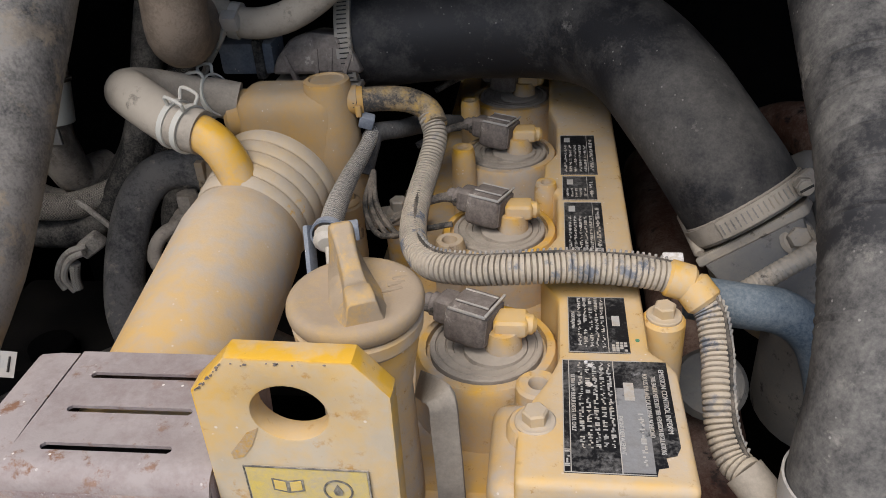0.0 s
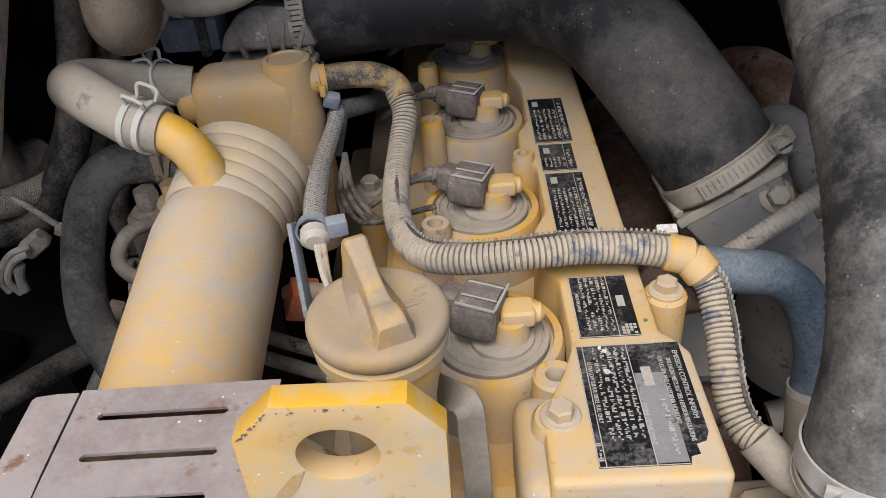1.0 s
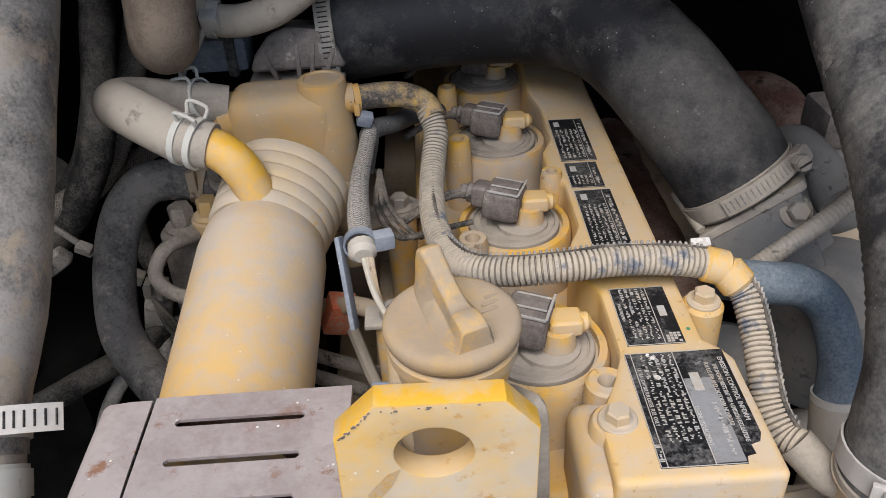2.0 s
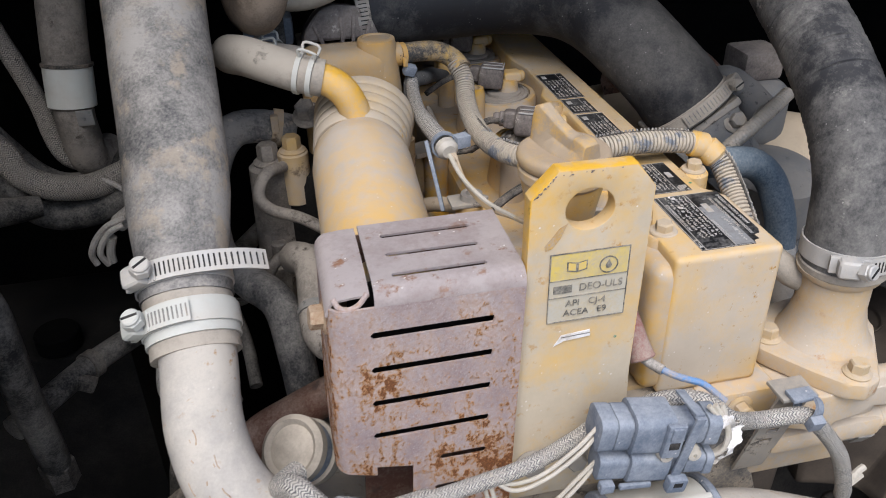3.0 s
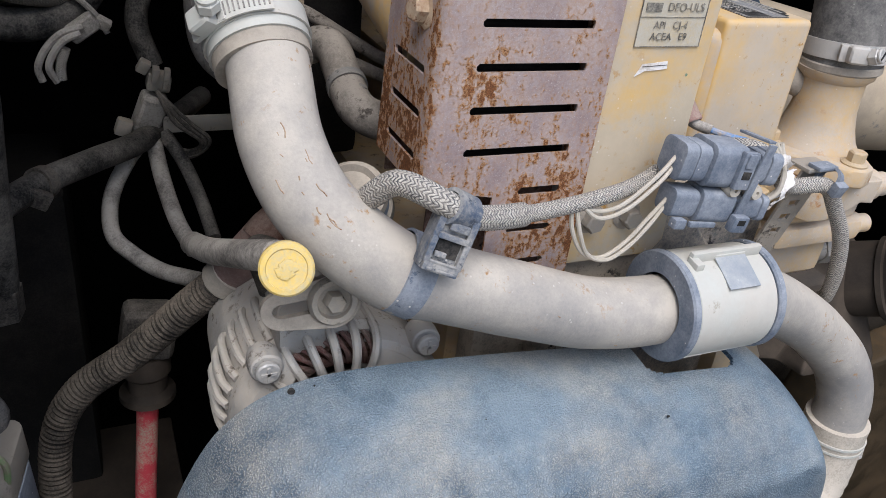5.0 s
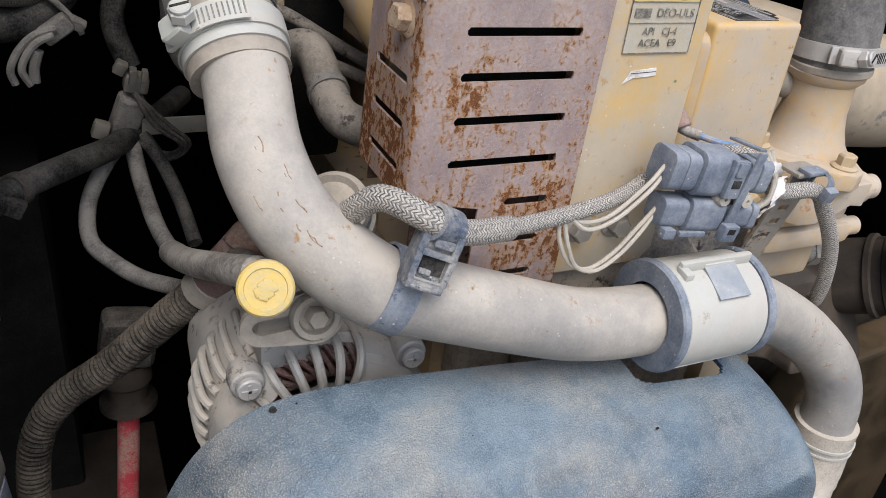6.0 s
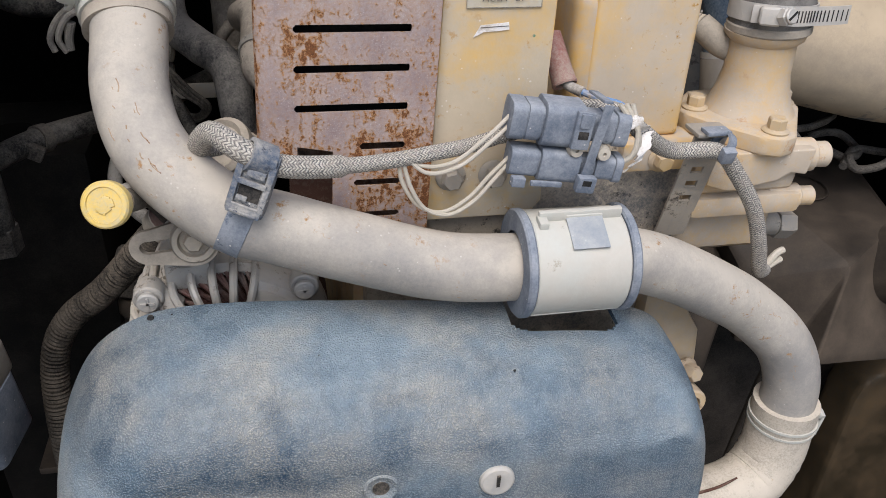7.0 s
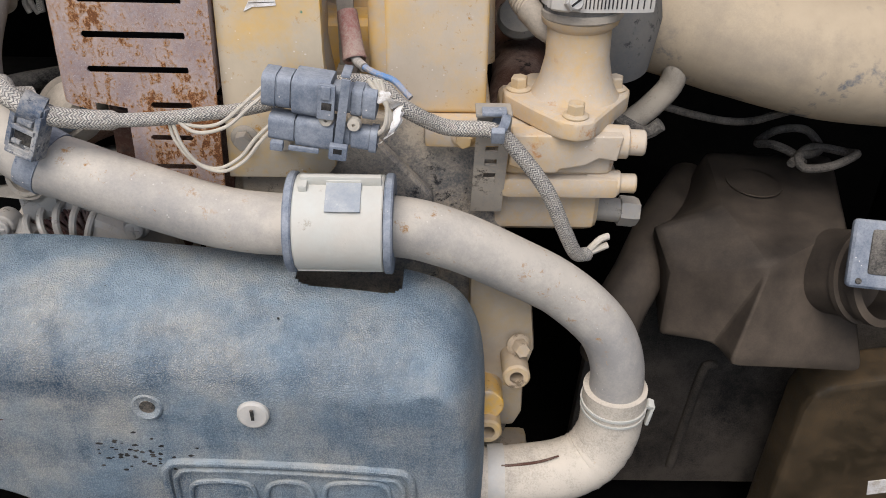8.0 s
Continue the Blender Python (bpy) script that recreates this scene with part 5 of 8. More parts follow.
part("spring_clip", join(lathe((0.2266, 0.258, 0.8600), (0.02, 0, 1), [(0.0262, 0), (0.0276, 0), (0.0276, 0.0022), (0.0262, 0.0022)], 36), lathe((0.2268, 0.258, 0.8535), (0.02, 0, 1), [(0.0262, 0), (0.0274, 0), (0.0274, 0.0018), (0.0262, 0.0018)], 36), obox(pose(0.2545, 0.250, 0.864, 20, 25), 0.006, 0.008, 0.006, 0.0015), obox(pose(0.2560, 0.250, 0.853, 0, 8), 0.003, 0.006, 0.022, 0.001)), CREAM, low)

worm_clamp(Vector((0.1300, 0.2395, 0.7870)), Vector((1, 0, 0)), 0.0264, 0.0140, (0, 0.3, -1), metal=STEEL, label="steel clamp with rust on the lower hose")

# ---- belt guard ----
guard = thing("belt_guard", (-0.07, 0.2, 0.7), "dusty blue-black moulded plastic belt guard with a grained surface", "belt guard")


def guard_shell():
    """A pillow-shaped cover: a flat front face that rolls back to a rounded outline."""
    rim = [(-0.322, 0.885), (-0.318, 0.920), (-0.306, 0.957), (-0.284, 0.992), (-0.250, 1.0115), (-0.200, 1.0145), (-0.120, 1.008), (-0.040, 0.999), (0.030, 0.992), (0.068, 0.984), (0.094, 0.970), (0.110, 0.942), (0.117, 0.905),
           (0.119, 0.860), (0.120, 0.780), (0.112, 0.690), (0.080, 0.640), (0.000, 0.625), (-0.090, 0.640), (-0.150, 0.690), (-0.185, 0.740), (-0.212, 0.786), (-0.235, 0.818), (-0.262, 0.832), (-0.292, 0.842), (-0.313, 0.858), (-0.322, 0.885)]
    loop, _ = spline([(x, 0, z) for x, z in rim], 0.0025)
    loop = loop[:-1]
    t = np.roll(loop, -1, 0) - np.roll(loop, 1, 0)
    t /= np.linalg.norm(t, axis=1)[:, None]
    inward = np.stack([t[:, 2], 0 * t[:, 0], -t[:, 0]], 1)
    for _ in range(38):
        inward = (np.roll(inward, 1, 0) + inward + np.roll(inward, -1, 0)) / 3
    inward /= np.linalg.norm(inward, axis=1)[:, None]
    roll = np.where((loop[:, 0] < -0.14) & (loop[:, 2] < 0.93), 0.024, np.where(loop[:, 0] > 0.085, 0.022, 0.058))
    for _ in range(190):
        roll = (np.roll(roll, 1) + roll + np.roll(roll, -1)) / 3
    bm = bmesh.new()
    rings = []
    for a in [0.36 * k / 24 for k in range(24)] + [0.36 + (math.pi / 2 - 0.36) * k / 20 for k in range(21)]:
        p = loop + inward * roll[:, None] * (1 - math.cos(a))
        p[:, 1] = 0.262 - 0.094 * math.sin(a)
        rings.append([bm.verts.new(v) for v in p])
    n = len(loop)
    for a, b in zip(rings, rings[1:]):
        for i in range(n):
            c = (a[i].co + b[(i + 1) % n].co) / 2
            near = max(0.0, 0.012 - min(c.x + 0.024, 0.054 - c.x)) if -0.024 < c.x < 0.054 else 1.0
            if near <= 0.012 and c.z > 0.9 and c.y > 0.232 + 0.012 - math.sqrt(0.000144 - near * near):
                continue
            bm.faces.new((a[i], a[(i + 1) % n], b[(i + 1) % n], b[i]))
    bmesh.ops.triangle_fill(bm, edges=[bm.edges.get((rings[-1][i], rings[-1][(i + 1) % n])) for i in range(n)], use_beauty=True)
    bmesh.ops.delete(bm, geom=[v for v in bm.verts if not v.link_faces], context="VERTS")
    bmesh.ops.recalc_face_normals(bm, faces=bm.faces)
    bmesh.ops.solidify(bm, geom=bm.faces[:], thickness=0.003)
    return bm


shell = part("shell", guard_shell(), GUARD, guard)
part("hole_boss", lathe((-0.119, 0.1705, 0.935), (0, -1, 0.1), [(0.0125, 0), (0.0105, 0.004), (0.0095, 0.0045), (0.0060, 0.0030), (0.0055, -0.004), (0, -0.004)], 28), GUARD, guard)
part("hole", rod((-0.119, 0.1690, 0.935), (-0.119, 0.1672, 0.935), 0.0052, 18, 0), WIRE_DARK, guard)
fast = part("fastener", lathe((-0.0465, 0.1685, 0.930), (0, -1, 0.1), [(0.0115, 0), (0.0110, 0.003), (0.0095, 0.0042), (0, 0.0045)], 28), STEEL, guard, "pale round quarter-turn fastener")
part("fastener_slot", obox(pose(-0.0465, 0.1640, 0.9305, 6), 0.0022, 0.0012, 0.0130, 0), WIRE_DARK, fast)
frame_line = [(-0.118, 0.800), (-0.118, 0.866), (-0.113, 0.877), (-0.102, 0.881), (-0.03, 0.879), (0.048, 0.873), (0.058, 0.868), (0.062, 0.856), (0.062, 0.790)]
part("panel_rib", tube([(x, 0.1672, z) for x, z in frame_line], 0.0034, 10, 0.004), GUARD, guard)
part("panel_rib", tube([(x * 0.93 - 0.002, 0.1675, z - 0.0085) for x, z in frame_line], 0.0022, 10, 0.004), GUARD, guard)
for x0, x1 in ((-0.102, -0.055), (-0.046, -0.012), (-0.003, 0.045)):
    part("panel_pocket", tube([(x0, 0.1672, 0.81), (x0, 0.1672, 0.848), (x0 + 0.008, 0.1672, 0.860), (x1 - 0.008, 0.1672, 0.860), (x1, 0.1672, 0.848), (x1, 0.1672, 0.81)], 0.0022, 8, 0.004), GUARD, guard)
for i in range(46):
    u = random.random()
    x, z = -0.158 + 0.042 * u + random.gauss(0, 0.012), 0.893 - 0.010 * u + random.gauss(0, 0.008)
    r0 = random.uniform(0.0006, 0.0017)
    ring = [(r0 * random.uniform(0.7, 2.0) * math.cos(k * 0.9), r0 * random.uniform(0.4, 1.0) * math.sin(k * 0.9)) for k in range(7)]
    part("worn_flake", prism(ring, pose(x, 0.1683, z, 90), 0.0006, 0), SLOT, guard)
for x, a, big in ((-0.249, 4, 0.0016), (-0.236, 4, 0.0009), (-0.212, 9, 0.0007), (-0.178, 10, 0.0009), (-0.176, 17, 0.0008), (-0.150, 30, 0.0006), (-0.03, 40, 0.0006)):
    a = radians(a)
    zt = 1.0135 - 0.08 * max(0, x + 0.19)
    part("drip_spot", lathe((x, 0.262 - 0.094 * math.sin(a), zt - 0.058 * (1 - math.cos(a))), (0, -math.sin(a), math.cos(a)), [(0, 0.0006), (big, 0.0005), (big * 1.4, -0.001)], 10), SLOT, guard)
part("rust_spot", lathe((-0.225, 0.1695, 0.93), (0, -1, 0.1), [(0, 0.0008), (0.010, 0.0006), (0.014, -0.001)], 18), RUSTY, guard)

# ---- alternator ----
alt = thing("alternator", (-0.205, 0.34, 0.90), "dusty cast aluminium alternator with copper windings behind its vents", "alternator")
AC = Vector((-0.205, 0.2945, 0.9465))
part("body", lathe(AC + Vector((0, 0.011, 0)), (0, 1, 0), [(0.060, 0.002), (0.064, 0), (0.0685, 0.004), (0.069, 0.06), (0.066, 0.11), (0.050, 0.125), (0, 0.125)], 48), ALU, alt)
part("winding", lathe(AC + Vector((0, 0.012, 0)), (0, 1, 0), [(0.034, 0.004), (0.050, 0.0), (0.056, 0.004), (0.058, 0.014), (0.034, 0.016)], 48), RUSTY, alt, "dark winding core")
for k in range(26):
    a = radians(62 + k * 3.2)
    d, s = Vector((math.cos(a), 0, math.sin(a))), Vector((-math.sin(a), 0, math.cos(a)))
    lean = 0.009 if k % 2 else 0.015
    part("winding_turn", tube([AC + d * 0.041 + Vector((0, 0.010, 0)), AC + d * 0.051 + s * lean * 0.4 + Vector((0, 0.0050, 0)), AC + d * 0.0590 + s * lean + Vector((0, 0.0090, 0)), AC + d * 0.0620 + s * lean * 1.5 + Vector((0, 0.0200, 0)), AC + d * 0.0600 + s * lean * 1.7 + Vector((0, 0.0280, 0))], 0.0015, 8, 0.004), COPPER, alt)
part("front_ring", lathe(AC + Vector((0, 0.002, 0)), (0, -1, 0), [(0.058, -0.018), (0.070, -0.016), (0.0705, -0.006), (0.066, 0.004), (0.061, 0.006), (0.059, 0.0)], 50, 300, 134), ALU, alt)
part("hub_plate", lathe(AC, (0, -1, 0), [(0, 0.010), (0.024, 0.010), (0.034, 0.006), (0.038, 0.0), (0.036, -0.008), (0, -0.008)], 40), ALU, alt)
for k in range(6):
    a = radians(74 + k * 12)
    d = Vector((math.cos(a), 0, math.sin(a)))
    part("vent_fin", tube([AC + d * 0.037 + Vector((0, -0.004, 0)), AC + d * 0.049 + Vector((0, -0.0075, 0)), AC + d * 0.0610 + Vector((0, -0.0050, 0)), AC + d * 0.0675 + Vector((0, 0.0030, 0)), AC + d * 0.0690 + Vector((0, 0.0150, 0)), AC + d * 0.0680 + Vector((0, 0.0300, 0))], 0.0029, 8, 0.003), ALU, alt)
part("cover_left", lathe(AC, (0, -1, 0), [(0.034, 0.004), (0.048, 0.007), (0.060, 0.004), (0.0695, -0.008), (0.0695, -0.014), (0.034, -0.014)], 30, 188, 134), ALU, alt)
part("cover_right", lathe(AC, (0, -1, 0), [(0.034, 0.004), (0.048, 0.007), (0.060, 0.004), (0.0695, -0.008), (0.0695, -0.014), (0.034, -0.014)], 20, 104, -30), ALU, alt)
for k in range(16):
    a = radians(100 + k * 9)
    d = Vector((math.cos(a), 0, math.sin(a)))
    part("side_fin", tube([AC + d * 0.0685 + Vector((0, 0.024, 0)), AC + d * 0.0725 + Vector((0, 0.034, 0)), AC + d * 0.0725 + Vector((0, 0.060, 0)), AC + d * 0.0685 + Vector((0, 0.070, 0))], 0.0028, 8, 0.004), ALU, alt)
for k, c in ((0, Vector((-0.255, 0.2875, 1.0040))), (1, Vector((-0.1545, 0.2915, 1.0015)))):
    ear = part("bolt_ear", lathe(c, (0, 1, 0), [(0, 0), (0.0088, 0), (0.0098, 0.0012), (0.0104, 0.010), (0.0090, 0.016), (0, 0.016)], 24), ALU, alt)
    toward = (AC - c)
    toward.y = 0
    part("ear_web", rod(c + Vector((0, 0.0110, 0)), c + toward.normalized() * 0.022 + Vector((0, 0.0100, 0)), 0.0085, 18, 0.002, 0.0105), ALU, ear)
    part("screw", join(rod(c, c + Vector((0, -0.0045, 0)), 0.0072, 20, 0.001), obox(pose(*(c + Vector((0, -0.0048, 0)))), 0.009, 0.001, 0.0018, 0), obox(pose(*(c + Vector((0, -0.0048, 0)))), 0.0018, 0.001, 0.009, 0)), STEEL, ear)
part("mount_lug", join(rod((-0.232, 0.302, 1.030), (-0.232, 0.330, 1.030), 0.014), box(-0.245, -0.215, 0.302, 0.33, 1.0, 1.03, 0.004)), ALU, alt)
part("side_label", lathe(AC + Vector((0, 0.045, 0)), (0, 1, 0), [(0.0684, 0), (0.0690, 0.001), (0.0690, 0.03), (0.0684, 0.031)], 16, 40, 140), RUSTY, alt, "rusted brown band")
link = thing("adjuster_link", (-0.235, 0.28, 1.035), "beige slotted steel adjuster link with a bolt", "bracket")
LM = pose(-0.232, 0.2855, 1.0485, 78, 0, -6)
bm = bmesh.new()
oo = [(-0.0155 + 0.0118 * math.cos(a), -0.003 + 0.0110 * math.sin(a)) for a in np.linspace(math.pi / 2, 3 * math.pi / 2, 12)] + [(0.012 + 0.016 * math.cos(a), 0.001 + 0.016 * math.sin(a)) for a in np.linspace(-math.pi / 2, math.pi / 2, 14)]
ii = [(-0.0155 + 0.0055 * math.cos(a), -0.003 + 0.0042 * math.sin(a)) for a in np.linspace(math.pi / 2, 3 * math.pi / 2, 10)] + [(-0.001 + 0.004 * math.cos(a), -0.001 + 0.0042 * math.sin(a)) for a in np.linspace(-math.pi / 2, math.pi / 2, 10)]
vo, vh = [bm.verts.new((x, y, 0)) for x, y in oo], [bm.verts.new((x, y, 0)) for x, y in ii]
bmesh.ops.triangle_fill(bm, edges=[bm.edges.new((v[i], v[(i + 1) % len(v)])) for v in (vo, vh) for i in range(len(v))], use_beauty=True)
r = bmesh.ops.extrude_face_region(bm, geom=bm.faces[:])
bmesh.ops.translate(bm, verts=[v for v in r["geom"] if isinstance(v, bmesh.types.BMVert)], vec=(0, 0, 0.005))
bm.transform(LM)
part("link", bm, RUBBER_BEIGE, link)
part("washer", lathe((-0.220, 0.2825, 1.0505), (0, -1, 0.2), [(0.0085, 0), (0.0145, 0), (0.0145, 0.004), (0.0130, 0.0065), (0.0100, 0.0060), (0.0090, 0.0020)], 28), BARE, link)
part("bolt", hexhead((-0.220, 0.2815, 1.0510), (0, -1, 0.2), 0.0125, 0.009, False), BARE, link)

# ---- dipstick ----
dip = thing("dipstick", (-0.257, 0.29, 1.08), "engine oil dipstick with a round bright yellow cap", "dipstick")
CD = Vector((-0.18, -0.90, 0.40)).normalized()
CP = Vector((-0.257, 0.236, 1.102))
dcap = part("cap", lathe(CP - CD * 0.006, CD, [(0, 0), (0.0122, 0), (0.0130, 0.0010), (0.0130, 0.0062), (0.0120, 0.0074), (0.0098, 0.0076), (0.0094, 0.0068), (0, 0.0068)], 40), YCAP, dip, "yellow embossed plastic cap")
part("emboss", join(obox(aim(CP + CD * 0.0012, CD, 20), 0.0105, 0.0045, 0.0010, 0.0004), obox(aim(CP + CD * 0.0012, CD, 75), 0.0100, 0.0040, 0.0012, 0.0004), obox(aim(CP + CD * 0.0012, CD, 130), 0.0085, 0.0035, 0.0010, 0.0004)), YCAP, dcap)
part("collar", rod(CP - CD * 0.020, CP - CD * 0.005, 0.0088), CAST, dip)
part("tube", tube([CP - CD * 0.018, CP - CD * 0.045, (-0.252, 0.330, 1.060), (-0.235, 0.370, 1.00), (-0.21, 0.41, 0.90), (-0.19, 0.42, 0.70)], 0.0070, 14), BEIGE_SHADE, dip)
part("side_tube", tube([(-0.252, 0.275, 1.086), (-0.262, 0.335, 1.055), (-0.270, 0.400, 1.022), (-0.2737, 0.452, 0.999)], 0.0088, 14, 0.004), WIRE_DUSTY, dip)

# ---- plug connectors and braided cables ----
pair = thing("plug_connectors", (0.005, 0.25, 1.118), "pair of blue-grey sealed plug connectors tied together", "connector")


D1 = Vector((0.99, -0.06, -0.125)).normalized()
def sealed_plug(name, p, size, sections):
    """A plug whose stepped sections are pieces under its largest one."""
    s, made, main = 0.0, [], max(range(len(sections)), key=lambda i: sections[i][0])
    for ln, sz in sections:
        w, h = size * sz, size * sz
        made.append(prism(rounded(w, h, h * 0.24), aim(p, D1) @ Matrix.Translation((0, 0, s)), ln, 0.0009, 2))
        s += ln
    body = part(name, made[main], BLUEPL, pair)
    for i, b in enumerate(made):
        if i != main:
            part("collar", b, BLUEPL, body)
    return body


up1 = sealed_plug("upper_plug", (-0.0325, 0.2540, 1.1355), 0.0262, ((0.0090, 0.86), (0.0008, 0.80), (0.0088, 0.84), (0.0012, 0.76), (0.0240, 1.0), (0.0130, 0.66), (0.0070, 0.72), (0.0008, 0.68), (0.0085, 0.78)))
up2 = sealed_plug("lower_plug", (-0.0310, 0.2520, 1.1100), 0.0205, ((0.0170, 0.84), (0.0012, 0.75), (0.0245, 1.0), (0.0100, 0.62), (0.0012, 0.55), (0.0120, 0.70), (0.0050, 0.80)))
part("latch", join(obox(pose(0.0085, 0.2375, 1.1310, 0, 7), 0.0110, 0.0040, 0.0230, 0.001), obox(pose(0.0088, 0.2352, 1.1375, 0, 7), 0.0060, 0.0020, 0.0085, 0.0006)), BLUEPL, up1)
part("latch_hole", obox(pose(0.0086, 0.2354, 1.1285, 0, 7), 0.0062, 0.0006, 0.0048, 0.0002), SLOT, up1)
part("latch", join(obox(pose(-0.0265, 0.2420, 1.0985, 0, 7), 0.0085, 0.0060, 0.0060, 0.001), obox(pose(-0.0090, 0.2410, 1.0962, 0, 7), 0.0200, 0.0030, 0.0034, 0.001)), BLUEPL, up2)
for x, z in ((0.0071, 1.1172), (0.0247, 1.1140)):
    part("stud", lathe((x, 0.2455, z), (0, -1, 0.1), [(0, 0), (0.0046, 0), (0.0050, 0.0040), (0.0040, 0.0072), (0.0012, 0.0076), (0.0010, 0.0055), (0, 0.0055)], 14), WIRE, pair)
part("tie", join(obox(pose(0.0180, 0.2370, 1.1230, 4, 10), 0.0058, 0.0018, 0.0480, 0.0006), obox(pose(0.0140, 0.2362, 1.0970, 4, 8), 0.0120, 0.0060, 0.0105, 0.0015), obox(pose(0.0215, 0.248, 1.1470, 85, 10), 0.0058, 0.0018, 0.024, 0.0006)), BLUEPL, pair)
part("tie_hole", obox(pose(0.0140, 0.2331, 1.0985, 4, 8), 0.0056, 0.0006, 0.0036, 0.0002), SLOT, pair)
wires = thing("plug_wires", (-0.06, 0.245, 1.11), "slack cream wires from the braided cable to the plugs", "wires")
for pts in (((-0.094, 0.249, 1.118), (-0.083, 0.248, 1.109), (-0.064, 0.249, 1.110), (-0.044, 0.249, 1.126), (-0.031, 0.252, 1.137)),
            ((-0.094, 0.248, 1.116), (-0.080, 0.246, 1.105), (-0.060, 0.248, 1.108), (-0.042, 0.248, 1.123), (-0.031, 0.252, 1.131)),
            ((-0.097, 0.249, 1.111), (-0.0945, 0.248, 1.098), (-0.085, 0.248, 1.083), (-0.070, 0.249, 1.077), (-0.054, 0.250, 1.085), (-0.042, 0.250, 1.099), (-0.030, 0.252, 1.110)),
            ((-0.094, 0.248, 1.110), (-0.090, 0.246, 1.096), (-0.081, 0.247, 1.081), (-0.066, 0.248, 1.0755), (-0.051, 0.249, 1.083), (-0.040, 0.249, 1.096), (-0.030, 0.252, 1.106))):
    part("wire", tube(pts, 0.0013, 8, 0.003), WIRE, wires)
for pts, w in (([(0.0385, 0.2450, 1.1345), (0.0440, 0.2425, 1.1320), (0.0490, 0.2440, 1.1270), (0.0530, 0.2470, 1.1250)], 0.0052), ([(0.0530, 0.2450, 1.1245), (0.0515, 0.2415, 1.1170), (0.0490, 0.2405, 1.1100), (0.0440, 0.2420, 1.1030), (0.0395, 0.2440, 1.0995)], 0.0050), ([(0.0545, 0.2490, 1.1190), (0.0530, 0.2450, 1.1130), (0.0490, 0.2440, 1.1070)], 0.0034)):
    line, _ = spline(pts, 0.0012)
    tape, rows = bmesh.new(), []
    for n, c in enumerate(line):
        ww = w * (0.75 + 0.5 * noise.noise(Vector(c) * 420)) * (0.45 if n in (0, len(line) - 1) else 1)
        side = Vector((0.75, -0.15 + 0.8 * noise.noise(Vector(c) * 260), 0.55)).normalized() * ww
        rows.append([tape.verts.new(Vector(c) + v) for v in (-side, side, side + Vector((0, 0.0006, 0)), -side + Vector((0, 0.0006, 0)))])
    for p, r in zip(rows, rows[1:]):
        for k in range(4):
            tape.faces.new((p[k], p[(k + 1) % 4], r[(k + 1) % 4], r[k]))
    tape.faces.new(rows[0]), tape.faces.new(rows[-1])
    part("torn_tape", tape, WHITEPAPER, wires, "torn white tape")
for k in range(3):
    part("wire", tube([(0.036, 0.245, 1.104), (0.044 + 0.002 * k, 0.241 + 0.002 * k, 1.112), (0.046, 0.243, 1.126), (0.042 - 0.004 * k, 0.248, 1.142)], 0.0016, 8, 0.003), WIRE, wires)

cable = thing("braided_cable", (-0.1, 0.25, 1.12), "grey braided cable sleeve strapped along the coolant pipe", "cable")
part("sleeve", tube([(-0.1983, 0.2800, 1.1147), (-0.2080, 0.2660, 1.1200), (-0.1992, 0.2504, 1.1345), (-0.1842, 0.2315, 1.1323), (-0.1643, 0.2341, 1.1205), (-0.1318, 0.2431, 1.1140), (-0.0994, 0.2490, 1.1132), (-0.0742, 0.2520, 1.1154), (-0.0523, 0.2600, 1.1150), (-0.0247, 0.2690, 1.1185),
                     (0.0155, 0.2690, 1.1312), (0.0400, 0.2620, 1.1315), (0.0560, 0.2560, 1.1195), (0.0833, 0.2680, 1.1010), (0.1165, 0.2665, 1.0990), (0.1359, 0.2680, 1.0804), (0.1569, 0.2690, 1.0512), (0.1724, 0.2735, 1.0173), (0.1849, 0.2827, 0.9905), (0.1959, 0.2922, 0.9832)], 0.0068, 14, 0.004,
                    shape=lambda s: 0.0066 if s < 0.128 else 0.0047 if s < 0.23 else 0.0056), BRAID, cable)
for k in range(2):
    part("end_wire", tube([(0.194, 0.292, 0.983), (0.205, 0.295, 0.987 + 0.008 * k), (0.212, 0.297, 0.989 + 0.008 * k)], 0.0028, 8, 0.003), WIRE, cable)
boot = thing("sender_boot", (0.03, 0.31, 1.15), "faded red rubber boot on a sender with a blue wire", "sender")
BD = Vector((0.0199, 0.3041, 1.1348)) - Vector((0.0138, 0.3250, 1.1610))
part("boot", lathe((0.0138, 0.3250, 1.1610), BD, [(0, 0), (0.0072, 0), (0.0074, 0.012), (0.0076, 0.024), (0.0082, 0.0325), (0.0086, 0.0340), (0.0080, 0.0350), (0.0062, 0.0340), (0.0058, 0.0250), (0, 0.0250)], 28), REDBOOT, boot)
part("stem", tube([(0.0185, 0.3080, 1.1385), (0.0215, 0.3010, 1.1350), (0.0279, 0.2913, 1.1335)], 0.0034, 12, 0.002), WIRE_DUSTY, boot)
part("wire", tube([(0.0265, 0.2930, 1.1340), (0.0340, 0.2860, 1.1325), (0.0420, 0.2815, 1.1310), (0.0490, 0.2775, 1.1295), (0.0600, 0.2690, 1.1210)], 0.0022, 10, 0.003), BLUETIE, boot, "blue taped wire")
stay = thing("cable_stay", (0.114, 0.29, 1.06), "grey perforated steel stay for the cable", "bracket")
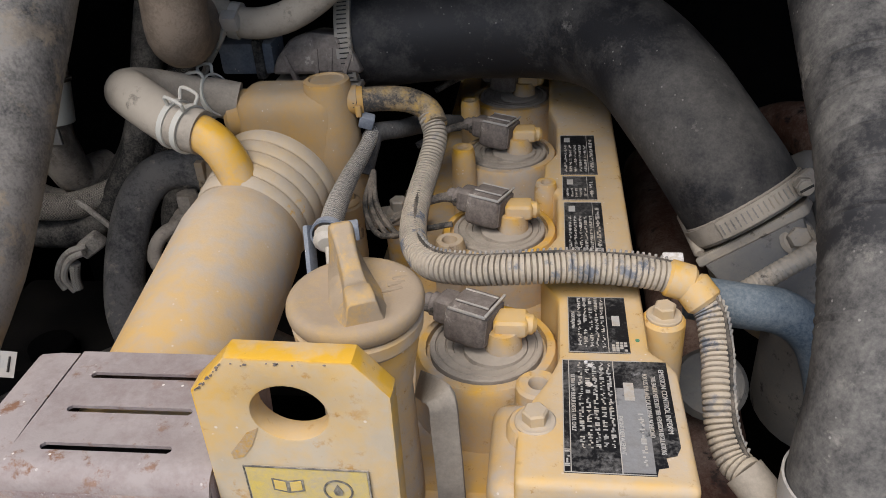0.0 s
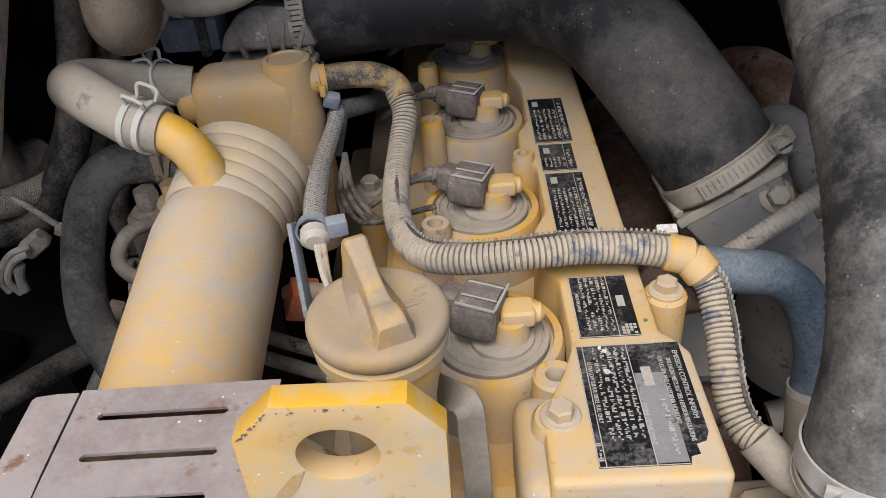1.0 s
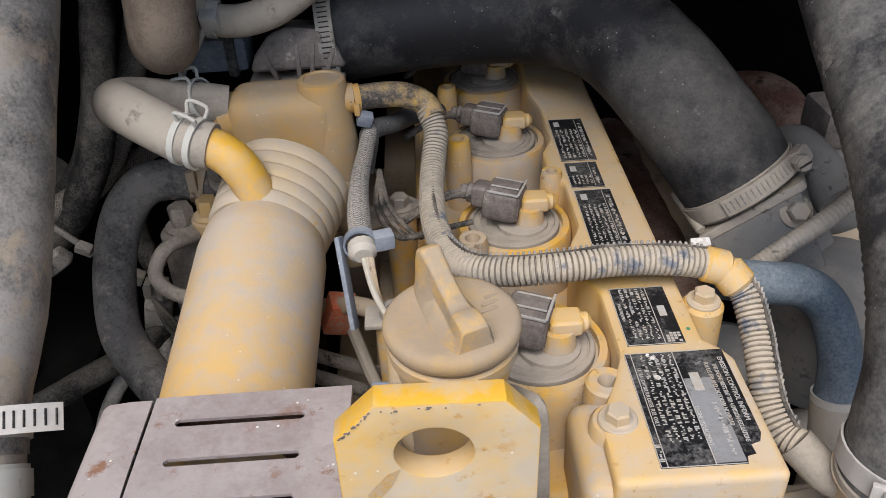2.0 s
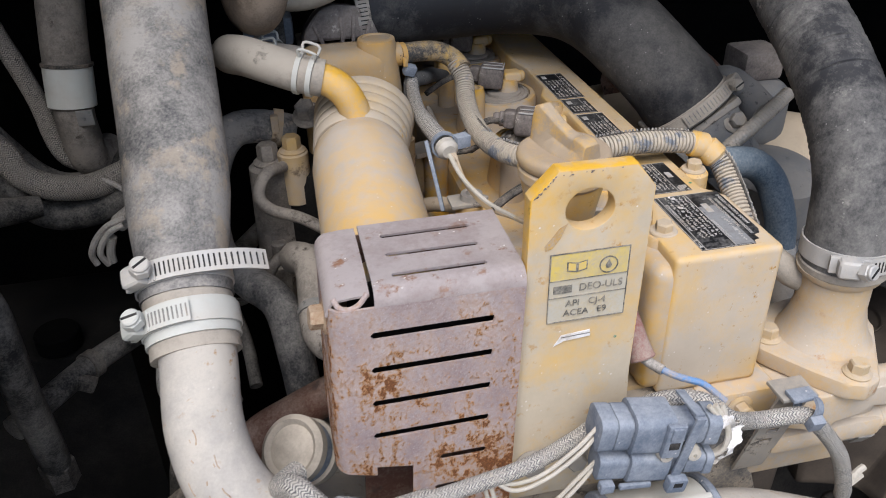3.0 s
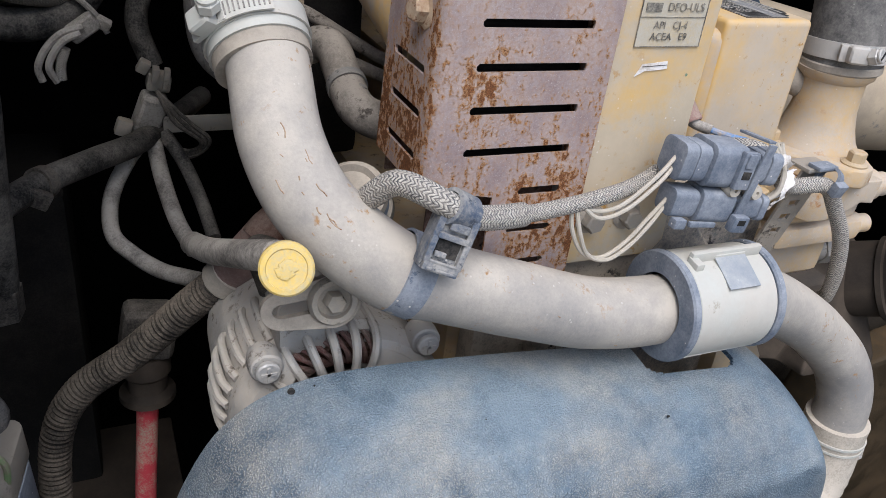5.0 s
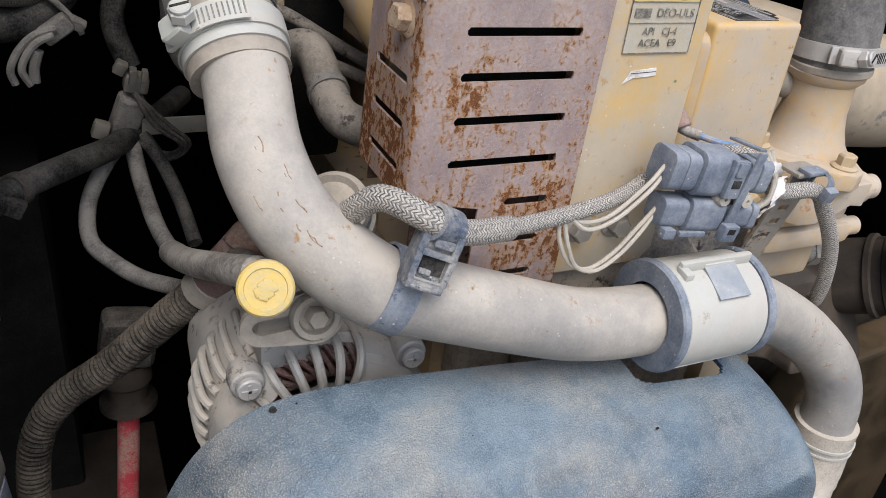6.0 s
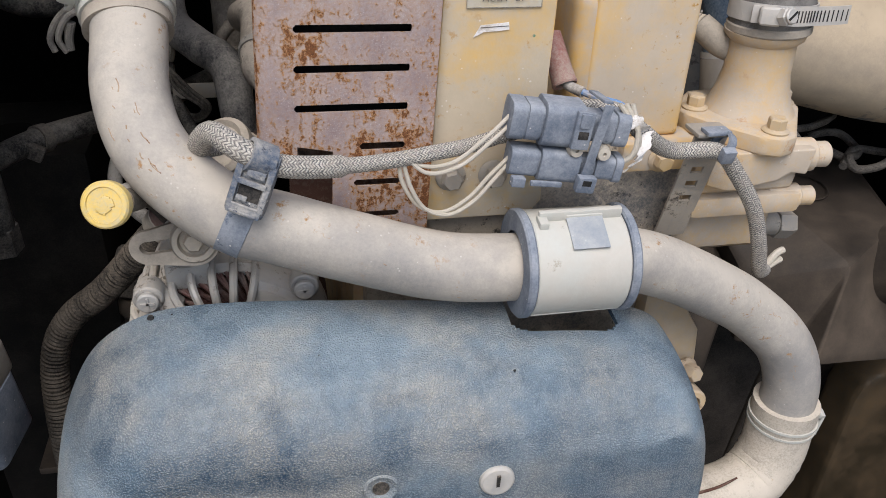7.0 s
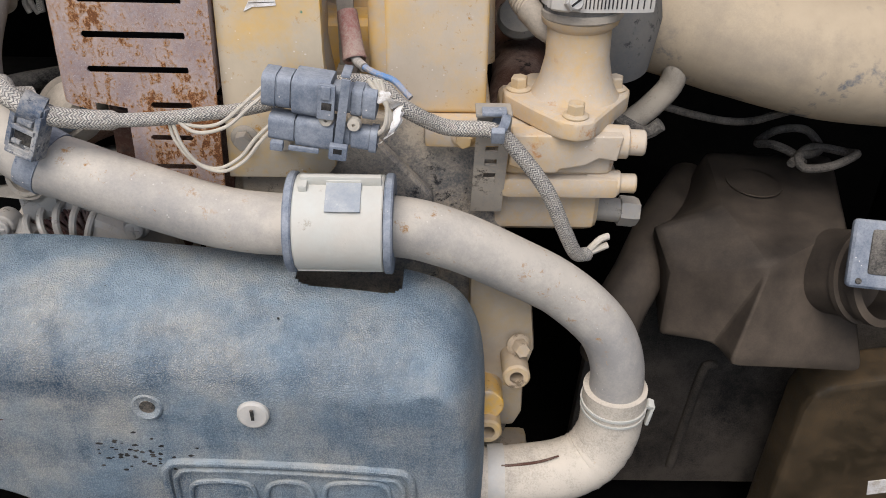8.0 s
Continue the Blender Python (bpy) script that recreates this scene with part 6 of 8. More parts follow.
part("strip", sheet([-0.012, -0.0045, 0.0045, 0.012], [0.0, 0.016, 0.0215, 0.0285, 0.034, 0.041, 0.0465, 0.054, 0.0595, 0.075, 0.093], [(-0.0045, 0.0045, 0.016, 0.0215), (-0.0045, 0.0045, 0.0285, 0.034), (-0.0045, 0.0045, 0.041, 0.0465), (-0.0045, 0.0045, 0.054, 0.0595)],
                    lambda u, v: (0.1165 + u + 0.02 * (0.046 - v), 0.279 + 0.0002 + 0.28 * v, 1.108 - v), 0.002), BARE, stay)
part("head", box(0.104, 0.129, 0.272, 0.292, 1.106, 1.1090, 0.001), BARE, stay)
part("tie", join(lathe((0.1175, 0.268, 1.1045), (1, 0.1, -0.6), [(0.0070, 0), (0.0090, 0), (0.0090, 0.006), (0.0070, 0.006)], 24), obox(pose(0.1185, 0.2575, 1.100, 20), 0.009, 0.006, 0.010, 0.001), obox(pose(0.1165, 0.273, 1.1105), 0.017, 0.011, 0.003, 0.001)), BLUEPL, stay)

# ---- coolant outlet housing ----
pump = thing("coolant_outlet_housing", (0.18, 0.33, 1.05), "dusty yellow cast coolant outlet housing with a tall neck", "pump housing")
NC = Vector((0.1805, 0.340, 0))
part("neck", lathe((NC.x, NC.y, 1.097), (-0.02, 0, 1), [(0.034, 0), (0.030, 0.006), (0.0265, 0.016), (0.0235, 0.030), (0.0232, 0.052), (0.0275, 0.056), (0.0285, 0.060), (0.0245, 0.064), (0.0225, 0.066), (0.0225, 0.075), (0, 0.075)], 40), PUMP_CAST, pump)
part("flange", prism([(0.1265, 0.346), (0.1275, 0.336), (0.134, 0.326), (0.150, 0.303), (0.163, 0.287), (0.176, 0.2815), (0.188, 0.286), (0.206, 0.314), (0.222, 0.338), (0.225, 0.350), (0.216, 0.361), (0.185, 0.386), (0.15, 0.38), (0.132, 0.360)], pose(0, 0, 1.083), 0.0155, 0.004, 3), PUMP_CAST, pump)
part("body", box(0.126, 0.210, 0.300, 0.400, 1.046, 1.0825, 0.010, 3), PUMP_CAST, pump)
part("lower_body", box(0.112, 0.206, 0.312, 0.42, 0.991, 1.046, 0.010, 3), PUMP_CAST, pump)
part("ledge", box(0.126, 0.215, 0.296, 0.330, 1.030, 1.047, 0.005, 2), PUMP_CAST, pump)
for z, x1, r in ((1.0735, 0.2305, 0.0112), (1.0395, 0.2285, 0.0088)):
    part("stub", join(rod((0.19, 0.308, z), (x1 - 0.012, 0.306, z), r * 1.12), rod((x1 - 0.014, 0.306, z), (x1, 0.305, z), r * 0.86)), PUMP_CAST, pump)
part("drain_stub", rod((0.18, 0.335, 1.003), (0.230, 0.335, 0.998), 0.010), BARE, pump)
part("drain_nut", lathe((0.226, 0.335, 0.9985), (1, 0, -0.1), [(0, 0), (0.0125, 0), (0.0125, 0.012), (0.011, 0.016), (0, 0.016)], 6), BARE, pump)
for p in ((0.1754, 0.2945, 1.0985), (0.1388, 0.3438, 1.0985), (0.2118, 0.3470, 1.0985)):
    part("bolt", hexhead(p, (0, 0, 1), 0.0130, 0.0085, True, 15), FLANGE, pump)
part("apron", prism([(0.132, 1.084), (0.130, 1.060), (0.146, 1.0545), (0.166, 1.0535), (0.168, 1.057), (0.186, 1.060), (0.196, 1.066), (0.209, 1.064), (0.212, 1.084)], pose(0, 0.310, 0, 90), 0.018, 0.005, 3), PUMP_CAST, pump)

rh = thing("upper_hose", (0.186, 0.338, 1.16), "thick black rubber hose with fine ribs, scuffed and dusty", "hose")
part("hose", tube([(0.1800, 0.3385, 1.160), (0.1808, 0.3420, 1.1880), (0.1858, 0.3540, 1.2166), (0.1920, 0.3845, 1.2473), (0.1992, 0.4371, 1.2787), (0.2009, 0.5014, 1.3137), (0.1952, 0.5720, 1.3685), (0.1854, 0.6661, 1.4306), (0.178, 0.80, 1.50)], 0.0275, 40, 0.0025,
                  shape=lambda s: 0.0276 + (0.00045 * math.cos(s * 1400) if 0.07 < s < 0.22 else 0)), RUBBER_SPLASHED, rh)
part("end_cuff", lathe((0.1800, 0.3385, 1.157), (-0.03, 0.03, 1), [(0.0282, 0), (0.0290, 0.001), (0.0290, 0.005), (0.0282, 0.006)], 40), RUBBER_BEIGE, rh)
worm_clamp(Vector((0.1802, 0.3398, 1.1715)), Vector((0.02, 0.08, 1)), 0.0283, 0.0125, (-0.48, -0.88, 0), 92, loose=0.050, label="bright steel worm-drive clamp with a loose band end")

# ---- large intake hose ----
ih = thing("intake_hose", (0.1, 0.66, 1.2), "wide black rubber intake elbow hose, dusty and scuffed", "hose")
FC0 = Vector((0.1827, 0.5615, 1.1780))
HN = Vector((-0.53, 0.41, 0.742)).normalized()
part("hose", tube([(-0.105, 0.700, 1.256), (-0.06, 0.702, 1.260), (0.00, 0.702, 1.264), (0.06, 0.692, 1.265), (0.100, 0.660, 1.263), (0.128, 0.622, 1.246), FC0 + HN * 0.042, FC0 + HN * 0.018, FC0 + HN * 0.001], 0.0385, 48, 0.006, wobble=0.012), RUBBER, ih)
part("cuff", lathe(FC0 - HN * 0.001, HN, [(0.030, 0), (0.0378, 0), (0.0388, 0.001), (0.0390, 0.0145), (0.0380, 0.016), (0.036, 0.016)], 44), RUBBER_BEIGE, ih, "pale dusted cuff")
worm_clamp(FC0 + HN * 0.0072, -HN, 0.0391, 0.0115, (0.30, -0.33, 0.89), 78, loose=0.0, metal=RUBBER_BEIGE, label="dust-covered hose clamp on the intake hose", gaps=RUBBER_GREY)
worm_clamp(Vector((-0.098, 0.700, 1.2565)), Vector((1, 0.02, 0.07)), 0.0390, 0.012, (0, -0.2, 1), 100, metal=BARE, label="grey dusty worm-drive clamp on the intake hose")

thr = thing("throttle_valve", (0.19, 0.54, 1.08), "dusty grey cast throttle valve with a square flange and bolts", "valve")
FX = Vector((0.770, -0.137, 0.624)).normalized()
FN = (HN - FX * HN.dot(FX)).normalized()
TM = Matrix.Translation(FC0 - HN * 0.003) @ Matrix((FX, FN.cross(FX), FN)).transposed().to_4x4()
part("flange", prism([(-0.036, -0.033), (0.033, -0.033), (0.037, -0.029), (0.037, 0.020), (0.020, 0.034), (-0.012, 0.034), (-0.036, 0.020)], TM @ Matrix.Translation((0, 0, -0.0065)), 0.0065, 0.0020, 3), BARE, thr)
part("body", lathe(TM @ Vector((0.002, 0.003, -0.006)), -FN, [(0, 0), (0.0345, 0), (0.0335, 0.012), (0.027, 0.055), (0.026, 0.10), (0, 0.10)], 32), GREYCAST, thr)
part("web", prism([(-0.033, -0.004), (0.033, -0.004), (0.020, -0.060), (-0.020, -0.070)], TM @ Matrix.Translation((0, -0.026, 0)) @ pose(0, 0, 0, 90), 0.006, 0.002), GREYCAST, thr)
bp = Vector((0.2003, 0.5240, 1.1850))
part("bolt_boss", rod(bp + Vector((0.004, 0.026, -0.012)), bp + Vector((0.001, 0.002, 0)), 0.0105, 20), GREYCAST, thr)
part("bolt", hexhead(bp, (-0.12, -0.80, 0.55), 0.0138, 0.0085), BARE, thr)
part("stay_rod", rod((0.1490, 0.5420, 1.1620), (0.1430, 0.5850, 1.1661), 0.0036, 14), RUBBER_BEIGE, thr)
part("actuator", tube([(0.216, 0.600, 1.185), (0.222, 0.585, 1.198), (0.226, 0.560, 1.196), (0.232, 0.53, 1.186)], 0.015, 18, 0.005), GREYCAST, thr)
part("actuator_cap", rod((0.222, 0.566, 1.199), (0.219, 0.548, 1.193), 0.0120, 18), GREYCAST, thr)
part("motor", box(0.225, 0.285, 0.56, 0.63, 1.13, 1.198, 0.022, 5), GREYCAST, thr)
part("plug", box(0.235, 0.275, 0.575, 0.615, 1.198, 1.225, 0.005), CONN, thr)
part("ribbed_rod", tube([(0.160, 0.490, 1.165), (0.180, 0.492, 1.180), (0.205, 0.498, 1.195), (0.240, 0.515, 1.210)], 0.0060, 14, 0.001, shape=ribbed(0.0062, 0.003, 0.0005)), BARE, thr)
part("lower_casting", lathe((0.235, 0.520, 1.06), (0, -0.2, 1), [(0.045, 0), (0.048, 0.05), (0.040, 0.085), (0.02, 0.095), (0, 0.095)], 32), GREYCAST, thr)

# ---- blue hose beside the cover ----
bh = thing("blue_hose", (0.19, 0.45, 1.1), "blue-black silicone hose with a pale clip at its lower end", "hose")
part("hose", tube([(0.1300, 0.4690, 1.1800), (0.1558, 0.4590, 1.1817), (0.1789, 0.4571, 1.1784), (0.1976, 0.4550, 1.1604), (0.2070, 0.4455, 1.1280), (0.2060, 0.4368, 1.0953)], 0.0124, 24, 0.005), BLUEHOSE, bh)
part("clip", lathe((0.2066, 0.4405, 1.108), (0, -0.25, -1), [(0.0125, 0), (0.0138, 0), (0.0138, 0.005), (0.0125, 0.005)], 28), STEEL, bh)
part("lower_pipe", tube([(0.2062, 0.439, 1.103), (0.207, 0.430, 1.07), (0.205, 0.425, 1.03)], 0.0135, 22), RUBBER_BEIGE, bh)
pulley = thing("round_cover", (0.160, 0.47, 1.11), "round blue-grey metal cover behind the valve cover", "cover")
part("disc", lathe((0.150, 0.475, 1.110), (-0.1, -0.6, 0.75), [(0, 0), (0.020, 0), (0.022, 0.006), (0.019, 0.012), (0, 0.013)], 32), GREYCAST, pulley)
manifold = thing("exhaust_manifold", (0.20, 0.6, 1.0), "rusty pitted exhaust manifold beside the engine", "manifold")
part("runner", tube([(0.135, 0.36, 1.04), (0.15, 0.45, 1.06), (0.155, 0.60, 1.07), (0.155, 0.85, 1.07)], 0.026, 20, wobble=0.08), RUSTY, manifold)
part("outlet", tube([(0.27, 0.64, 1.10), (0.275, 0.70, 1.150), (0.26, 0.76, 1.155), (0.22, 0.82, 1.11)], 0.022, 22, wobble=0.08), RUSTY, manifold)

# ---- corrugated conduit ----
con = thing("corrugated_conduit", (0.05, 0.45, 1.21), "pale dusty corrugated conduit lying over the valve cover", "conduit")
CON_A = [(-0.0283, 0.6015, 1.2329), (-0.0240, 0.5905, 1.2219), (-0.0270, 0.5697, 1.2098), (-0.0291, 0.5397, 1.2045), (-0.0282, 0.5080, 1.2030), (-0.0225, 0.4779, 1.2045), (-0.0100, 0.4543, 1.2080), (0.0102, 0.4437, 1.2119), (0.0369, 0.4399, 1.2155), (0.0680, 0.4428, 1.2154), (0.0962, 0.4433, 1.2132), (0.1148, 0.4434, 1.2096)]
CON_B = [(0.1300, 0.4385, 1.2010), (0.1350, 0.4320, 1.1942), (0.1366, 0.4154, 1.1818), (0.1356, 0.3989, 1.1719), (0.1365, 0.3858, 1.1606), (0.1403, 0.3741, 1.1535), (0.1453, 0.3670, 1.1522)]
for run, lift_by in ((CON_A, (0.001, 0.0034, 0.0066)), (CON_B, (0.0046, -0.0036, 0.0052))):
    part("conduit", tube(run, 0.0081, 18, 0.00036, shape=ringed(0.0082, 0.0029, 0.0019)), CONDUIT, con)
    part("slit", tube([Vector(p) + Vector(lift_by) for p in (run[1:] if run is CON_A else run[:-1])], 0.0015, 8, 0.0012, wobble=0.6), WIRE_DARK, con)
    line, _ = spline(run[5:] if run is CON_A else run[:6], 0.0029)
    for n, c in enumerate(line[1:-1]):
        part("split_rib", obox(Matrix.Translation(Vector(c) + Vector(lift_by) * 1.06 + Vector((0, 0.0012, 0) if run is CON_A else (0.0012, 0, 0))) @ pose(0, 0, 0, 40 * random.uniform(0.6, 1.3), 12, 20 * random.uniform(-1, 1)), 0.0014, 0.0038, 0.0014, 0.0003, 1), CONDUIT_GREY, con)
part("joint", join(rod((0.1120, 0.4437, 1.2102), (0.1262, 0.4423, 1.2062), 0.0098, 20, 0.002), rod((0.1240, 0.4428, 1.2072), (0.1325, 0.4355, 1.1985), 0.0098, 20, 0.002)), YEL_CLEAN, con, "yellow painted joint")
part("white_tag", obox(pose(0.1190, 0.4665, 1.2065, 20), 0.0110, 0.006, 0.0035, 0.001), WHITEPAPER, con)
part("tail", tube([(0.1440, 0.3685, 1.1522), (0.1495, 0.3625, 1.1480), (0.157, 0.356, 1.142), (0.168, 0.352, 1.138)], 0.0098, 18, 0.004), RUBBER_BEIGE, con)

vh = thing("vent_hose", (-0.05, 0.6, 1.24), "small black hose with yellow overspray and a brass clip", "hose")
part("hose", tube([(-0.080, 0.598, 1.246), (-0.060, 0.602, 1.246), (-0.043, 0.606, 1.243), (-0.030, 0.606, 1.236), (-0.024, 0.596, 1.229)], 0.0085, 18, 0.004),
     surface("overspray_rubber", (0.045, 0.042, 0.04), dust=0.35, up=0.2, scale=40, second=(0.55, 0.34, 0.08), amount=0.45, size=60, dustcol=(0.36, 0.28, 0.18)), vh)
part("clip", join(lathe((-0.077, 0.5985, 1.246), (1, 0.2, 0), [(0.0086, 0), (0.0096, 0), (0.0096, 0.004), (0.0086, 0.004)], 24), obox(pose(-0.0745, 0.5885, 1.2425), 0.004, 0.004, 0.008, 0.001)), YEL_BROWN, vh)

# ---- EGR cooler ----
egr = thing("gas_cooler", (-0.13, 0.43, 1.10), "dusty yellow cylindrical exhaust gas cooler with ribbed flange", "cooler")
ED = Vector((0.02, 0.975, 0.20)).normalized()
E0 = Vector((-0.1305, 0.350, 1.1765))
part("barrel", lathe(E0, ED, [(0, -0.02), (0.0365, -0.02), (0.0365, 0.130), (0.0345, 0.146), (0.0270, 0.158), (0, 0.160)], 48), YEL_DUSTY, egr)
FA0, FD = E0 + ED * 0.148, (ED + Vector((0.21, 0, 0.06))).normalized()
ring = [(0.020, 0), (0.0335, 0)]
for n in range(5):
    rr, h = 0.0352 + 0.0009 * n, 0.002 + 0.0088 * n
    ring += [(rr - 0.0006, h), (rr, h + 0.0008), (rr + 0.0006, h + 0.0072), (rr + 0.0002, h + 0.0080), (rr - 0.0010, h + 0.0084)]
ring += [(0.0380, 0.047), (0.020, 0.048)]
part("flange", lathe(FA0, FD, ring, 56), FLANGE, egr)
part("spigot_base", lathe(Vector((-0.1265, 0.4945, 1.2275)), (-0.1, 0.1, 1), [(0.0155, -0.006), (0.0135, 0.003), (0.0118, 0.005), (0, 0.005)], 24), FLANGE, egr)
part("spigot", tube([(-0.1255, 0.494, 1.218), (-0.1260, 0.495, 1.228), (-0.1285, 0.4975, 1.241), (-0.1345, 0.4995, 1.2540), (-0.1430, 0.5035, 1.2610), (-0.1535, 0.5065, 1.2652), (-0.1660, 0.5100, 1.2680)], 0.0112, 22, 0.003), surface("wiped_yellow_paint", (0.66, 0.37, 0.04), dust=0.30, up=-0.25, rough=0.4, scale=30, mid=0.2, fineamp=0.08, bump=0.2, swing=0.3, dustcol=(0.43, 0.36, 0.28)), egr, "yellow bent spigot wiped clean on top")
for p in ((-0.086, 0.564, 1.186), (-0.176, 0.556, 1.188)):
    part("lug", rod(Vector(p) + Vector((0, 0, -0.045)), p, 0.0125, 20), CAST, egr)
    part("bolt", hexhead(p, (0, 0, 1), 0.015, 0.011), CAST, egr)
eh = thing("cooler_hose", (-0.2, 0.56, 1.27), "pale dusty looped coolant hose with spring clips", "hose")
part("hose", tube([(-0.1481, 0.5056, 1.2637), (-0.1641, 0.5092, 1.2676), (-0.1828, 0.5217, 1.2717), (-0.2016, 0.5367, 1.2750), (-0.2113, 0.5503, 1.2730), (-0.2094, 0.5681, 1.2672), (-0.1954, 0.5846, 1.2583), (-0.1759, 0.5938, 1.2514), (-0.1603, 0.5971, 1.2467)], 0.0140, 26, 0.004, shape=lambda s: 0.0134 + 0.0010 * math.sin(min(1, s / 0.14) * math.pi)), RUBBER_BEIGE, eh)
for p, d in (((-0.1600, 0.5080, 1.2668), (-0.93, 0.33, 0.20)), ((-0.178, 0.5932, 1.2522), (-1, 0.25, -0.35))):
    m = aim(p, d)
    clip = part("spring_clip", join(*[lathe(m @ Vector((0, 0, z)), d, [(0.0136, 0), (0.0150, 0), (0.0150, 0.0036), (0.0136, 0.0036)], 28) for z in (-0.0065, 0.0030)]), CREAM, eh)
    part("ear", tube([m @ Vector(v) for v in ((-0.005, 0.0142, -0.006), (-0.007, 0.0198, -0.006), (-0.007, 0.0208, 0.005), (-0.005, 0.0142, 0.005))], 0.0011, 8, 0.0015), CREAM, clip)
    part("ear", tube([m @ Vector(v) for v in ((0.005, 0.0142, -0.006), (0.007, 0.0190, -0.006), (0.007, 0.0200, 0.005), (0.005, 0.0142, 0.005))], 0.0011, 8, 0.0015), CREAM, clip)
    part("pin", tube([m @ Vector((-0.0165, -0.002, -0.003)), m @ Vector((-0.0215, -0.004, -0.003))], 0.0010, 8, 0.002), CREAM, clip)

# ---- thermostat housing ----
th = thing("thermostat_housing", (-0.11, 0.6, 1.18), "dusty yellow cast thermostat housing", "housing")
part("barrel", rod((-0.169, 0.5975, 1.2385), (-0.120, 0.5985, 1.2380), 0.0165, 36, 0.004), YEL_BROWN, th)
part("tower", lathe((-0.0965, 0.5980, 1.1655), (0, 0, 1), [(0.0215, 0), (0.0195, 0.05), (0.0165, 0.085), (0.0160, 0.0925), (0.0152, 0.0960), (0.0120, 0.0968), (0.0112, 0.0955), (0, 0.0955)], 36), YEL_BROWN, th)
part("body", box(-0.1610, -0.0880, 0.5785, 0.624, 1.140, 1.2560, 0.0170, 8), YEL_BROWN, th)
part("outlet", rod((-0.084, 0.599, 1.246), (-0.076, 0.600, 1.246), 0.010, 18), YEL_BROWN, th)
rc = thing("rear_connector", (-0.13, 0.68, 1.25), "grey dusty moulded valve with ribs and a black plug", "valve")
part("base", box(-0.158, -0.088, 0.632, 0.72, 1.2300, 1.2360, 0.0015), BARE, rc)
part("body", prism([(-0.034, 0), (0.036, 0), (0.030, 0.016), (0.020, 0.028), (-0.004, 0.031), (-0.018, 0.026), (-0.029, 0.012)], pose(-0.121, 0.700, 1.2355, 78), 0.048, 0.005, 3), CONN, rc)
for x, tilt, ln in ((-0.018, -24, 0.022), (0.002, 0, 0.030), (0.012, 6, 0.030), (0.024, 22, 0.022)):
    part("rib", obox(pose(-0.121 + x, 0.651 + 0.004, 1.2495, -14, tilt), 0.0035, 0.005, ln, 0.001), CONN, rc)
part("plug", box(-0.205, -0.160, 0.680, 0.712, 1.236, 1.262, 0.005), BLUEPL, rc)
part("plug_collar", box(-0.176, -0.168, 0.677, 0.715, 1.233, 1.265, 0.003), RUBBER_DARK, rc)
hh = thing("hanging_hose", (-0.187, 0.58, 1.30), "brown dusty hose bent over above the cooler hose", "hose")
part("hose", tube([(-0.176, 0.575, 1.42), (-0.178, 0.576, 1.355), (-0.182, 0.578, 1.318), (-0.187, 0.586, 1.299), (-0.192, 0.606, 1.292), (-0.198, 0.645, 1.300), (-0.205, 0.72, 1.34)], 0.0205, 28, 0.005), surface("brown_dusted_rubber", (0.10, 0.075, 0.055), dust=0.6, up=0.2, scale=14, dustcol=(0.27, 0.215, 0.165)), hh)
xh = thing("cross_hose", (-0.15, 0.65, 1.29), "pale dusty hose across the rear of the engine", "hose")
part("hose", tube([(-0.215, 0.640, 1.365), (-0.198, 0.640, 1.320), (-0.176, 0.640, 1.294), (-0.150, 0.642, 1.288), (-0.120, 0.645, 1.297), (-0.090, 0.655, 1.320), (-0.05, 0.69, 1.37)], 0.0110, 24, 0.006), RUBBER_BEIGE, xh)
part("clip", join(lathe((-0.172, 0.640, 1.2915), (1, 0, -0.2), [(0.0111, 0), (0.0128, 0), (0.0128, 0.007), (0.0111, 0.007)], 26), obox(pose(-0.168, 0.628, 1.294, 25), 0.012, 0.010, 0.012, 0.002)), STEEL, xh)
part("strap", tube([(-0.172, 0.628, 1.290), (-0.181, 0.626, 1.276), (-0.192, 0.628, 1.262), (-0.198, 0.627, 1.250)], 0.0024, 8, 0.004), BARE, xh)

# ---- loom between cooler and cover ----
loom = thing("wiring_loom", (-0.07, 0.53, 1.2), "grey braided wiring loom tied with cable ties", "wiring loom")
part("sleeve", tube([(-0.068, 0.598, 1.2235), (-0.071, 0.575, 1.2185), (-0.0735, 0.540, 1.217), (-0.072, 0.500, 1.219), (-0.069, 0.470, 1.220)], 0.0060, 14, 0.003, shape=lambda s: 0.0050 + 0.0018 * min(1, s / 0.1)), BRAID, loom)
part("branch", tube([(-0.020, 0.690, 1.190), (-0.040, 0.650, 1.207), (-0.052, 0.620, 1.216), (-0.067, 0.600, 1.2215), (-0.070, 0.590, 1.2150), (-0.074, 0.580, 1.200)], 0.0068, 14, 0.004, wobble=0.1), RUBBER_MID, loom)
part("tie_head", obox(pose(-0.0705, 0.592, 1.234, 15, 20, 10), 0.010, 0.008, 0.009, 0.0015), BLUEPL, loom)
part("tie_head", join(obox(pose(-0.0565, 0.466, 1.222, 0, 0, 15), 0.011, 0.009, 0.009, 0.001), lathe((-0.069, 0.469, 1.2195), (0, -1, 0.05), [(0.0085, 0), (0.0098, 0), (0.0098, 0.005), (0.0085, 0.005)], 20)), BLUEPL, loom)
part("white_end", rod((-0.069, 0.468, 1.2195), (-0.0675, 0.457, 1.218), 0.0080, 14, 0.003), WIRE, loom)
part("strip", obox(pose(-0.0785, 0.458, 1.200, -30, -12, -8), 0.003, 0.009, 0.052, 0.001), BLUEPL, loom)
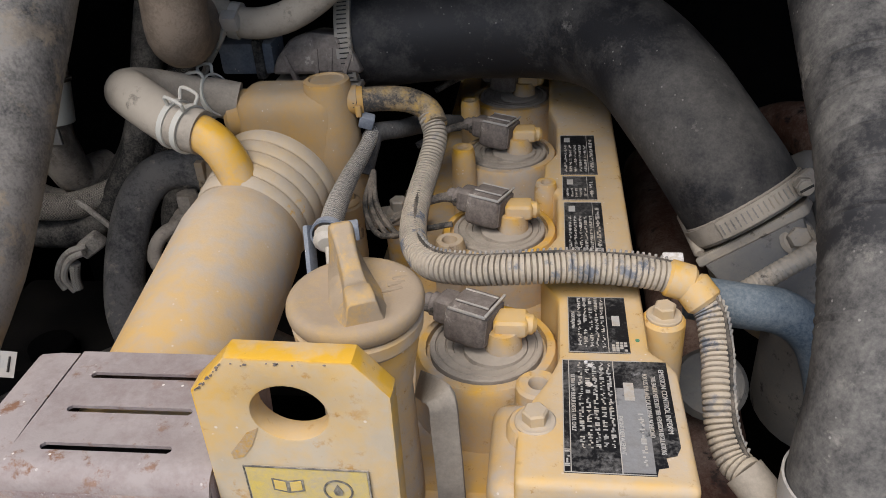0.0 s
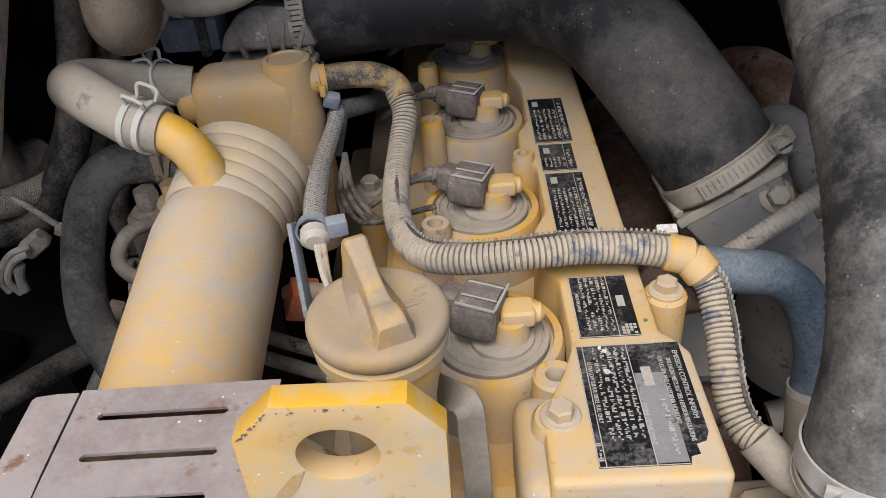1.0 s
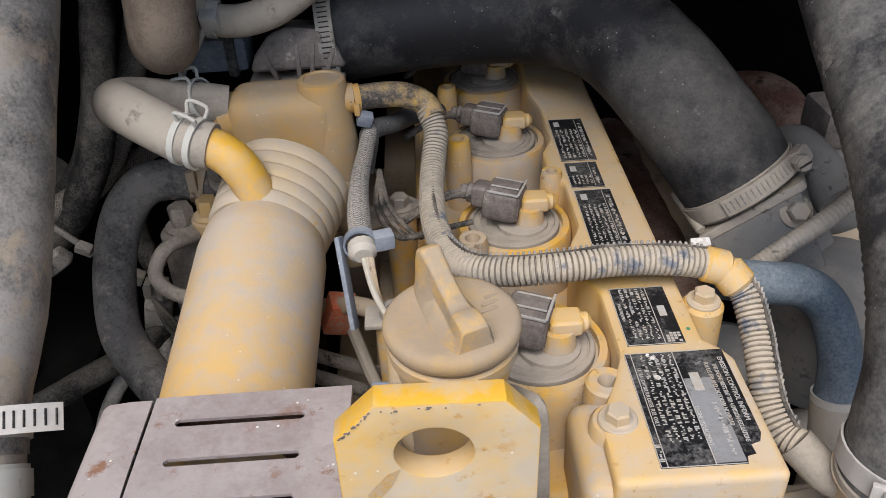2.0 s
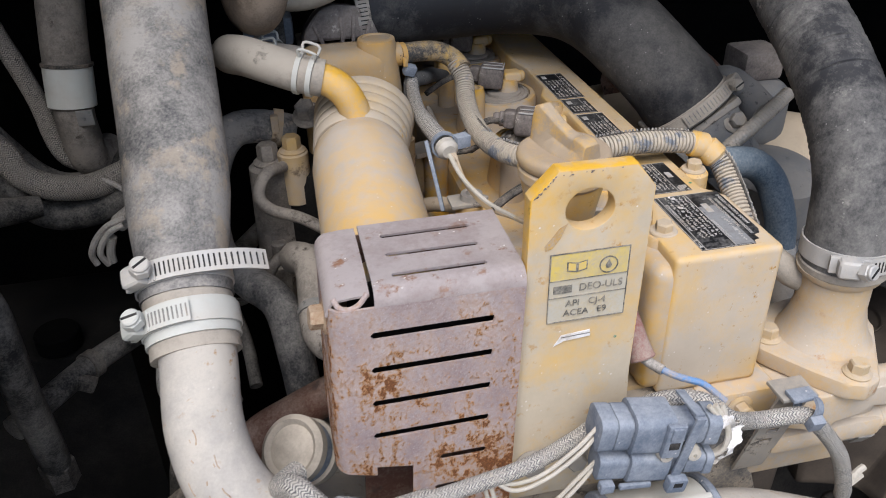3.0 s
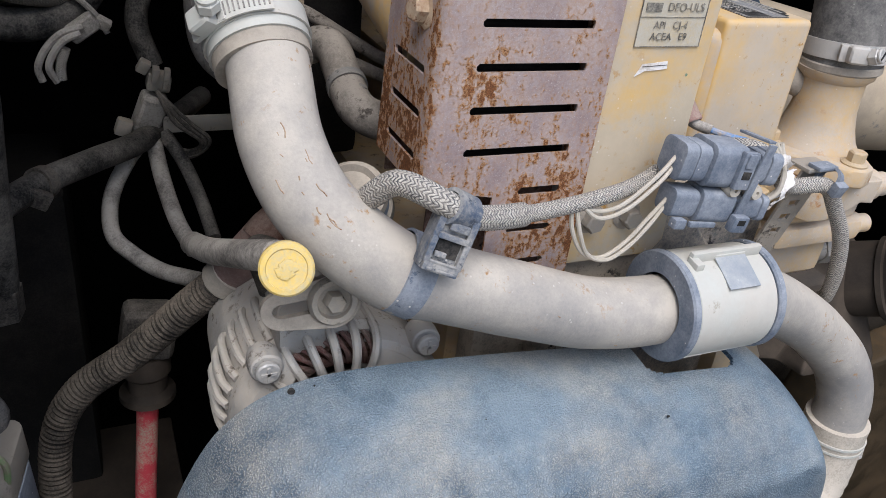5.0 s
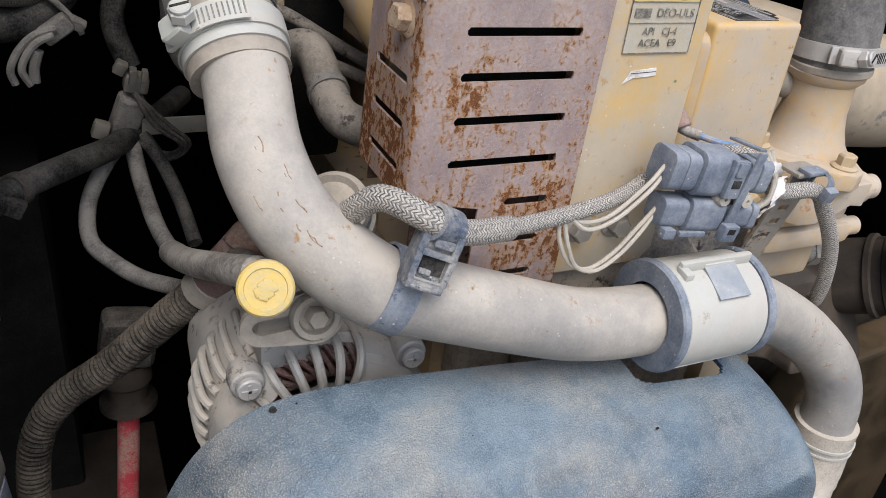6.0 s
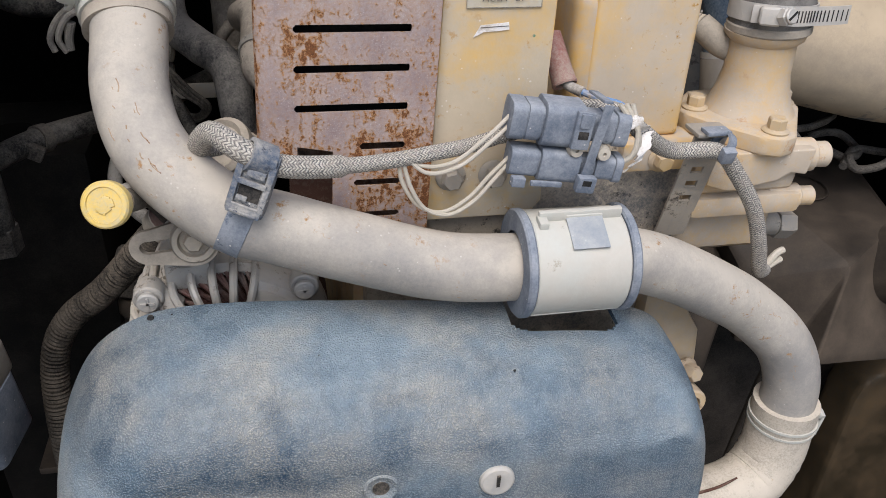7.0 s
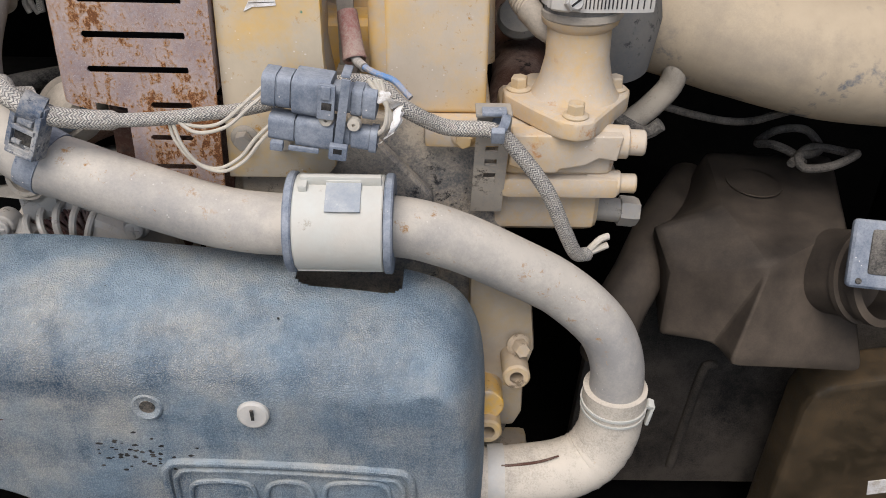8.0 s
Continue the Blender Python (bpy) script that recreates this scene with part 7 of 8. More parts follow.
for k in range(3):
    part("wire", tube([(-0.0680 + 0.002 * k, 0.460, 1.217), (-0.062 + 0.001 * k, 0.440, 1.205 - 0.002 * k), (-0.050, 0.420, 1.195 - 0.002 * k), (-0.035, 0.402, 1.190), (-0.022, 0.385, 1.188)], 0.0017, 8, 0.004), CAST if k else WIRE, loom)
    part("wire", tube([(-0.062, 0.56, 1.212), (-0.064 + 0.004 * k, 0.535, 1.200), (-0.052 + 0.006 * k, 0.515, 1.190), (-0.030, 0.510, 1.196), (-0.005, 0.512, 1.200)], 0.0018, 8, 0.004), WIRE_DARK, loom)
tabp = thing("ring_tab", (-0.056, 0.447, 1.18), "grey steel tab with a ring hole", "bracket")
part("tab", prism([(-0.010, -0.010), (0.012, -0.010), (0.020, 0.0), (0.012, 0.010), (-0.010, 0.008)], pose(-0.060, 0.450, 1.180), 0.003, 0.0008), BARE, tabp)
part("ring", lathe((-0.053, 0.450, 1.183), (0, 0, 1), [(0.0045, 0), (0.009, 0), (0.008, 0.004), (0.0045, 0.004), (0.0045, 0)], 22), BARE, tabp)
part("post", rod((-0.055, 0.450, 1.10), (-0.055, 0.450, 1.180), 0.010), YEL, tabp)
lugt = thing("bolted_lug", (-0.052, 0.583, 1.165), "grey steel lug bolted beside the wiring loom", "bracket")
part("lug", prism([(-0.026, -0.012), (0.012, -0.012), (0.018, 0.0), (0.012, 0.012), (-0.026, 0.010)], pose(-0.052, 0.583, 1.164, 0, 0, 20), 0.005, 0.0015), BARE, lugt)
part("bolt", hexhead((-0.052, 0.583, 1.169), (0, 0, 1), 0.013, 0.008), BARE, lugt)
part("post", rod((-0.052, 0.583, 1.09), (-0.052, 0.583, 1.164), 0.011), YEL, lugt)
clipb = thing("orange_plug", (-0.086, 0.493, 1.15), "small orange plastic plug beside the head", "connector")
part("plug", obox(pose(-0.091, 0.493, 1.150, 10, 20, 15), 0.018, 0.016, 0.024, 0.002), ORANGE, clipb)
part("wire", tube([(-0.084, 0.49, 1.14), (-0.07, 0.46, 1.12), (-0.05, 0.42, 1.11)], 0.004, 10), RUBBER_BEIGE, clipb)
fpipe = thing("fuel_pipe", (-0.07, 0.43, 1.15), "beige dusty steel pipe with a blue tie", "pipe")
part("pipe", tube([(-0.100, 0.500, 1.15), (-0.075, 0.480, 1.165), (-0.056, 0.458, 1.168), (-0.054, 0.435, 1.155), (-0.052, 0.415, 1.135), (-0.040, 0.400, 1.125), (-0.01, 0.395, 1.125)], 0.0058, 14, 0.004), CAST, fpipe)
part("pipe", tube([(-0.115, 0.42, 1.12), (-0.09, 0.40, 1.13), (-0.06, 0.39, 1.115), (-0.03, 0.38, 1.11)], 0.0065, 14, 0.004), CAST, fpipe)
part("tie", join(lathe((-0.0535, 0.425, 1.146), (0, -0.8, -0.6), [(0.0058, 0), (0.0075, 0), (0.0075, 0.004), (0.0058, 0.004)], 18), obox(pose(-0.064, 0.428, 1.145), 0.010, 0.006, 0.010, 0.001)), BLUETIE, fpipe, "blue cable tie")

# ---- left side of the bay ----
sh = thing("black_coolant_hose", (-0.21, 0.5, 1.15), "grey-scuffed black rubber coolant hose beside the cooler", "hose")
part("hose", tube([(-0.1720, 0.5861, 1.1921), (-0.1990, 0.5850, 1.2003), (-0.2213, 0.5782, 1.2012), (-0.2373, 0.5656, 1.1850), (-0.2462, 0.5476, 1.1532), (-0.2443, 0.5241, 1.1207), (-0.2234, 0.4971, 1.1077), (-0.2013, 0.4710, 1.0985), (-0.1941, 0.4491, 1.0637), (-0.188, 0.435, 1.00), (-0.175, 0.44, 0.93)], 0.0140, 24, 0.005), RUBBER_SCUFFED, sh)
part("clip", join(lathe((-0.190, 0.5855, 1.1980), (1, 0, -0.25), [(0.0142, 0), (0.0158, 0), (0.0158, 0.008), (0.0142, 0.008)], 26), obox(pose(-0.187, 0.571, 1.207), 0.006, 0.006, 0.014, 0.001)), CAST, sh)
pg = thing("gallery_casting", (-0.19, 0.56, 1.1), "dust-caked castings and bolts beside the cooler", "casting")
part("column", lathe((-0.196, 0.560, 1.06), (0, 0, 1), [(0.019, 0), (0.018, 0.07), (0.0165, 0.115), (0.012, 0.118), (0, 0.118)], 24), FILTERMETAL, pg)
part("bolt", hexhead((-0.196, 0.560, 1.178), (0, 0, 1), 0.017, 0.014), FILTERMETAL, pg)
part("bolt", hexhead((-0.160, 0.560, 1.215), (-0.2, -0.5, 0.8), 0.017, 0.012), FILTERMETAL, pg)
# Web coloured near-black in place of the shade in this gap.
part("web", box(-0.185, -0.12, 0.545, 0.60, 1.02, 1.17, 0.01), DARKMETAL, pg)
part("sensor", join(rod((-0.197, 0.539, 1.055), (-0.197, 0.539, 1.095), 0.013, 6), rod((-0.197, 0.539, 1.09), (-0.197, 0.539, 1.115), 0.0065)), FILTERMETAL, pg)
part("fuel_line", tube([(-0.07, 0.49, 1.10), (-0.12, 0.495, 1.120), (-0.148, 0.50, 1.135), (-0.175, 0.510, 1.150), (-0.198, 0.512, 1.160), (-0.206, 0.516, 1.172), (-0.198, 0.525, 1.185), (-0.185, 0.545, 1.18)], 0.0048, 12, 0.004), FILTERMETAL, pg)
part("fuel_line", tube([(-0.07, 0.48, 1.09), (-0.12, 0.487, 1.108), (-0.150, 0.492, 1.12), (-0.180, 0.500, 1.128), (-0.205, 0.505, 1.11), (-0.210, 0.51, 1.06)], 0.0048, 12, 0.004), FILTERMETAL, pg)
st = thing("cooler_union", (-0.175, 0.41, 1.14), "dusty pipe union behind the heat shield", "pipe union")
part("elbow", tube([(-0.1850, 0.478, 1.135), (-0.1790, 0.463, 1.1415), (-0.1740, 0.450, 1.1400), (-0.1745, 0.421, 1.1295), (-0.1735, 0.397, 1.1190), (-0.1600, 0.388, 1.1120), (-0.1350, 0.385, 1.108)], 0.0125, 22, 0.004, wobble=0.02), FILTERMETAL, st)
part("band", lathe((-0.1746, 0.4173, 1.1281), (-0.0151, -0.9375, -0.3478), [(0.0127, 0), (0.0137, 0), (0.0137, 0.006), (0.0127, 0.006)], 26), GREYCAST, st)
part("ear", obox(pose(*(-0.1706, 0.4014, 1.1274), 20, 20), 0.006, 0.004, 0.012, 0.001), GREYCAST, st)
pu = thing("idler_pulley", (-0.20, 0.3, 1.10), "round dusty idler with a blue-grey groove behind the pipe", "pulley")
part("wheel", lathe((-0.197, 0.322, 1.0890), (-0.45, -0.50, 0.74), [(0, -0.02), (0.0195, -0.02), (0.0215, -0.014), (0.0215, -0.008), (0.019, -0.006), (0.019, 0.002), (0.0215, 0.004), (0.0215, 0.010), (0.018, 0.013), (0.015, 0.010), (0.010, 0.012), (0, 0.012)], 36), RUBBER_BEIGE, pu)
part("groove", lathe((-0.197, 0.322, 1.0890), (-0.45, -0.50, 0.74), [(0.0192, -0.006), (0.0200, -0.005), (0.0200, 0.001), (0.0192, 0.002)], 36), BLUEPL, pu)

gh = thing("grey_drain_hose", (-0.37, 0.73, 1.1), "grey hose with a pale sleeve joint hanging in the bay", "hose")
part("hose", tube([(-0.336, 0.705, 1.403), (-0.347, 0.690, 1.316), (-0.354, 0.680, 1.258), (-0.359, 0.670, 1.201), (-0.359, 0.672, 1.173), (-0.359, 0.685, 1.145), (-0.347, 0.715, 1.139)], 0.0170, 26, 0.005), FILTERMETAL, gh)
part("sleeve", lathe((-0.359, 0.670, 1.203), (0.086, 0.172, 0.981), [(0.0172, 0), (0.0205, 0), (0.0205, 0.034), (0.0180, 0.036)], 32), CREAM, gh)
part("seam", lathe((-0.356, 0.676, 1.236), (0.086, 0.172, 0.981), [(0.0172, 0), (0.0215, 0.0005), (0.0215, 0.003), (0.0172, 0.0035)], 32), WIRE_DARK, gh)
part("upper_hose", tube([(-0.356, 0.677, 1.238), (-0.354, 0.680, 1.258), (-0.347, 0.690, 1.316), (-0.336, 0.705, 1.403)], 0.0195, 26, 0.006), FILTERMETAL, gh)
part("tab", obox(pose(-0.347, 0.652, 1.197), 0.014, 0.003, 0.014, 0.001), GREYCAST, gh)
lo = thing("left_loom", (-0.4, 0.64, 1.08), "thick dark braided looms and hoses bundled with ties", "wiring loom")
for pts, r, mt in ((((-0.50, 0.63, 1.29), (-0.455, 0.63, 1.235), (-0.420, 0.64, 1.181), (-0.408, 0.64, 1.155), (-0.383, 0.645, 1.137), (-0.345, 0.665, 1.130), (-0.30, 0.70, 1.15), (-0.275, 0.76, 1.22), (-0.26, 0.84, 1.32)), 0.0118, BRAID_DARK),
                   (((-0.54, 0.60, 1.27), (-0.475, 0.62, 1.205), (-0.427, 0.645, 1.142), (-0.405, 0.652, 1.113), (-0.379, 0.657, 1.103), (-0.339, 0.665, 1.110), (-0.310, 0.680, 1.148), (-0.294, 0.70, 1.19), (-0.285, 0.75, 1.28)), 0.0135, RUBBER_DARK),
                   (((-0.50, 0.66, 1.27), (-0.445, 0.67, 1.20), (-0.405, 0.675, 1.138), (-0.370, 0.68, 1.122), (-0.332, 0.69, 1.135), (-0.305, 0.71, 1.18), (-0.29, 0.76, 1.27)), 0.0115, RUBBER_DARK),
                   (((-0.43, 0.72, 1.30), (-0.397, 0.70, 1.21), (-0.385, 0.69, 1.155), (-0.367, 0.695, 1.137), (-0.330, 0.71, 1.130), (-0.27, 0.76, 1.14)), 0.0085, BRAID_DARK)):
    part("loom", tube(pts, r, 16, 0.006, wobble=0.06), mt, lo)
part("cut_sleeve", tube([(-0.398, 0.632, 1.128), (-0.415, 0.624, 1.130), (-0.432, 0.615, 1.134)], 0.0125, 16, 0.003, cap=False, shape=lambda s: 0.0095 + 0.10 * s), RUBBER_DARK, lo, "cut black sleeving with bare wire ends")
part("tie", tube([(-0.348, 0.655, 1.136), (-0.335, 0.650, 1.130), (-0.322, 0.648, 1.118), (-0.315, 0.650, 1.107), (-0.311, 0.650, 1.098)], 0.0026, 8, 0.003), WIRE_DUSTY, lo)
part("tie_head", obox(pose(-0.314, 0.648, 1.107, 20, 30), 0.013, 0.009, 0.009, 0.002), WIRE_DUSTY, lo)
part("tie_clip", obox(pose(-0.330, 0.630, 1.108, 10, -35), 0.026, 0.012, 0.015, 0.004, 3), WIRE_DUSTY, lo)
part("tie_tail", tube([(-0.330, 0.624, 1.110), (-0.345, 0.622, 1.106), (-0.358, 0.622, 1.094), (-0.366, 0.623, 1.078), (-0.364, 0.624, 1.066)], 0.0030, 8, 0.003), WIRE_DUSTY, lo)
part("tie_tail", tube([(-0.332, 0.620, 1.106), (-0.344, 0.619, 1.101), (-0.353, 0.619, 1.091), (-0.358, 0.620, 1.078), (-0.353, 0.621, 1.066)], 0.0030, 8, 0.003), WIRE_DUSTY, lo)
part("frayed_end", tube([(-0.345, 0.622, 1.094), (-0.349, 0.622, 1.080), (-0.350, 0.622, 1.068)], 0.0045, 10, 0.002, wobble=0.3), BRAID, lo)
lh = thing("bay_hoses", (-0.42, 0.5, 1.0), "dark rubber hoses and fittings in the shade of the bay", "hose")
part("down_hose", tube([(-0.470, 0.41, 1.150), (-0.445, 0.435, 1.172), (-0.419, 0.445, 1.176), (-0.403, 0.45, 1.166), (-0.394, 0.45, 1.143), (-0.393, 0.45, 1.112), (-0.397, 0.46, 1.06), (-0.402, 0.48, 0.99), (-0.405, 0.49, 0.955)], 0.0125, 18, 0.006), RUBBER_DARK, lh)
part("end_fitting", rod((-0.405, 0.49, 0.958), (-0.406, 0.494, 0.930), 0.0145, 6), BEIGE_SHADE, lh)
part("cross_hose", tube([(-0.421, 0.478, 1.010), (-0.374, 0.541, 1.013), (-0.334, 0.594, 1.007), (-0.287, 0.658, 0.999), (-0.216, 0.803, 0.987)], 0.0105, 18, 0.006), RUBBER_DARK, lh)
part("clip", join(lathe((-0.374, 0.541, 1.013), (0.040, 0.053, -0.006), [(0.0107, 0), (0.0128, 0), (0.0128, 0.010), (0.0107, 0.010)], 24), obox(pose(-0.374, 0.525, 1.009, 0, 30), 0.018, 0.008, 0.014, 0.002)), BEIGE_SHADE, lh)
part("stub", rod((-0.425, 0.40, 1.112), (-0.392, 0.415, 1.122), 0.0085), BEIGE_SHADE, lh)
bx = thing("dark_box", (-0.44, 0.72, 0.8), "dark metal box low in the bay", "box")
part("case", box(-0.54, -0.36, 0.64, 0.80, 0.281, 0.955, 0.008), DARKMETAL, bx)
part("cap", rod((-0.43, 0.66, 0.955), (-0.43, 0.66, 0.975), 0.022), BLACK, bx)
part("plate", box(-0.46, -0.28, 0.55, 0.72, 0.60, 0.61, 0.003), TANKBLACK, bx)

wl = thing("hanging_wires", (-0.29, 0.62, 1.0), "grey taped wires hanging from a clipped plug", "wires")
part("node", obox(pose(-0.282, 0.672, 1.015, 20, 15, 10), 0.024, 0.02, 0.050, 0.006, 3), WIRE_DUSTY, wl)
part("plug", join(obox(pose(-0.272, 0.662, 1.052, 10, 10), 0.021, 0.016, 0.016, 0.003), obox(pose(-0.275, 0.654, 1.060, 10, 10), 0.006, 0.010, 0.014, 0.001), obox(pose(-0.266, 0.653, 1.056, 10, 10), 0.005, 0.008, 0.020, 0.001), obox(pose(-0.284, 0.660, 1.066, 10, 30), 0.010, 0.010, 0.012, 0.002)), BARE, wl)
part("clip", obox(pose(-0.305, 0.660, 1.010, 0, 20), 0.014, 0.012, 0.016, 0.003), BARE, wl)
part("wire", tube([(-0.285, 0.665, 0.998), (-0.305, 0.640, 0.985), (-0.322, 0.610, 0.965), (-0.325, 0.580, 0.945), (-0.312, 0.560, 0.935), (-0.292, 0.535, 0.930), (-0.272, 0.500, 0.940), (-0.250, 0.45, 0.96)], 0.0070, 12, 0.005), WIRE_DUSTY, wl)
part("wire", tube([(-0.280, 0.665, 0.995), (-0.277, 0.630, 0.970), (-0.270, 0.590, 0.945), (-0.260, 0.560, 0.930)], 0.0075, 12, 0.005), WIRE_DUSTY, wl)
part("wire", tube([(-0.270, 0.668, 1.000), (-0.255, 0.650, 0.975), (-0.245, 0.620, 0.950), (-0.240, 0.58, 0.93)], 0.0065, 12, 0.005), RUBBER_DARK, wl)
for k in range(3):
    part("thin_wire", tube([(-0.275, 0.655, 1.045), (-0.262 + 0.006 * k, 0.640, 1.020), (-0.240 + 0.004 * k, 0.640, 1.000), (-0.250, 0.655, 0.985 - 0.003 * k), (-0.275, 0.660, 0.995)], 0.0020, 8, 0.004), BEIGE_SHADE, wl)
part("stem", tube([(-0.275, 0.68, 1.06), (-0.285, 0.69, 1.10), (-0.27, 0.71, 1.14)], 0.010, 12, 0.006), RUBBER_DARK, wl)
fc = thing("fixing_strip", (-0.2, 0.67, 1.0), "grey perforated fixing strip in the bay", "bracket")
part("strip", box(-0.27, -0.15, 0.665, 0.668, 1.000, 1.016, 0.001), BARE, fc)

ch = thing("corrugated_hose", (-0.33, 0.4, 0.95), "dark corrugated cable hose leading to the alternator", "conduit")
part("hose", tube([(-0.2375, 0.3958, 1.0243), (-0.2548, 0.4084, 0.9966), (-0.2805, 0.4289, 0.9609), (-0.3212, 0.4518, 0.9094), (-0.3611, 0.4687, 0.8691), (-0.3824, 0.4718, 0.8282), (-0.3909, 0.4664, 0.7638), (-0.3942, 0.4618, 0.6687)], 0.0128, 20, 0.0012, shape=ribbed(0.0128, 0.0045, 0.0018)),
     surface("dark_dusted_conduit", (0.020, 0.018, 0.016), dust=0.34, up=0.50, scale=20, dustcol=(0.140, 0.118, 0.094), spec=0.12), ch)
part("collar", tube([(-0.236, 0.394, 1.028), (-0.247, 0.402, 1.010), (-0.255, 0.409, 0.997)], 0.0150, 20, 0.003), surface("pink_brown_sleeve", (0.17, 0.105, 0.090), dust=0.45, up=0.2, rough=0.7, scale=20, dustcol=(0.26, 0.20, 0.175)), ch)
part("end_ring", lathe((-0.2548, 0.4084, 0.9966), (-0.5, 0.38, -0.78), [(0.0145, -0.004), (0.0158, -0.003), (0.0158, 0.010), (0.0140, 0.012)], 26), RUBBER_BEIGE, ch)
part("pipe", tube([(-0.2375, 0.3958, 1.026), (-0.225, 0.400, 1.036), (-0.20, 0.405, 1.045), (-0.17, 0.41, 1.055)], 0.0145, 20, 0.005), RUSTY, ch)
rb = thing("battery_cable", (-0.31, 0.5, 0.8), "red battery cable with a dark terminal boot", "cable")
part("cable", tube([(-0.311, 0.521, 0.814), (-0.316, 0.515, 0.76), (-0.322, 0.505, 0.70), (-0.326, 0.50, 0.62), (-0.33, 0.50, 0.5)], 0.0095, 16, 0.006), REDCABLE, rb)
part("boot", lathe((-0.3110, 0.521, 0.809), (0.02, 0.03, 1), [(0.009, 0), (0.024, 0.002), (0.024, 0.008), (0.017, 0.012), (0.0175, 0.026), (0.021, 0.030), (0.0205, 0.040), (0.016, 0.046), (0, 0.046)], 28), TANKBLACK, rb)
part("terminal", obox(pose(-0.306, 0.522, 0.880, 0, 10), 0.045, 0.030, 0.05, 0.010, 3), BEIGE_SHADE, rb)

# ---- fuel filter ----
ff = thing("fuel_filter", (-0.437, 0.312, 0.85), "dusty metal fuel filter head over a dark red scratched bowl", "fuel filter")
FC = Vector((-0.440, 0.318, 0))
part("head", lathe((FC.x, FC.y, 1.075), (0, 0, 1), [(0.040, 0), (0.0485, 0.003), (0.0495, 0.012), (0.0490, 0.050), (0.044, 0.062), (0.030, 0.068), (0, 0.070)], 48), FILTERMETAL, ff)
FA = Vector((0.12, 0, 1)).normalized()
LEAN = lambda z: Vector((FC.x + 0.12 * (z - 1.075), FC.y, z))
part("bowl", lathe(LEAN(0.86), FA, [(0, 0), (0.044, 0), (0.0455, 0.004), (0.0455, 0.214), (0, 0.214)], 48), BOWL, ff, "dark red scratched clear bowl")
part("seam", lathe(LEAN(0.86), FA, [(0.0452, 0.004), (0.0462, 0.004), (0.0462, 0.212), (0.0452, 0.212)], 3, 10, -110), FILTERMETAL, ff)
for z0, z1 in ((0.990, 1.028), (0.943, 0.983)):
    part("bowl_mark", lathe(LEAN(z0), FA, [(0.0456, 0), (0.0459, 0), (0.0459, z1 - z0), (0.0456, z1 - z0)], 8, 40, -158), SCUFFED_INK, ff)
    part("bowl_field", lathe(LEAN(z0 + 0.002), FA, [(0.0459, 0), (0.0461, 0), (0.0461, z1 - z0 - 0.004), (0.0459, z1 - z0 - 0.004)], 8, 36, -156), BOWL, ff)
    part("bowl_bar", lathe(LEAN((z0 + z1) / 2 - 0.004), FA, [(0.0461, 0), (0.0463, 0), (0.0463, 0.009), (0.0461, 0.009)], 6, 20, -147), SCUFFED_INK, ff)
part("fitting", join(lathe((-0.412, 0.335, 1.135), (0, 0, 1), [(0, 0), (0.017, 0), (0.017, 0.012), (0.0145, 0.013), (0.0145, 0.030), (0.0165, 0.031), (0.0165, 0.040), (0, 0.040)], 24), lathe((-0.412, 0.335, 1.142), (0, 0, 1), [(0.0195, 0), (0.0195, 0.010)], 6)), FILTERMETAL, ff)
part("elbow_block", box(-0.431, -0.396, 0.318, 0.352, 1.175, 1.208, 0.003), FILTERMETAL, ff)
part("hose_end", tube([(-0.414, 0.335, 1.200), (-0.415, 0.345, 1.225), (-0.420, 0.37, 1.25), (-0.44, 0.42, 1.26)], 0.0135, 18, 0.005), FILTERMETAL, ff)
part("clamp", lathe((-0.414, 0.338, 1.213), (0, 0.3, 1), [(0.0138, 0), (0.0152, 0), (0.0152, 0.008), (0.0138, 0.008)], 26), STEEL, ff)
part("knob", rod((-0.470, 0.285, 1.11), (-0.474, 0.262, 1.11), 0.014), FILTERMETAL, ff)
lower_plug = part("drain_plug", prism(rounded(0.052, 0.062, 0.010), pose(-0.425, 0.395, 0.800, 8, 0, -12), 0.062, 0.003), BLUEPL, ff, "blue-grey plug below the bowl")
part("plug_cap", prism(rounded(0.049, 0.058, 0.010), pose(-0.4245, 0.394, 0.8625, 8, 0, -12), 0.030, 0.005), RUBBER_BEIGE, lower_plug, "pale dusty cap")
for k in range(4):
    part("cap_rib", obox(pose(-0.4395 + 0.0105 * k, 0.3625 - 0.0022 * k, 0.8720, 8, 0, -12), 0.0030, 0.0040, 0.0150, 0.001), RUBBER_BEIGE, lower_plug)
part("lead", tube([(-0.424, 0.405, 0.885), (-0.412, 0.412, 0.905), (-0.430, 0.405, 0.935), (-0.455, 0.395, 0.965)], 0.0085, 14, 0.004), RUBBER_SCUFFED, lower_plug)
letters("raised_word", "FUEL", Matrix.Translation(LEAN(0.990) + Vector((math.cos(radians(-44)), math.sin(radians(-44)), 0)) * 0.0463) @ Matrix(((math.sin(radians(44)), 0, math.cos(radians(44))), (math.cos(radians(44)), 0, -math.sin(radians(44))), (0, 1, 0))).to_4x4(), 0.0048, SCUFFED_INK, ff)
part("thin_wire", tube([(-0.412, 0.345, 0.935), (-0.404, 0.355, 0.91), (-0.407, 0.37, 0.878)], 0.0022, 8, 0.004), surface("green_wire", (0.25, 0.40, 0.16), dust=0.4, scale=60), ff)

# ---- coolant tank ----
ct = thing("coolant_tank", (-0.46, 0.33, 1.26), "white plastic coolant tank with print on its side", "tank")
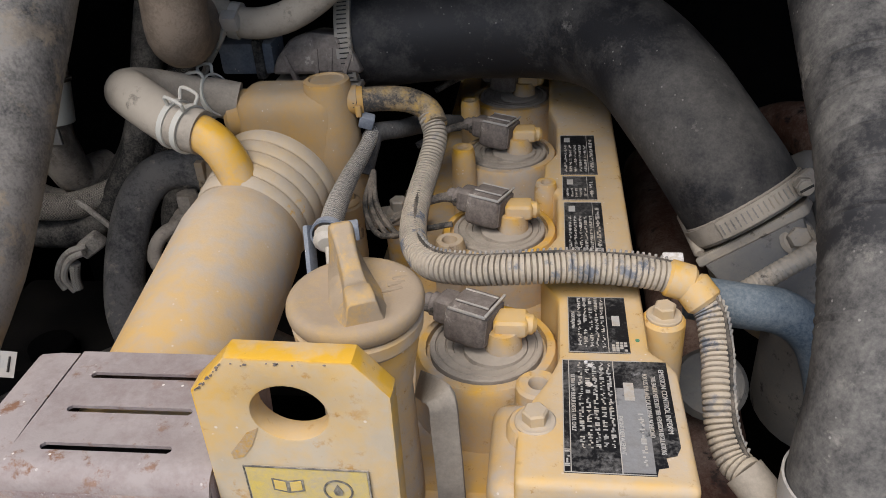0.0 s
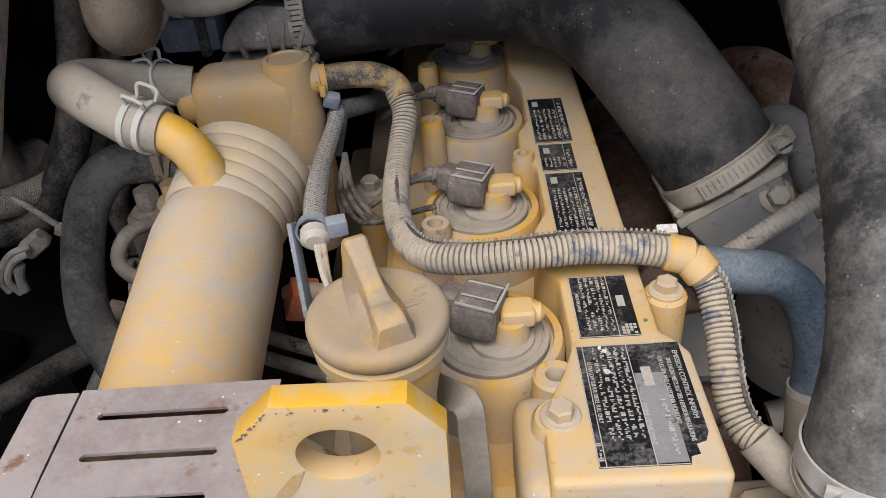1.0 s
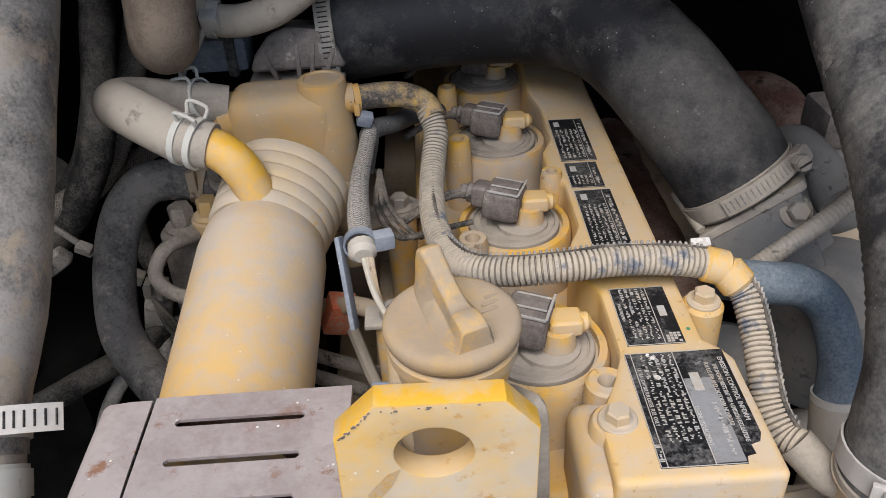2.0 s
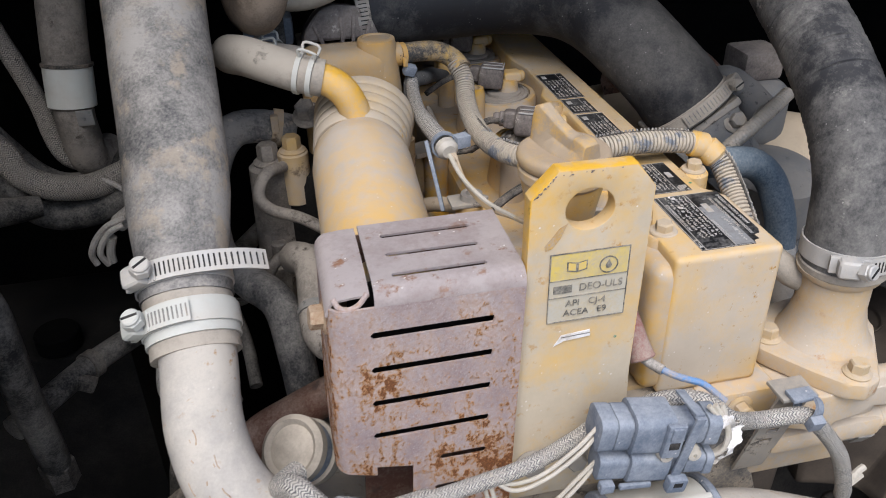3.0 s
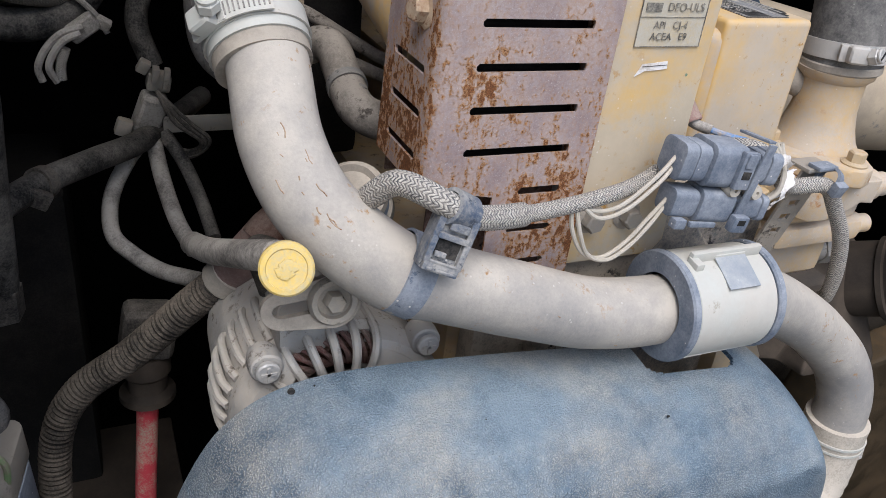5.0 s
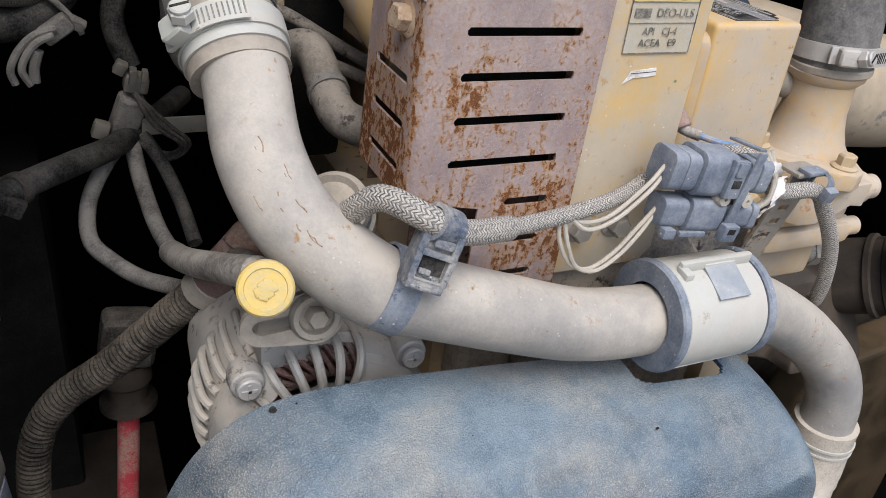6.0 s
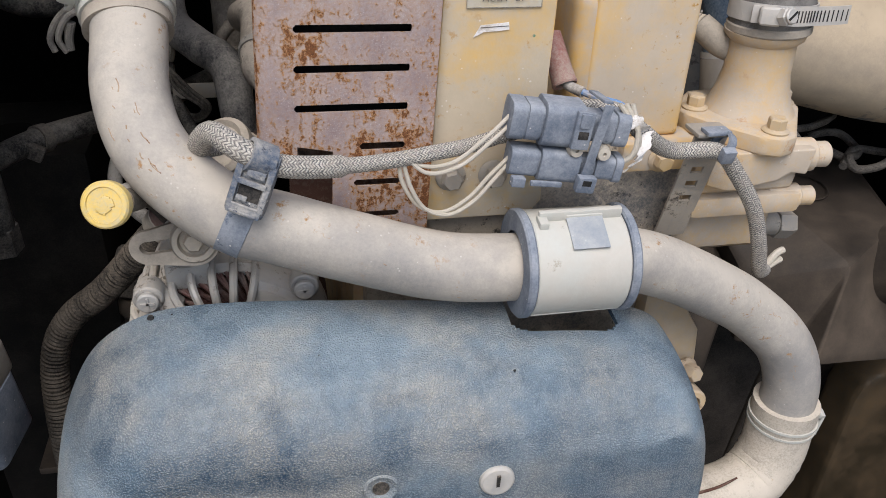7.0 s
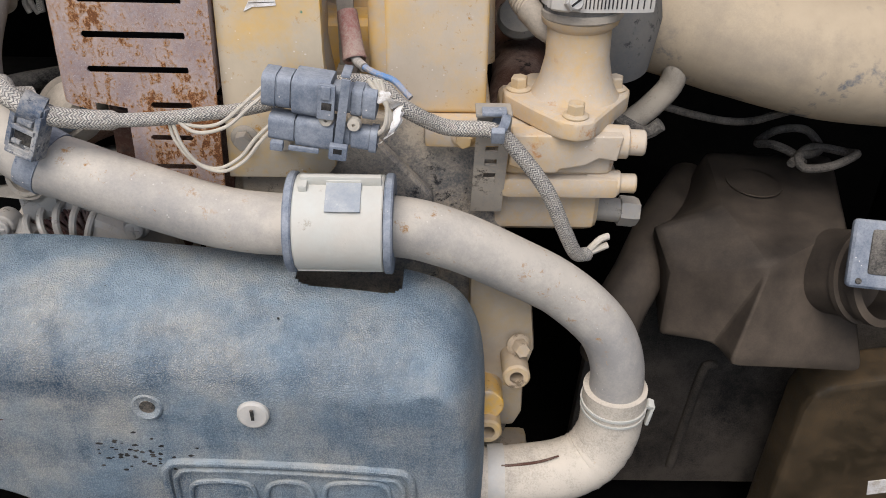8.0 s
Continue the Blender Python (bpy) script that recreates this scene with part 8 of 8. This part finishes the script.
tank_edge, _ = spline([(-0.395, 1.232, 0), (-0.376, 1.240, 0), (-0.360, 1.262, 0), (-0.345, 1.289, 0), (-0.331, 1.318, 0), (-0.322, 1.36, 0), (-0.318, 1.42, 0)], 0.008)
part("tank", prism([(-0.60, 1.232)] + [(p[0], p[1]) for p in tank_edge] + [(-0.60, 1.42)], pose(0, 0.40, 0, 90), 0.105, 0.022, 5), WHITE, ct)
for x, z, w, h, tilt in ((-0.405, 1.305, 0.009, 0.013, 62), (-0.398, 1.293, 0.009, 0.013, 62), (-0.390, 1.281, 0.009, 0.012, 62), (-0.393, 1.318, 0.008, 0.012, 62), (-0.386, 1.305, 0.008, 0.011, 62)):
    part("print", obox(pose(x, 0.2946, z, 0, tilt), w, 0.0006, h * 0.35, 0), WIRE_DARK, ct)
part("rule", obox(pose(-0.378, 0.2946, 1.298, 0, -40), 0.048, 0.0006, 0.002, 0), WIRE_DARK, ct)
part("red_mark", obox(pose(-0.379, 0.2946, 1.275, 0, 5), 0.0018, 0.0006, 0.05, 0), RUSTY, ct, "thin red-brown run of stain")

# ---- right side of the bay ----
ah = thing("charge_air_hose", (0.45, 0.5, 1.05), "wide beige dust-covered air hose with dark rubbed patches", "hose")
part("hose", tube([(0.225, 0.86, 1.03), (0.228, 0.74, 1.060), (0.250, 0.645, 1.084), (0.305, 0.580, 1.092), (0.390, 0.545, 1.077), (0.48, 0.535, 1.060), (0.60, 0.540, 1.052), (0.75, 0.55, 1.045), (0.96, 0.57, 1.04)], 0.064, 48, 0.010, wobble=0.01),
     surface("beige_dust_on_rubber", (0.12, 0.12, 0.13), dust=0.92, up=0.2, rough=0.7, scale=9, mid=0.10, fineamp=0.06, bump=0.25, dustcol=(0.44, 0.36, 0.26), cover=0.12, swing=0.16, over=((0.15, 0.155, 0.16), 0.40, 16)), ah)
tb = thing("black_air_box", (0.45, 0.5, 0.8), "black moulded air box with dusty sloping faces", "air box")
def faceted(points, faces):
    """A closed moulding of soft-edged faces, to be rounded by its modifier."""
    bm = bmesh.new()
    vs = [bm.verts.new(p) for p in points]
    for f in faces:
        bm.faces.new([vs[i] for i in f])
    bmesh.ops.recalc_face_normals(bm, faces=bm.faces)
    crease = bm.edges.layers.float.new("crease_edge")
    for e in bm.edges:
        e[crease] = 0.62
    return bm


air_body = part("body", faceted([(0.3167, 0.530, 0.866), (0.3318, 0.490, 0.8295), (0.3285, 0.475, 0.7515), (0.3820, 0.450, 0.7642), (0.3908, 0.415, 0.7592), (0.5497, 0.430, 0.7345), (0.4174, 0.440, 0.8734), (0.3898, 0.530, 0.8938), (0.4025, 0.660, 0.8973),
                      (0.5157, 0.500, 0.8866), (0.5618, 0.660, 0.8960), (0.36, 0.66, 0.75), (0.60, 0.66, 0.72)],
                     [(0, 1, 6, 7), (1, 2, 3, 6), (3, 4, 6), (6, 4, 5, 9), (7, 6, 9, 10, 8), (0, 7, 8, 11), (0, 11, 2, 1), (2, 11, 12, 5, 4, 3), (9, 5, 12, 10), (8, 10, 12, 11)]), TANKBLACK, tb)
soft = air_body.modifiers.new("soft", "SUBSURF")
soft.levels = soft.render_levels = 4
part("round_mark", lathe((0.4394, 0.580, 0.8945), (0.02, -0.05, 0.99), [(0.0295, 0), (0.0315, 0), (0.0315, 0.0012), (0.0295, 0.0012)], 32), TANKBLACK, tb)
part("port", lathe((0.515, 0.455, 0.855), (0.42, -0.80, 0.42), [(0.046, -0.05), (0.046, 0.006), (0.051, 0.008), (0.051, 0.014), (0.047, 0.016), (0.047, 0.026), (0.050, 0.028), (0.050, 0.036), (0.042, 0.038), (0.042, 0.0), (0, 0.0)], 44), TANKBLACK, tb)
part("rear_duct", tube([(0.40, 0.68, 0.840), (0.352, 0.605, 0.825), (0.3120, 0.535, 0.7950), (0.2900, 0.510, 0.7650), (0.278, 0.50, 0.70)], 0.030, 28, 0.008), TANKBLACK, tb)
lp = thing("bay_partition", (0.5, 0.5, 0.6), "dark sloping panel with a pressed groove below the air box", "panel")
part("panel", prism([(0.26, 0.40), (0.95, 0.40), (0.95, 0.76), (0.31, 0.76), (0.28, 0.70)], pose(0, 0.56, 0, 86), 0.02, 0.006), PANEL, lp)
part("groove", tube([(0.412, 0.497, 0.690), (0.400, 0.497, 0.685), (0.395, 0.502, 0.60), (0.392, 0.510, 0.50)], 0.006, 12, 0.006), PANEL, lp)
fr = thing("frame_rail", (0.62, 0.45, 0.4), "brown dusted steel rail low in the bay with a pale sticker", "rail")
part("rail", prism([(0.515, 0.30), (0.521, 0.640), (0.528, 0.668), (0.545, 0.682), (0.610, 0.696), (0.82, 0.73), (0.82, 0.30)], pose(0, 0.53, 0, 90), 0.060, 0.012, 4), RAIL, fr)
part("sticker", obox(pose(0.658, 0.4695, 0.512, 0, -12), 0.040, 0.0008, 0.026, 0), WHITEPAPER, fr)
sn = thing("sensor_plug", (0.55, 0.43, 0.86), "grey sensor plug with a square black socket", "sensor")
SMX = aim(Vector((0.514, 0.400, 0.9130)), (-0.15, -0.85, 0.45), 90)
part("plate", obox(SMX, 0.066, 0.088, 0.012, 0.014, 3), BLUEPL, sn)
part("socket", obox(SMX @ Matrix.Translation((0.003, 0, 0.004)), 0.044, 0.056, 0.0090, 0.005), RUBBER_DARK, sn)
part("pin", rod(SMX @ Vector((0.003, 0, 0.008)), SMX @ Vector((0.003, 0, 0.014)), 0.008), BARE, sn)
for k in (-1, 1):
    part("screw", rod(SMX @ Vector((-0.026, 0.034 * k, 0.005)), SMX @ Vector((-0.026, 0.034 * k, 0.0075)), 0.003, 12), RUBBER_DARK, sn)
cw = thing("coiled_wire", (0.43, 0.5, 0.97), "coil of dusty wire lying on the air box", "wire")
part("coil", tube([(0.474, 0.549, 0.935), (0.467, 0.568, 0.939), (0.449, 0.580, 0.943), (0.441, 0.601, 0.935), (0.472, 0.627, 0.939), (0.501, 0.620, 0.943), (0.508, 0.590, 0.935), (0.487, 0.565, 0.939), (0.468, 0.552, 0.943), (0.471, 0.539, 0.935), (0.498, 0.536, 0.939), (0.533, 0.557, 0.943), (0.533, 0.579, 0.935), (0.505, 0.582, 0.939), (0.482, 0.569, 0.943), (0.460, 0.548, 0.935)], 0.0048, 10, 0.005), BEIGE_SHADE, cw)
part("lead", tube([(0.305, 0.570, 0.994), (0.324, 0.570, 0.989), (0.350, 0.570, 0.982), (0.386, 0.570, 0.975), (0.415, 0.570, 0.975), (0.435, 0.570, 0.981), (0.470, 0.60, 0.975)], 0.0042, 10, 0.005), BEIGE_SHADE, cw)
kp = thing("side_pipe", (0.25, 0.42, 1.0), "dusty bent metal pipe behind the coolant housing", "pipe")
part("pipe", tube([(0.303, 0.545, 1.077), (0.3108, 0.53, 1.0545), (0.3091, 0.53, 1.031), (0.2967, 0.53, 1.0127), (0.2818, 0.53, 0.9971), (0.263, 0.53, 0.984), (0.235, 0.53, 0.975)], 0.0125, 18, 0.005), RUBBER_BEIGE, kp)
part("black_lever", tube([(0.23, 0.40, 1.05), (0.25, 0.385, 1.045), (0.262, 0.38, 1.055)], 0.006, 10, 0.004), RUBBER_DARK, kp)
